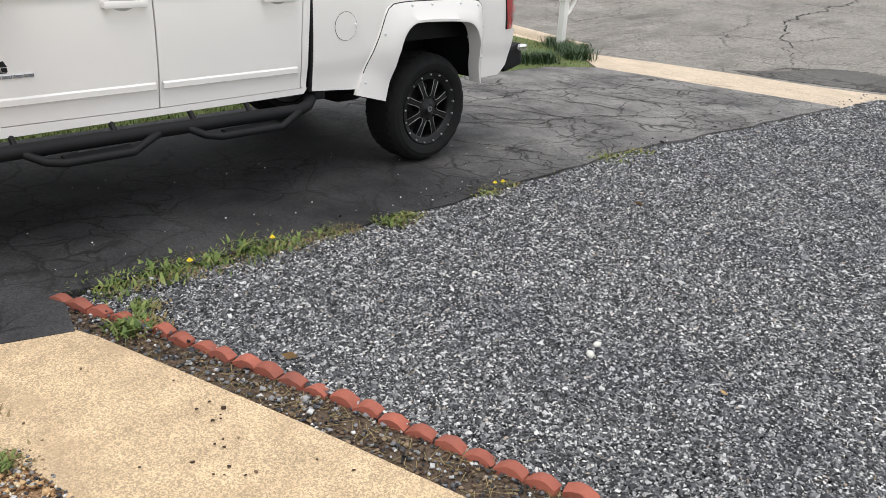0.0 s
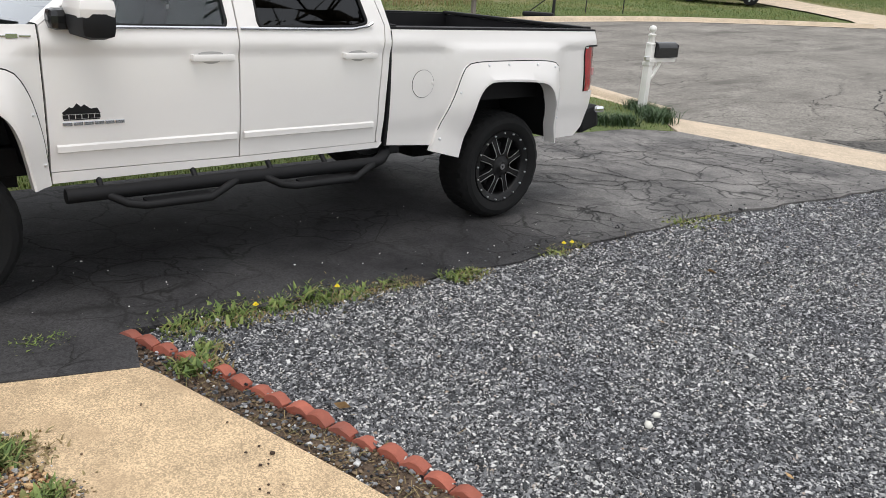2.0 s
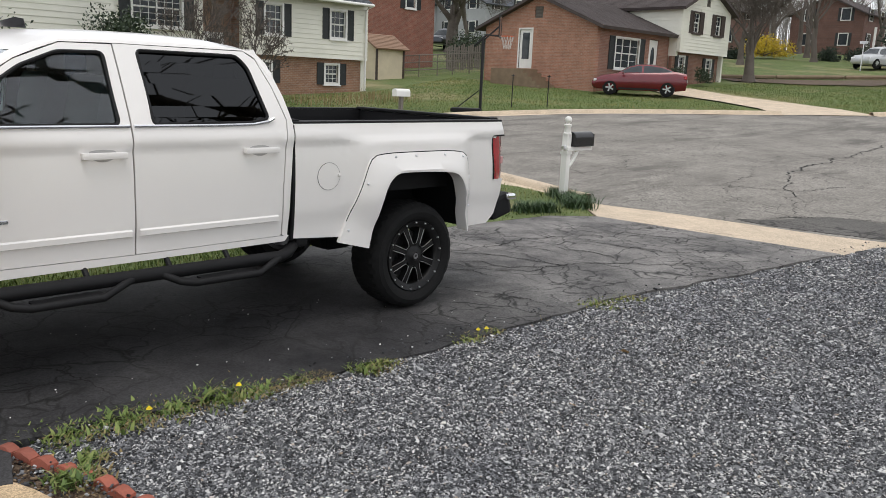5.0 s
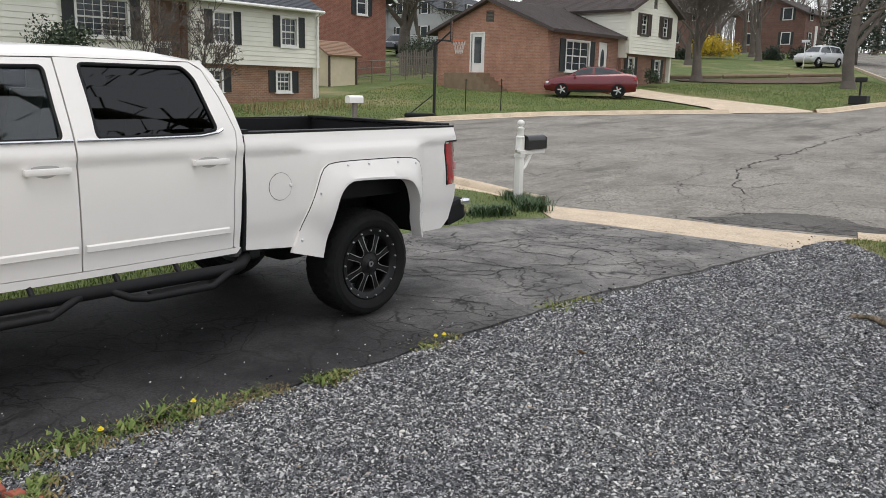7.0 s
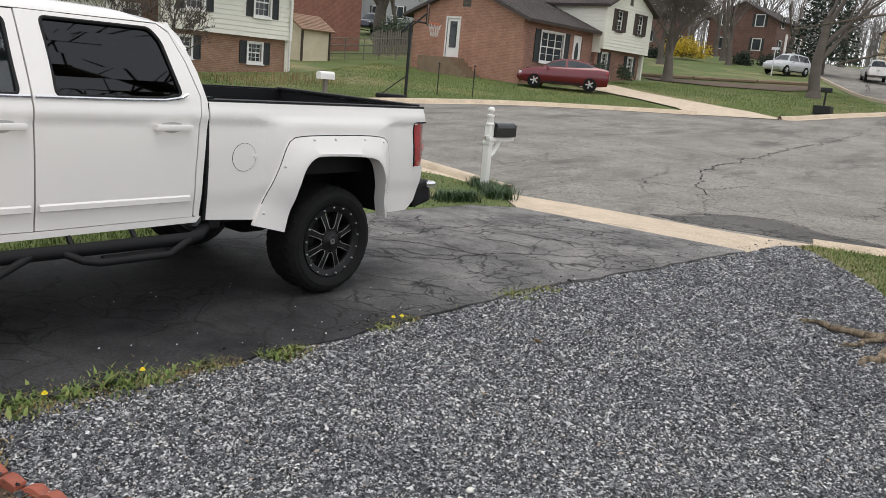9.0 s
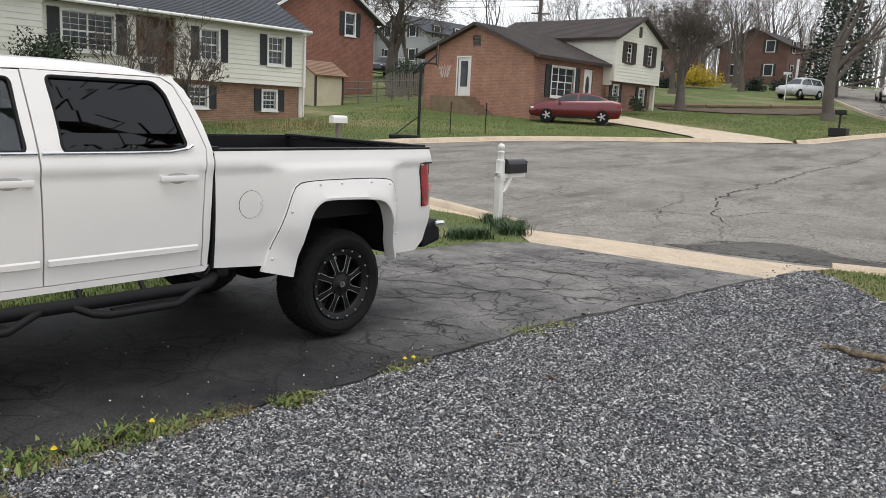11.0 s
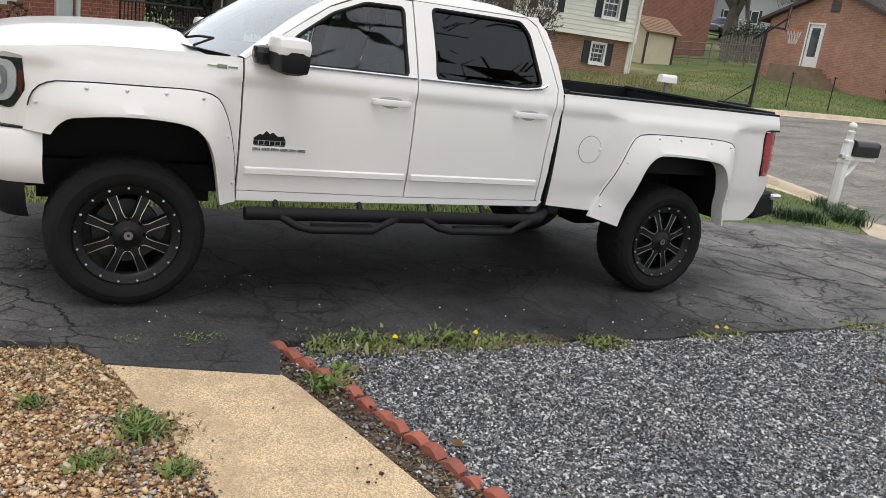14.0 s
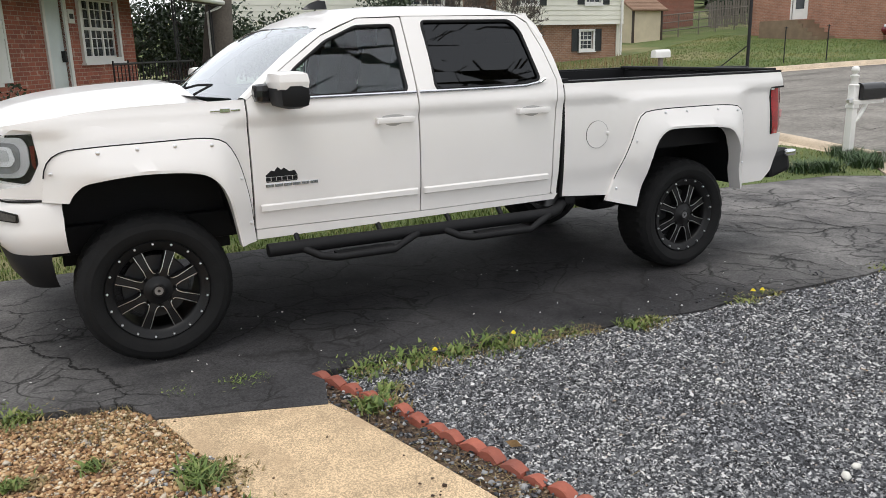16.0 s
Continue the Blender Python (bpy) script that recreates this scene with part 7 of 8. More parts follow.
rows = [[(0.06 + x, -0.03 + u, 0.815 + h) for u, h in half] for x in (0.0, 0.47)]
vs = loft(bm, rows, True)
bm.faces.new(vs[0])
bm.faces.new(vs[1])
bmesh.ops.recalc_face_normals(bm, faces=bm.faces)
bx = part("box", bm, GLOSS_BLACK, mb, "glossy black mailbox", 40)
part("lid", boxed((0.535, -0.03, 0.905), (0.012, 0.172, 0.18), None, 0.004), GLOSS_BLACK, bx)
part("side_bracket", boxed((-0.09, -0.02, 0.80), (0.07, 0.05, 0.06), None, 0.01), MILLED, mb)

# white mailbox across the truck
m2 = thing("mailbox", pose(10.75, 12.25, land(10.75, 12.25)), "plain white mailbox on a wooden post", "mailbox")
part("post", boxed((0, 0, 0.45), (0.1, 0.1, 1.0), None, 0.01), WOOD_GREY, m2)
bm = bmesh.new()
rows = [[(x, u * 1.15, 0.95 + h * 0.95) for u, h in half] for x in (-0.25, 0.25)]
vs = loft(bm, rows, True)
bm.faces.new(vs[0])
bm.faces.new(vs[1])
bmesh.ops.recalc_face_normals(bm, faces=bm.faces)
part("box", bm, WHITE_TRIM, m2, "", 40)
bed_logs = thing("log_edging", pose(10.1, 12.55, land(10.1, 12.55), 0, 0, -32), "row of weathered upright logs round a flower bed", "edging")
for k in range(9):
    part("log", strip3([(-0.4 + 0.1 * k, 0.02 * (k % 2), -0.1), (-0.4 + 0.1 * k, 0.02 * (k % 2), 0.42 + 0.05 * ((k * 5) % 4))], 0.048, 8), WOOD_GREY, bed_logs, "", 40)
# black mailbox with a planter
x, y = 37.8, 6.75
m3 = thing("mailbox", pose(x, y, land(x, y)), "black mailbox on a post above a black planter tub", "mailbox")
part("post", boxed((0, 0, 0.55), (0.08, 0.08, 1.1)), IRON, m3)
part("box", boxed((0, 0, 1.15), (0.2, 0.52, 0.24), None, 0.05), IRON, m3)
part("planter", boxed((0.0, 0, 0.2), (0.6, 0.8, 0.42), None, 0.04), IRON, m3)

# basketball hoop
x, y = 17.6, 15.6
hoop = thing("basketball_hoop", pose(x, y, land(x, y), 0, 0, -52), "portable basketball hoop on a black pole", "basketball hoop")
part("base", boxed((-0.5, 0, 0.08), (1.1, 0.75, 0.16), None, 0.06), BLACK_TRIM, hoop)
part("pole", strip3([(0, 0, 0.1), (0, 0, 2.6)], 0.055, 10), IRON, hoop)
part("brace", strip3([(-0.85, 0, 0.15), (0, 0, 0.85)], 0.02, 6), IRON, hoop)
part("arm", strip3([(-0.3, 0, 2.35), (0.1, 0, 2.75), (0.55, 0, 2.72)], 0.035, 6), IRON, hoop)
part("arm", strip3([(0, 0, 2.55), (0.55, 0, 3.05)], 0.03, 6), IRON, hoop)
board = part("backboard", boxed((0.58, 0, 3.05), (0.02, 1.1, 0.72)), glass("backboard_acrylic", (0.8, 0.83, 0.85), 1.4), hoop, "clear acrylic backboard")
bm = bmesh.new()
for c, s in (((0.58, 0, 3.42), (0.04, 1.14, 0.04)), ((0.58, 0, 2.68), (0.04, 1.14, 0.04)), ((0.58, 0.56, 3.05), (0.04, 0.04, 0.76)), ((0.58, -0.56, 3.05), (0.04, 0.04, 0.76))):
    box(bm, c, s)
part("board_frame", bm, IRON, board)
rim = part("rim", strip3([(0.85 + 0.23 * math.cos(a), 0.23 * math.sin(a), 2.72) for a in [2 * math.pi * k / 24 for k in range(25)]], 0.012, 6), mat("orange_rim", (0.5, 0.1, 0.03), 0.5), hoop, "orange hoop rim")
bm = bmesh.new()
for k in range(12):
    a, b, c = (2 * math.pi * (k + q) / 12 for q in (0, 0.5, 1))
    for u, v in ((a, c), (c, a)):
        tube(bm, [(0.85 + 0.23 * math.cos(u), 0.23 * math.sin(u), 2.71), (0.85 + 0.17 * math.cos(b), 0.17 * math.sin(b), 2.5), (0.85 + 0.12 * math.cos(v), 0.12 * math.sin(v), 2.28)], 0.006, 4, False)
part("net", bm, NET, rim, "white cord net")

# fences, poles and signs
fence = thing("fence", Matrix(), "low chain-link fence with grey posts behind the lawn", "fence")
line = [(27.0, 30.6), (28.6, 30.7), (30.2, 30.8), (31.6, 30.9), (33.2, 31.0), (34.8, 31.0)]
for x, y in line:
    part("post", strip3([(x, y, land(x, y) - 0.2), (x, y, land(x, y) + 1.25)], 0.035, 6), WOOD_GREY, fence)
for hgt in (0.35, 0.8, 1.2):
    part("rail", strip3([(x, y, land(x, y) + hgt) for x, y in line], 0.03, 5), WOOD_GREY, fence)
bm = bmesh.new()
for i in range(56):
    for d in (1, -1):
        x0 = 27.0 + i * 0.14
        tube(bm, [(x0, 30.8, land(x0, 30.8) + (0.05 if d > 0 else 1.2)), (x0 + 0.5, 30.8, land(x0, 30.8) + (1.2 if d > 0 else 0.05))], 0.006, 3, False)
part("wire_mesh", bm, WOOD_GREY, fence, "thin wire mesh")["kind"] = "stuff"
wf2 = thing("fence", Matrix(), "weathered wooden picket fence in front of shrubs", "fence")
for k in range(26):
    x = 33.4 + k * 0.22
    part("picket", boxed((x, 33.2 + 0.02 * (k % 3), land(x, 33.2) + 0.75), (0.14, 0.03, 1.4 + 0.12 * (k % 4))), WOOD_GREY, wf2)
for hgt in (0.4, 1.1):
    part("rail", boxed((36.15, 33.23, land(36, 33.2) + hgt), (5.8, 0.05, 0.09)), WOOD_GREY, wf2)
for k, (x, y) in enumerate(((21.0, 17.0), (22.3, 16.2))):
    st = thing("garden_stake", pose(x, y, land(x, y)), "thin dark stake in the lawn", "stake")
    part("rod", strip3([(0, 0, -0.2), (0, 0, 1.25)], 0.022, 6), IRON, st)
    part("crossbar", strip3([(-0.1, 0, 1.2), (0.1, 0, 1.2)], 0.014, 5), IRON, st)
pole = thing("utility_pole", pose(66.1, 44.1, land(66.1, 44.1)), "brown wooden utility pole with a crossarm", "utility pole")
part("mast", strip3([(0, 0, -0.5), (0, 0, 11)], 0.2, 8), FAR_BARK, pole)
part("crossarm", boxed((0, 0, 6.4), (0.14, 1.8, 0.14), Matrix.Rotation(radians(40), 3, "Z")), FAR_BARK, pole)
for k, hgt in enumerate((6.9, 7.5, 7.9)):
    wire = thing("overhead_wire", Matrix(), "thin overhead cable between poles", "cable", "overhead wires")
    part("cable", strip3([(30 + 36 * t, 74 - 30 * t, land(66, 44) + hgt + 0.2 - 1.2 * math.sin(math.pi * t)) for t in [q / 12 for q in range(13)]], 0.025, 4), IRON, wire)
for x, y in ((63.5, 17.9), (63.0, 5.0)):
    sg = thing("sign_post", pose(x, y, land(x, y)), "grey metal street sign post", "sign")
    part("post", strip3([(0, 0, -0.3), (0, 0, 2.2)], 0.04, 6), MILLED, sg)
    part("plate", boxed((0, 0, 2.1), (0.05, 0.6, 0.2)), MILLED, sg)
# bank of bare earth with a low timber wall on the far lawn
bank = draped([(45.8, 20.5), (47.5, 19.0), (52, 15.5), (58, 12.5), (56.5, 11.4), (50, 12.6), (46.4, 15.5), (44.6, 19.0)], 0.02)
structure("earth_bank", bank, SOIL, "bare brown earth bank by the far lawn", "soil")
tw = thing("retaining_wall", Matrix(), "low brown timber edging along the earth bank", "retaining wall")
for (x0, y0), (x1, y1) in (((46, 20.8), (49.5, 18.6)), ((49.6, 18.5), (54, 15.8)), ((54.1, 15.7), (59, 13.0))):
    part("sleeper", strip3([(x0, y0, land(x0, y0) + 0.1), (x1, y1, land(x1, y1) + 0.1)], 0.13, 6), FLAGSTONE, tw)

# ---- the near tree ----
tree = thing("tree", Matrix(), "large rough-barked tree with a rope tied round it", "tree")
cx, cy = 3.42, -4.02
bm = bmesh.new()
g = random.Random(4)
rows = []
N = 120
FLARES = [(2.75, 0.32), (3.45, 0.22), (4.3, 0.25), (5.4, 0.2), (0.6, 0.25), (1.7, 0.2)]
ridge = [g.uniform(-1, 1) for _ in range(N)]
for k in range(110):
    z = -0.15 + 6.2 * (k / 109) ** 1.25
    base_r = 0.365 + 0.14 * math.exp(-max(0, z) / 0.24) - 0.004 * z
    row = []
    for j in range(N):
        a = 2 * math.pi * j / N
        r = base_r
        for fa, fr in FLARES:
            d = math.atan2(math.sin(a - fa), math.cos(a - fa))
            r += fr * math.exp(-(d / 0.28) ** 2) * math.exp(-max(0, z + 0.02) / 0.22)
        n1 = noise.noise(Vector((math.cos(a) * 9, math.sin(a) * 9, z * 1.5)))
        n2 = noise.noise(Vector((math.cos(a) * 16, math.sin(a) * 16, z * 2.6)))
        r += 0.03 * n1 + 0.05 * abs(n2) - 0.02
        row.append((cx + 0.005 * z + r * math.cos(a), cy + 0.01 * z + r * math.sin(a), z))
    rows.append(row)
loft(bm, rows, True)
bmesh.ops.recalc_face_normals(bm, faces=bm.faces)
part("trunk", bm, BARK, tree, "", 60)
for k, (end, r0) in enumerate((((-2.4, -1.9, 4.3), 0.15), ((-1.8, -4.6, 4.9), 0.13), ((0.6, -7.4, 5.4), 0.14), ((6.5, -5.5, 6.6), 0.13), ((5.4, -0.6, 6.6), 0.13), ((1.0, -0.9, 5.6), 0.12))):
    s0, e = Vector((cx + 0.1, cy, 4.2 + 0.2 * k)), Vector(end)
    pts = [s0.lerp(e, t) + Vector((g.uniform(-0.15, 0.15), g.uniform(-0.15, 0.15), 0.9 * math.sin(math.pi * t * 0.8))) for t in [q / 8 for q in range(9)]]
    bm = bmesh.new()
    tube(bm, pts, [r0 * (1 - 0.8 * q / 8) for q in range(9)], 8)
    limb_ob = part("limb", bm, BARK, tree, "", 60)
    bm = bmesh.new()
    for q in range(26):
        p = pts[g.randint(2, 8)]
        d = Vector((g.uniform(-1, 1), g.uniform(-1, 1), g.uniform(-0.35, 0.5)))
        mid = p + d * 0.7 + Vector((0, 0, g.uniform(-0.1, 0.2)))
        tube(bm, [p, mid, mid + d * 0.8 + Vector((g.uniform(-0.3, 0.3), g.uniform(-0.3, 0.3), -0.1))], [0.022, 0.013, 0.005], 5, False)
    part("brushwood", bm, BARK, limb_ob)["kind"] = "stuff"
# a drooping twig across the top of the view
for k, pts in enumerate(([(3.1, -3.75, 2.9), (2.9, -3.3, 2.55), (2.95, -2.6, 2.4), (3.1, -2.0, 2.3)], [(3.0, -3.6, 2.5), (2.95, -3.0, 2.22), (3.1, -2.4, 2.05)])):
    part("drooping_twig", strip3(smooth_line(pts, 14), 0.009, 5), BARK, tree)
rope = part("rope", strip3([(cx + 0.009 + (0.378 + 0.008 * (k % 2)) * math.cos(a), cy + 0.018 + (0.378 + 0.008 * (k % 2)) * math.sin(a), 1.77 + 0.075 * math.sin(a * 1.0 - 1.2)) for k, a in enumerate([2 * math.pi * q / 60 for q in range(61)])], 0.011, 6), mat("pale_rope", (0.34, 0.28, 0.2), 0.9, 0, 0.3, 20, 200, 0.4), tree, "pale rope tied round the trunk", 50)
for k, (pts, r) in enumerate((([(3.05, -3.75, 0.12), (2.85, -3.35, 0.08), (2.62, -3.0, 0.06), (2.68, -2.72, 0.05), (2.75, -2.55, 0.0)], 0.045), ([(3.0, -3.7, 0.14), (2.6, -3.45, 0.10), (2.25, -3.3, 0.06), (2.02, -3.22, 0.03), (1.88, -3.2, -0.01)], 0.055), ([(3.0, -3.95, 0.14), (2.5, -3.8, 0.08), (2.15, -3.62, 0.05), (1.85, -3.55, 0.02), (1.72, -3.52, -0.01)], 0.04), ([(2.7, -3.2, 0.06), (2.35, -3.05, 0.04), (2.3, -2.95, 0.0)], 0.022), ([(3.1, -4.2, 0.1), (2.6, -4.4, 0.05), (2.2, -4.6, 0.0)], 0.045))):
    line = [(x + 0.03 * math.sin(i * 1.1 + k), y + 0.03 * math.cos(i * 0.9 + 2 * k), z * 0.8) for i, (x, y, z) in enumerate(smooth_line(pts, 24))]
    bm = bmesh.new()
    tube(bm, line, [r * (1 - 0.7 * q / (len(line) - 1)) * (1 + 0.12 * math.sin(q * 1.9)) for q in range(len(line))], 10)
    part("root", bm, ROOT_WOOD, tree, "bare pale surface root", 60)

# ---- small things round the driveway ----
stack = thing("plank_stack", pose(-5.0, 1.75, 0.022), "stack of pale new pine boards on the driveway", "planks")
for k in range(9):
    part("plank", boxed((-0.25 - 0.02 * (k % 2), -0.55 + 0.14 * k, 0.02 + 0.0), (0.75, 0.125, 0.038), None, 0.004), PINE, stack)
flag = thing("flagstone", pose(-4.98, -0.98, 0.02, 0, 0, 12), "flat brown flagstone on the pebbles", "stone")
part("slab", sheet(rounded([(-0.45, -0.3), (0.36, -0.22), (0.2, 0.22), (-0.4, 0.3)], 0.05), (), (), (), lambda a, b: Vector((a, b, 0.045)), (0, 0, -0.045)), FLAGSTONE, flag)

# ---- clay edging, gravel, pebbles, weeds ----
edging = thing("edging", Matrix(), "row of scalloped terracotta edging bricks beside the gravel", "edging")
bl = resample([(x, y, 0) for x, y in BRICK_LINE], 400)
length = sum((b - a).length for a, b in zip(bl, bl[1:]))
outline = [(-0.056, 0.0), (-0.056, 0.018)] + [(-0.056 + 0.112 * k / 8, 0.018 + 0.024 * math.sin(math.pi * k / 8)) for k in range(1, 8)] + [(0.056, 0.018), (0.056, 0.0)]
protos = []
gr = random.Random(12)
for q in range(5):
    bm = bmesh.new()
    rows = []
    for yy, k in ((-0.026, 0.9), (-0.021, 1.0), (0.021, 1.0), (0.026, 0.9)):
        rows.append([(x * (0.985 if k < 1 else 1) + gr.uniform(-0.0015, 0.0015), yy + gr.uniform(-0.002, 0.002), -0.04 if z == 0.0 else z * k + gr.uniform(-0.002, 0.002)) for x, z in outline])
    vs = loft(bm, rows)
    bm.faces.new(vs[0])
    bm.faces.new(vs[-1])
    bmesh.ops.recalc_face_normals(bm, faces=bm.faces)
    me = bpy.data.meshes.new("brick")
    bm.to_mesh(me)
    bm.free()
    me.materials.append(CLAY)
    me.shade_smooth()
    me.set_sharp_from_angle(angle=radians(35))
    protos.append(me)
n = int(length / 0.1165)
for k in range(n):
    p, q = bl[int(399 * (k + 0.5) / n)], bl[min(399, int(399 * (k + 0.5) / n) + 3)]
    o = new("brick", protos[k % 5])
    o.parent = edging
    d = q - p if (q - p).length > 1e-6 else bl[399] - bl[395]
    o.matrix_basis = pose(p.x + gr.uniform(-0.01, 0.01), p.y, 0.006 + gr.uniform(-0.01, 0.009), gr.uniform(-9, 6), gr.uniform(-6, 6), math.degrees(math.atan2(d.y, d.x)) + gr.uniform(-4, 4))

OCTA_V = np.array([(1, 0, 0), (-1, 0, 0), (0, 1, 0), (0, -1, 0), (0, 0, 1), (0, 0, -1)], float)
OCTA_F = np.array([(0, 2, 4), (2, 1, 4), (1, 3, 4), (3, 0, 4), (2, 0, 5), (1, 2, 5), (3, 1, 5), (0, 3, 5)])
CUBE_V = np.array([(-1, -1, -1), (1, -1, -1), (1, 1, -1), (-1, 1, -1), (-1, -1, 1), (1, -1, 1), (1, 1, 1), (-1, 1, 1)], float)
CUBE_F = np.array([(0, 1, 5), (0, 5, 4), (1, 2, 6), (1, 6, 5), (2, 3, 7), (2, 7, 6), (3, 0, 4), (3, 4, 7), (4, 5, 6), (4, 6, 7)])
t = (1 + 5 ** 0.5) / 2
ICO_V = np.array([(-1, t, 0), (1, t, 0), (-1, -t, 0), (1, -t, 0), (0, -1, t), (0, 1, t), (0, -1, -t), (0, 1, -t), (t, 0, -1), (t, 0, 1), (-t, 0, -1), (-t, 0, 1)]) / 1.9
ICO_F = np.array([(0, 11, 5), (0, 5, 1), (0, 1, 7), (0, 7, 10), (0, 10, 11), (1, 5, 9), (5, 11, 4), (11, 10, 2), (10, 7, 6), (7, 1, 8), (3, 9, 4), (3, 4, 2), (3, 2, 6), (3, 6, 8), (3, 8, 9), (4, 9, 5), (2, 4, 11), (6, 2, 10), (8, 6, 7), (9, 8, 1)])


def stones(name, pts, size, base_v, base_f, material, label, category, seed, flat=0.7, jag=0.3, parent=None, kind="stuff"):
    """Loose stones, each turned and cut its own way."""
    rng = np.random.default_rng(seed)
    n, m = len(pts), len(base_v)
    ax = rng.normal(size=(n, 4))
    ax /= np.linalg.norm(ax, axis=1)[:, None]
    w, x, y, z = ax.T
    R = np.stack([np.stack([1 - 2 * (y * y + z * z), 2 * (x * y - w * z), 2 * (x * z + w * y)], 1), np.stack([2 * (x * y + w * z), 1 - 2 * (x * x + z * z), 2 * (y * z - w * x)], 1), np.stack([2 * (x * z - w * y), 2 * (y * z + w * x), 1 - 2 * (x * x + y * y)], 1)], 1)
    s = np.asarray(size)[:, None] * rng.uniform(0.55, 1.25, (n, 3))
    v = base_v[None] * (1 + rng.uniform(-jag, jag, (n, m, 3)))
    v = v * s[:, None, :]
    v = np.einsum("nij,nmj->nmi", R, v)
    v[:, :, 2] *= flat
    v += np.asarray(pts)[:, None, :]
    f = base_f[None] + (np.arange(n) * m)[:, None, None]
    return pieces(name, v.reshape(-1, 3), f.reshape(-1, 3), material, parent, label, category, kind)


WEDGE_V = np.array([(-1, -0.8, -0.5), (1, -0.7, -0.5), (0.85, 0.8, -0.5), (-0.9, 0.7, -0.5), (-0.35, 0.1, 0.55), (0.45, -0.1, 0.5)], float)
WEDGE_F = np.array([(0, 1, 5), (0, 5, 4), (1, 2, 5), (2, 3, 4), (2, 4, 5), (3, 0, 4)])


PYRAMID_V = np.array([(-1, -0.8, -0.5), (1, -0.7, -0.5), (0.85, 0.8, -0.5), (-0.9, 0.7, -0.5), (0.1, 0.1, 0.6)], float)
PYRAMID_F = np.array([(0, 1, 4), (1, 2, 4), (2, 3, 4), (3, 0, 4)])


def chips_of(name, pts, size, material, label, category, seed, base_v, base_f, tilt=0.55, flat=0.62):
    """Crushed stone: flat sharp-edged chips that lie on their broad side, each tilted and cut its own way."""
    rng = np.random.default_rng(seed)
    n = len(pts)
    m = len(base_v)
    v = base_v[None] * (1 + rng.uniform(-0.45, 0.45, (n, m, 3)))
    v = v * (np.asarray(size)[:, None] * np.column_stack([rng.uniform(0.8, 1.35, n), rng.uniform(0.6, 1.05, n), flat * rng.uniform(0.6, 1.5, n)]))[:, None, :]
    ax, ay = rng.normal(0, tilt * 0.6, n)[:, None], rng.normal(0, tilt * 0.6, n)[:, None]
    x, y, z = v[:, :, 0], v[:, :, 1], v[:, :, 2]
    y, z = y * np.cos(ax) - z * np.sin(ax), y * np.sin(ax) + z * np.cos(ax)
    x, z = x * np.cos(ay) + z * np.sin(ay), z * np.cos(ay) - x * np.sin(ay)
    a = rng.uniform(0, 2 * np.pi, n)[:, None]
    x, y = x * np.cos(a) - y * np.sin(a), x * np.sin(a) + y * np.cos(a)
    v = np.stack([x, y, z], 2) + np.asarray(pts)[:, None, :]
    f = base_f[None] + (np.arange(n) * m)[:, None, None]
    return pieces(name, v.reshape(-1, 3), f.reshape(-1, 3), material, None, label, category)


rng = np.random.default_rng(5)
q = scatter(gravel_poly, 1700000, 6)
q = q[(q[:, 1] > -4.9) & (q[:, 1] > -3.3 - 0.78 * (q[:, 0] + 2.4))]
dist = np.hypot(q[:, 0] + 3.9, q[:, 1] + 4.2)
# a narrow bare groove along the broken asphalt edge
ex, ey = np.array([p[0] for p in edge[6:]]), np.array([p[1] for p in edge[6:]])
gap = np.interp(q[:, 0], ex, ey) - q[:, 1]
# The dark bed showing here stands in for shadow under the asphalt step.
groove = 0.014 + 0.04 * np.clip((q[:, 0] + 0.4) / 2.0, 0, 1) * (0.6 + 0.4 * np.sin(q[:, 0] * 5.1) * np.sin(q[:, 0] * 1.7 + 1))
keep = (rng.uniform(size=len(q)) < np.clip(3.1 / dist ** 1.05, 0.15, 1.0)) & ((gap > groove) | (q[:, 0] > 5.05))
q, dist = q[keep][:520000], dist[keep][:520000]
size = (0.0036 + 0.00064 * dist) * rng.lognormal(0, 0.36, len(q))
low = np.abs(0.012 * np.sin(q[:, 0] * 2.1 + q[:, 1]) * np.sin(q[:, 1] * 1.7 - q[:, 0] * 0.6))
q[:, 2] = 0.006 + rng.uniform(0, 0.013, len(q)) + low * np.clip(gap[keep][:520000] * 3, 0, 1)
for k, (near, verts, tris) in enumerate(((dist < 4.4, WEDGE_V, WEDGE_F), (dist >= 4.4, PYRAMID_V, PYRAMID_F))):
    chips_of("gravel", q[near], size[near], GRAVEL, "loose grey crushed stone over the parking pad", "gravel", 7 + k, verts, tris)
rest = scatter(gravel_poly, 60000, 66)
rest = rest[(rest[:, 1] <= -4.85) | (rest[:, 1] <= -3.25 - 0.78 * (rest[:, 0] + 2.4))]
rest[:, 2] = 0.012
chips_of("gravel", rest, 0.014 * rng.lognormal(0, 0.3, len(rest)), GRAVEL, "loose grey crushed stone over the parking pad", "gravel", 9, PYRAMID_V, PYRAMID_F)
# gravel spilt over its borders and on the soil strip
spill = np.concatenate([scatter([(-3.15, -0.5), (-2.9, -0.5)] + BRICK_LINE[4:] + PATH_EDGE_R[:-1], 16000, 8)[:1500], scatter([(-2.9, -0.62), (0.6, -0.68), (5.1, -1.2), (5.1, -1.0), (0.6, -0.5), (-2.9, -0.45)], 500, 9), scatter(DIRT, 900, 10), scatter([(5.2, -1.25), (6.2, -1.4), (6.3, -1.2), (5.3, -1.1)], 40, 11)])
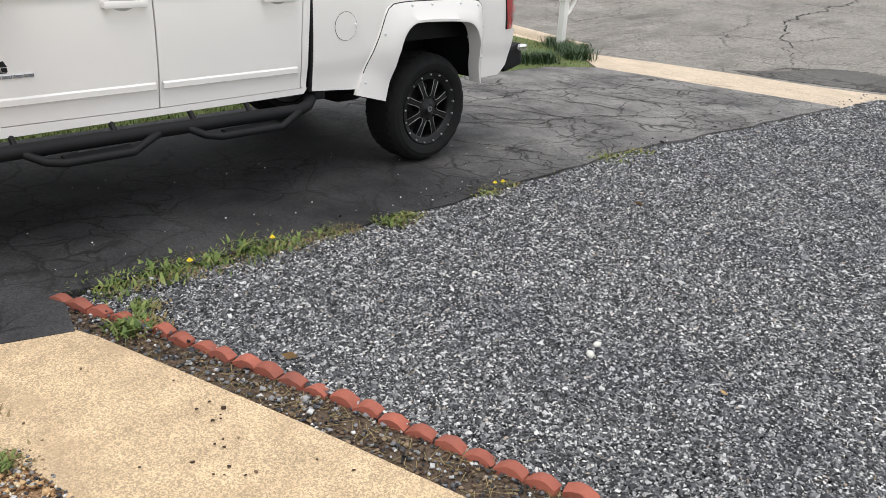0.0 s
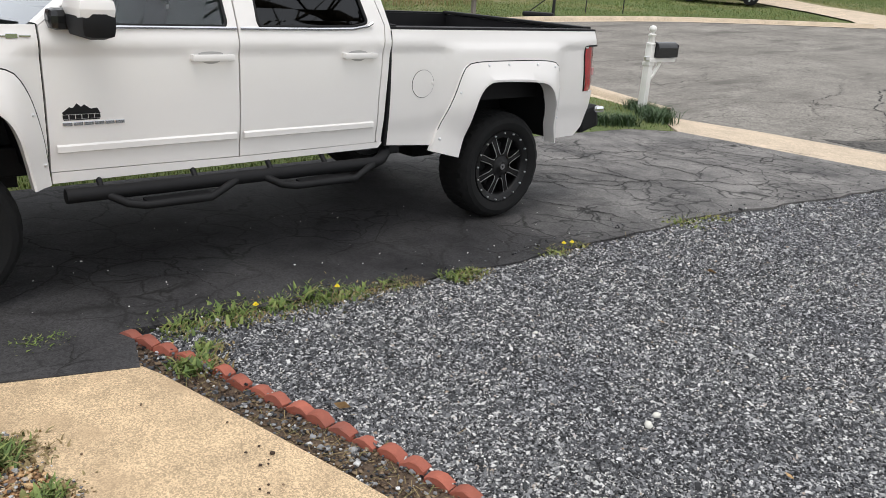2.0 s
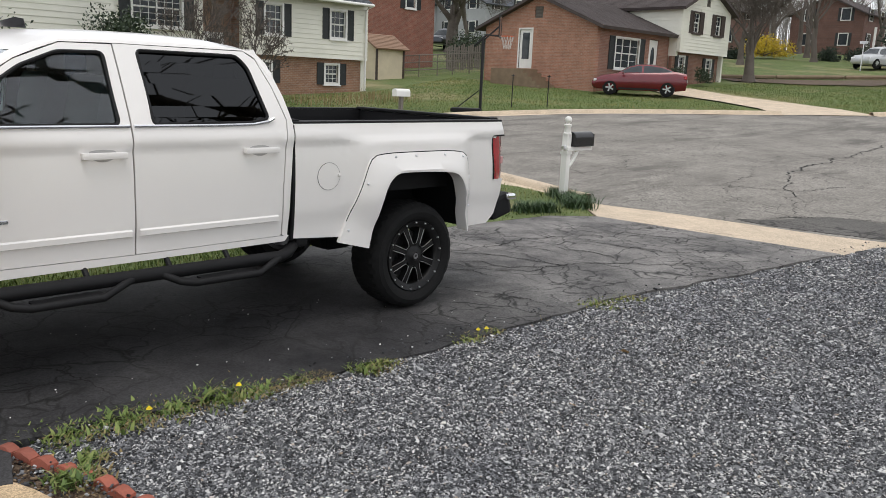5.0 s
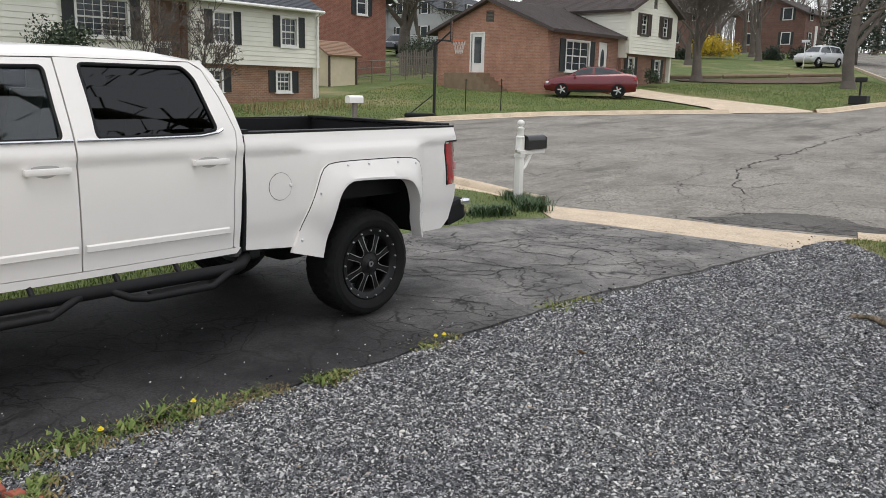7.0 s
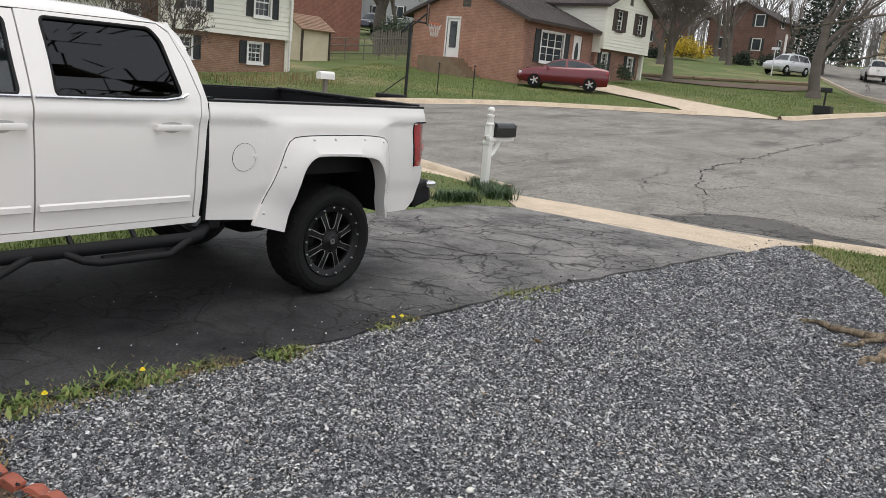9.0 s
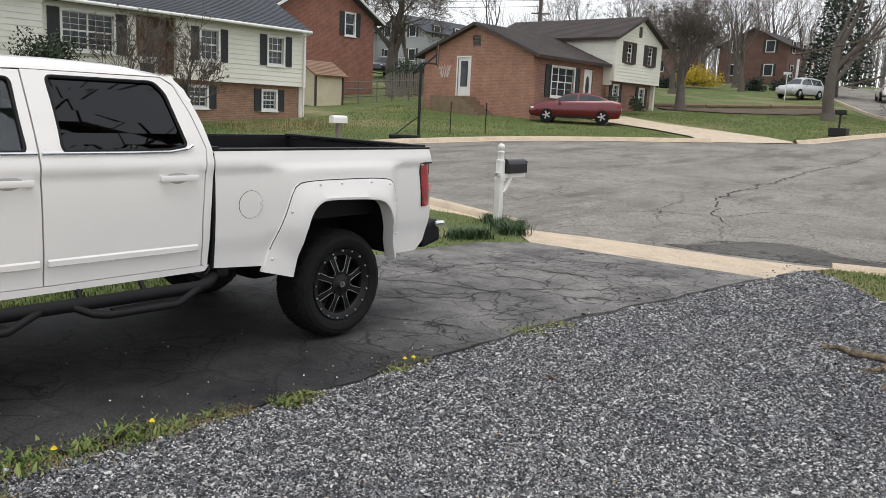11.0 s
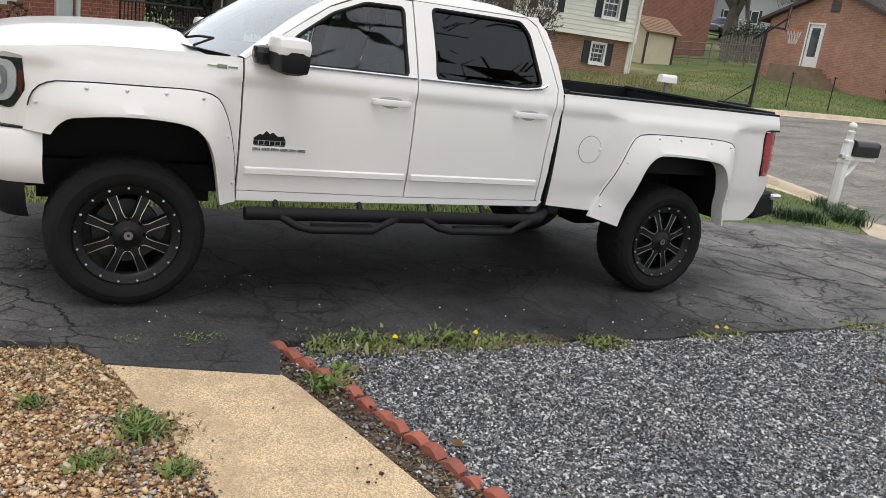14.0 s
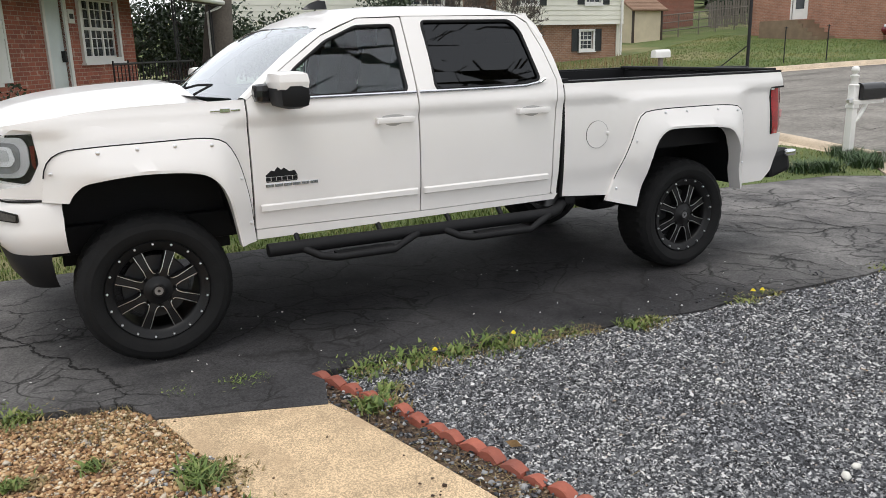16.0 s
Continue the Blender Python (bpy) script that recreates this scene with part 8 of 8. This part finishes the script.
spill[:, 2] = np.where((spill[:, 1] > -1.3) & (spill[:, 0] > -2.9), 0.026 + 0.01 * np.maximum(0, -1.5 - spill[:, 0]), 0.014)
stones("spilt_gravel", spill, 0.0062 * rng.lognormal(0, 0.35, len(spill)), CUBE_V * 0.8, CUBE_F, GRAVEL, "scattered grey stones on soil and asphalt", "gravel", 12, 0.7, 0.35)
peb = scatter([(-5.4, -0.27), (-4.75, -0.28), (-3.92, -0.46)] + PATH_EDGE_L[:5] + [(-4.9, -3.0), (-5.4, -3.0)], 120000, 13)
peb = peb[:42000]
peb[:, 2] = 0.02 + rng.uniform(0, 0.014, len(peb))
stones("pebbles", peb, 0.0088 * rng.lognormal(0, 0.38, len(peb)), OCTA_V, OCTA_F, PEBBLE, "angular tan and brown river pebbles", "pebbles", 14, 0.7, 0.32)
blue = scatter([(-3.95, -1.15), (-3.62, -1.1), (-3.5, -1.75), (-3.3, -2.6), (-3.75, -2.4)], 650, 15)
blue[:, 2] = 0.036
stones("spilt_gravel", blue, 0.0065 * rng.lognormal(0, 0.3, len(blue)), CUBE_V * 0.8, CUBE_F, GRAVEL, "grey stones strewn over the pebbles", "gravel", 16, 0.7, 0.3)

# bark bits on path and soil
BARK_BIT = island_mat("bark_bits", [(0.0, (0.03, 0.018, 0.012)), (0.45, (0.085, 0.052, 0.032)), (0.75, (0.19, 0.13, 0.08)), (1.0, (0.34, 0.25, 0.16))], 0.9)
chips = scatter([(-3.1, -0.6), (-2.95, -0.55)] + BRICK_LINE[4:] + PATH_EDGE_R[:-1], 14000, 17)[:2200]
chips[:, 2] = 0.014
edge_bits = np.array([(x + rng.normal() * 0.05, y + rng.normal() * 0.06, 0.042) for x, y in [(-2.77 - 0.33 * (1 - k / 26), -2.2 + 1.4 * (k / 26) - 0.05) for k in range(26)]])
stray = scatter(PATH_SLAB, 60, 18, 0.038)
stones("bark_chips", np.concatenate([chips, edge_bits, stray]), 0.0066 * rng.lognormal(0, 0.35, len(chips) + len(edge_bits) + len(stray)), ICO_V, ICO_F, BARK_BIT, "dark bark chips on the soil and path edge", "bark", 19, 0.5, 0.3)
g2 = np.random.default_rng(23)
straw = scatter(gravel_poly, 260, 20, 0.034)
dry = np.concatenate([scatter([(-3.0, -0.9)] + BRICK_LINE[20:80] + PATH_EDGE_R[1:5], 5000, 21, 0.01)[:420], straw])
a = g2.uniform(0, 2 * np.pi, len(dry))
l = g2.uniform(0.01, 0.038, len(dry))
dv = np.column_stack([np.cos(a) * l, np.sin(a) * l, g2.uniform(-0.004, 0.012, len(dry))])
sv = np.column_stack([-np.sin(a), np.cos(a), np.zeros(len(dry))]) * 0.0013
vv = np.stack([dry - dv - sv, dry - dv + sv, dry + dv + sv, dry + dv - sv], 1).reshape(-1, 3)
vv[:, 2] += 0.006
pieces("straw", vv, np.arange(len(vv)).reshape(-1, 4), DRY_BLADES, None, "dry straw and twig bits on gravel and soil", "straw")

# grass along the borders
def tuft(c, r, n, high, seed, lean=1.6, name="weed", label="small green weed tuft in a joint", material=None, wide=0.0055):
    g = np.random.default_rng(seed)
    b = np.column_stack([c[0] + g.normal(size=n) * r * 0.4, c[1] + g.normal(size=n) * r * 0.4, np.full(n, c[2])])
    w = thing(name, pose(0, 0, 0), label, "weed" if name == "weed" else name, "weeds along the border" if name == "weed" else "")
    blades("leaves", b, np.full(n, high * 0.5), wide, material or BLADES, "", "", seed, lean, w)
    return w


for k, (x, y, r, n, hgt) in enumerate(((-2.72, -0.55, 0.2, 200, 0.06), (-2.45, -0.56, 0.2, 240, 0.07), (-2.2, -0.58, 0.18, 200, 0.06), (-1.95, -0.6, 0.2, 240, 0.085), (-1.75, -0.63, 0.16, 160, 0.06), (-1.5, -0.64, 0.14, 120, 0.05), (-1.1, -0.74, 0.14, 150, 0.08), (-0.95, -0.74, 0.1, 90, 0.06), (-0.2, -0.74, 0.14, 110, 0.05), (0.05, -0.72, 0.1, 70, 0.05), (1.25, -0.78, 0.22, 160, 0.05), (1.6, -0.83, 0.18, 110, 0.05), (-2.86, -1.0, 0.12, 190, 0.08), (-2.74, -0.86, 0.08, 70, 0.06), (-3.66, -0.4, 0.12, 70, 0.035), (-3.38, -0.42, 0.14, 110, 0.04), (-3.24, -0.43, 0.1, 60, 0.035), (-4.5, -0.3, 0.2, 170, 0.055), (-4.8, -0.3, 0.2, 190, 0.06), (-4.35, -0.33, 0.14, 120, 0.06), (-3.7, -1.3, 0.13, 210, 0.085), (-3.72, -1.18, 0.08, 80, 0.06), (-4.08, -0.98, 0.08, 60, 0.05), (-4.37, -0.99, 0.07, 120, 0.05), (-3.89, -1.48, 0.08, 130, 0.05), (-3.62, -1.6, 0.08, 110, 0.05))):
    tuft((x, y, max(0.012, drive_z(x) - 0.012)), r * 0.95, int(n * 1.15), hgt * (0.72 if x > -2.9 else 0.85), 400 + k, wide=0.0045)
    tuft((x - 0.03, y - 0.01, max(0.012, drive_z(x) - 0.012)), r * 0.8, int(n * 0.16), hgt * 1.1, 800 + k, 1.3, label="small broad-leaved green weed in a joint", wide=0.011)
    tuft((x + 0.06, y - 0.02, max(0.012, drive_z(x) - 0.012)), r * 1.1, int(n * 0.7), hgt * 0.5, 600 + k, 1.8, label="small dry yellowed weed tuft in a joint", material=DRY_BLADES)
for k, (x, y, high) in enumerate(((-2.35, -0.6, 0.05), (-1.88, -0.645, 0.07), (-0.11, -0.735, 0.05), (-0.03, -0.74, 0.045), (2.12, -3.95, 0.09))):
    w = thing("dandelion", pose(x, y, 0.012), "yellow dandelion flower on a short stalk", "flower", "dandelions")
    part("stalk", strip3([(0, 0, 0), (0.004, 0.002, high)], 0.003, 5), BLADES, w)
    bm = bmesh.new()
    for q in range(3):
        lathe(bm, [(0.002, high + 0.004 * q), (0.014 - 0.004 * q, high + 0.004 + 0.005 * q), (0.016 - 0.005 * q, high + 0.001 + 0.005 * q)], "z", 12)
    part("bloom", bm, YELLOW, w)
blades("dry_border_grass", np.concatenate([scatter([(-4.1, -0.4), (-3.82, -0.42), (-3.68, -1.1), (-3.82, -1.0), (-4.3, -0.62), (-4.4, -0.42)], 3600, 41, 0.024), scatter([(-1.7, -0.72), (-1.3, -0.76), (-1.3, -0.6), (-1.7, -0.58)], 900, 42, 0.012)]), 0.017, 0.002, DRY_BLADES, "dry straw-coloured grass at the pebble corner", "grass", 43, 1.4)
blades("verge_grass", scatter(VERGE, 70000, 44, 0.01), 0.034, 0.0036, BLADES, "short green grass beside the kerb", "grass", 45, 0.9)
blades("mailbox_grass", scatter(MAIL_BED, 15000, 46, 0.015), 0.034, 0.004, BLADES, "short grass round the mailbox", "grass", 47, 0.9)
clumps = []
for x, y, r in ((5.75, 2.75, 0.35), (5.5, 2.5, 0.3), (5.25, 2.3, 0.25), (6.0, 3.2, 0.25), (4.6, 2.35, 0.2), (4.35, 2.5, 0.25)):
    g = np.random.default_rng(int(x * 100))
    clumps.append(np.column_stack([x + g.normal(size=420) * r * 0.36, y + g.normal(size=420) * r * 0.36, np.full(420, 0.02)]))
blades("daylily_clump", np.concatenate(clumps), 0.13, 0.006, DARK_BLADES, "long-leaved green clumps at the mailbox foot", "plant", 48, 1.35)
near_lawn = scatter([(-8, 2.3), (4.0, 2.3), (6.3, 6.0), (5.0, 8.0), (-8, 8)], 120000, 49)
near_lawn[:, 2] = -0.05
blades("lawn_grass", near_lawn, 0.042, 0.0045, BLADES, "green lawn behind the pickup", "grass", 50, 0.6)
far_poly = [(9.3, 14.6), (12.2, 15.3), (17.2, 15.2), (22.5, 13.7), (28.5, 9.8), (31, 12.5), (32.5, 17.0), (30.3, 19.5), (30.3, 29.5), (20.5, 25.0), (8, 23.5)]
far1 = on_land(scatter(far_poly, 60000, 51))
far2 = on_land(scatter([(33.2, 7.2), (37, 6.3), (46.8, 5.3), (50, 7), (56, 11), (47, 18), (38, 18.5), (36, 14)], 36000, 52))
blades("far_lawn_grass", np.concatenate([far1, far2]), 0.05, 0.012, BLADES, "patchy green lawn across the street", "grass", 53, 0.7)
reeds = on_land(scatter([(13.5, 20.0), (19, 20.0), (19.5, 23.5), (13.5, 23.5)], 3000, 54))
blades("tall_dry_stems", reeds[:420], 0.36, 0.01, DRY_BLADES, "tall dry stems in front of the cream house", "plant", 55, 0.3)
leaf_pts = np.array([(-2.49, -1.69, 0.035), (-2.9, -0.78, 0.03), (-0.6, -1.9, 0.035), (0.4, -1.6, 0.035), (-1.4, -3.0, 0.035)])
fl = leaf_cloud("fallen_leaf", leaf_pts, 0.06, mat("dry_leaf", (0.4, 0.25, 0.11), 0.8, 0, 0.3, 40, 200, 0.2), None, "dry tan leaves fallen on the gravel", "leaf", "stuff", 56, 0.8, 1.6)
petal_pts = scatter([(-4.6, -0.2), (-2.6, -0.4), (1.2, -0.6), (1.6, 0.5), (-4.6, 1.4)], 130, 61)
petal_pts[:, 2] = 0.0265 + 0.01 * np.maximum(0, -1.5 - petal_pts[:, 0])
leaf_cloud("fallen_petals", petal_pts, 0.013, mat("white_petal", (0.75, 0.74, 0.7), 0.7, 0, 0.05, 40, 200, 0.0), None, "tiny white petals strewn over the asphalt", "petals", "stuff", 62, 0.97, 1.5)
# pale quartz pieces that stand out of the gravel
stones("quartz_stone", np.array([(-1.56, -2.49, 0.035), (-1.46, -2.46, 0.035), (-1.3, -1.6, 0.034), (-0.4, -1.3, 0.034), (0.9, -2.1, 0.034)]), np.array([0.022, 0.02, 0.014, 0.014, 0.016]), ICO_V, ICO_F, mat("pale_quartz", (0.68, 0.66, 0.6), 0.6, 0, 0.1, 30, 100, 0.1), "pale quartz stones among the gravel", "stone", 57)

# broken street edge: a sunken patch with ragged rim
hole = [(6.6, 0.6), (7.1, 0.25), (7.6, 0.1), (8.05, -0.1), (8.2, -0.45), (8.2, -0.85), (7.95, -1.2), (7.75, -1.55), (7.68, -2.0), (7.55, -2.5), (7.3, -2.75), (7.05, -2.4), (6.95, -1.9), (6.78, -1.2), (6.62, -0.6), (6.5, 0.1)]
gh = random.Random(5)
rim_line = resample([(x + gh.uniform(-0.03, 0.03), y + gh.uniform(-0.03, 0.03), 0) for x, y in smooth_line(hole + hole[:1], 90)], 110)[:-1]
structure("street_patch", sheet([(p.x, p.y) for p in rim_line], (), (), (), lambda x, y: Vector((x, y, -0.004)), (0, 0, -0.03)), cracked("worn_patch", (0.085, 0.08, 0.075), (0.17, 0.16, 0.148), 1.8, 0.02, 0.8, 0.6, 90, 0.9), "dark worn-out patch at the street edge", "road")


# long cracks in the driveway and street
CRACK_BLACK = mat("crack_black", (0.014, 0.013, 0.012), 0.95, 0, 0.4, 9, 90, 0.3)

def crack(name, pts, width, z, label, jit=0.03, seed=1, level=None):
    g = random.Random(seed)
    line = resample([(x, y, 0) for x, y in smooth_line(pts, 60)], max(20, int(40 * len(pts))))
    line = [p + Vector((noise.noise(Vector((p.x * 1.3, p.y * 1.3, seed))), noise.noise(Vector((p.x * 1.3, p.y * 1.3, seed + 50))), 0)) * 0.22 + Vector((noise.noise(Vector((p.x * 6, p.y * 6, seed))), noise.noise(Vector((p.x * 6, p.y * 6, seed + 9))), 0)) * 0.07 for p in line]
    bm = bmesh.new()
    rows = []
    for i, p in enumerate(line):
        d = (line[min(i + 1, len(line) - 1)] - line[max(i - 1, 0)]).normalized()
        nrm = Vector((-d.y, d.x, 0))
        w = width * g.uniform(0.3, 1.2) * min(1, 4 * min(i, len(line) - 1 - i) / len(line) + 0.1)
        o = g.uniform(-jit, jit)
        zz = z + level(p.x) if level else land(p.x, p.y) - 0.006
        a, b = p + nrm * (o + w / 2), p + nrm * (o - w / 2)
        rows.append([(a.x, a.y, zz), (b.x, b.y, zz)])
    loft(bm, rows)
    bmesh.ops.recalc_face_normals(bm, faces=bm.faces)
    for f in bm.faces:
        if f.normal.z < 0:
            f.normal_flip()
    return structure(name, bm, CRACK_BLACK, label, "crack")


gc = random.Random(21)
lines = [[(-5.5, 1.5), (-4.8, 1.2), (-4.3, 0.6), (-4.0, -0.1), (-3.6, -0.5)], [(-4.9, 2.2), (-4.6, 1.6), (-4.7, 0.9), (-4.4, 0.3)], [(-3.2, 1.9), (-3.0, 1.0), (-2.6, 0.4), (-2.4, -0.2)], [(0.6, 0.9), (1.4, 0.5), (2.3, 0.2), (3.2, -0.4), (3.6, -1.0)], [(1.2, 1.6), (2.1, 1.2), (2.9, 1.3), (3.9, 0.7), (4.9, 0.5)], [(-5.2, 0.5), (-4.7, 0.75), (-4.2, 0.7), (-3.9, 0.9)]]
x = 0.5
while x < 4.85:
    y = gc.uniform(0.7, 1.85)
    y1 = max(y - gc.uniform(0.6, 2.2), -0.62 - 0.13 * x)
    dx = gc.uniform(0.05, 0.5)
    lines.append([(x + dx * t + gc.uniform(-0.09, 0.09), y + (y1 - y) * t) for t in (0, 0.25, 0.5, 0.75, 1)])
    x += gc.uniform(0.1, 0.36)
for k, pts in enumerate(lines):
    crack("driveway_crack", pts, 0.017 if k < 6 else gc.uniform(0.009, 0.02), 0.0045, "open crack in the driveway asphalt", 0.012, 600 + k, drive_z)
# First two strips stand in for the patch's raised rim and its shadow.
for k, (pts, w) in enumerate(((hole[1:6], 0.07), (hole[5:10], 0.06), ([(7.6, 0.3), (9.5, 1.0), (11.0, 1.7), (12.9, 2.35), (16.6, 2.7), (21.9, 3.1), (27.7, 3.2), (36, 3.9)], 0.055), ([(8.5, 3.4), (9.5, 2.4), (10.5, 1.2), (11.5, 1.0), (12.2, -0.5), (12.6, -2.5)], 0.025), ([(8.2, 1.2), (9.6, 2.3), (11.6, 2.6), (13.4, 3.6)], 0.02), ([(7.6, 5.4), (8.8, 4.8), (10.4, 4.9), (12.6, 6.0)], 0.02), ([(9.5, 7.8), (11.5, 7.2), (14, 7.8), (17, 7.3)], 0.025), ([(8.6, -3.2), (10, -2.2), (12.2, -2.6), (15, -2.0)], 0.025), ([(9.8, -0.6), (10.6, -1.5), (12.5, -1.3), (14.4, -1.7)], 0.025))):
    crack("street_crack", pts, w, None, "tar-dark crack and rim line in the street", 0.05, 700 + k)
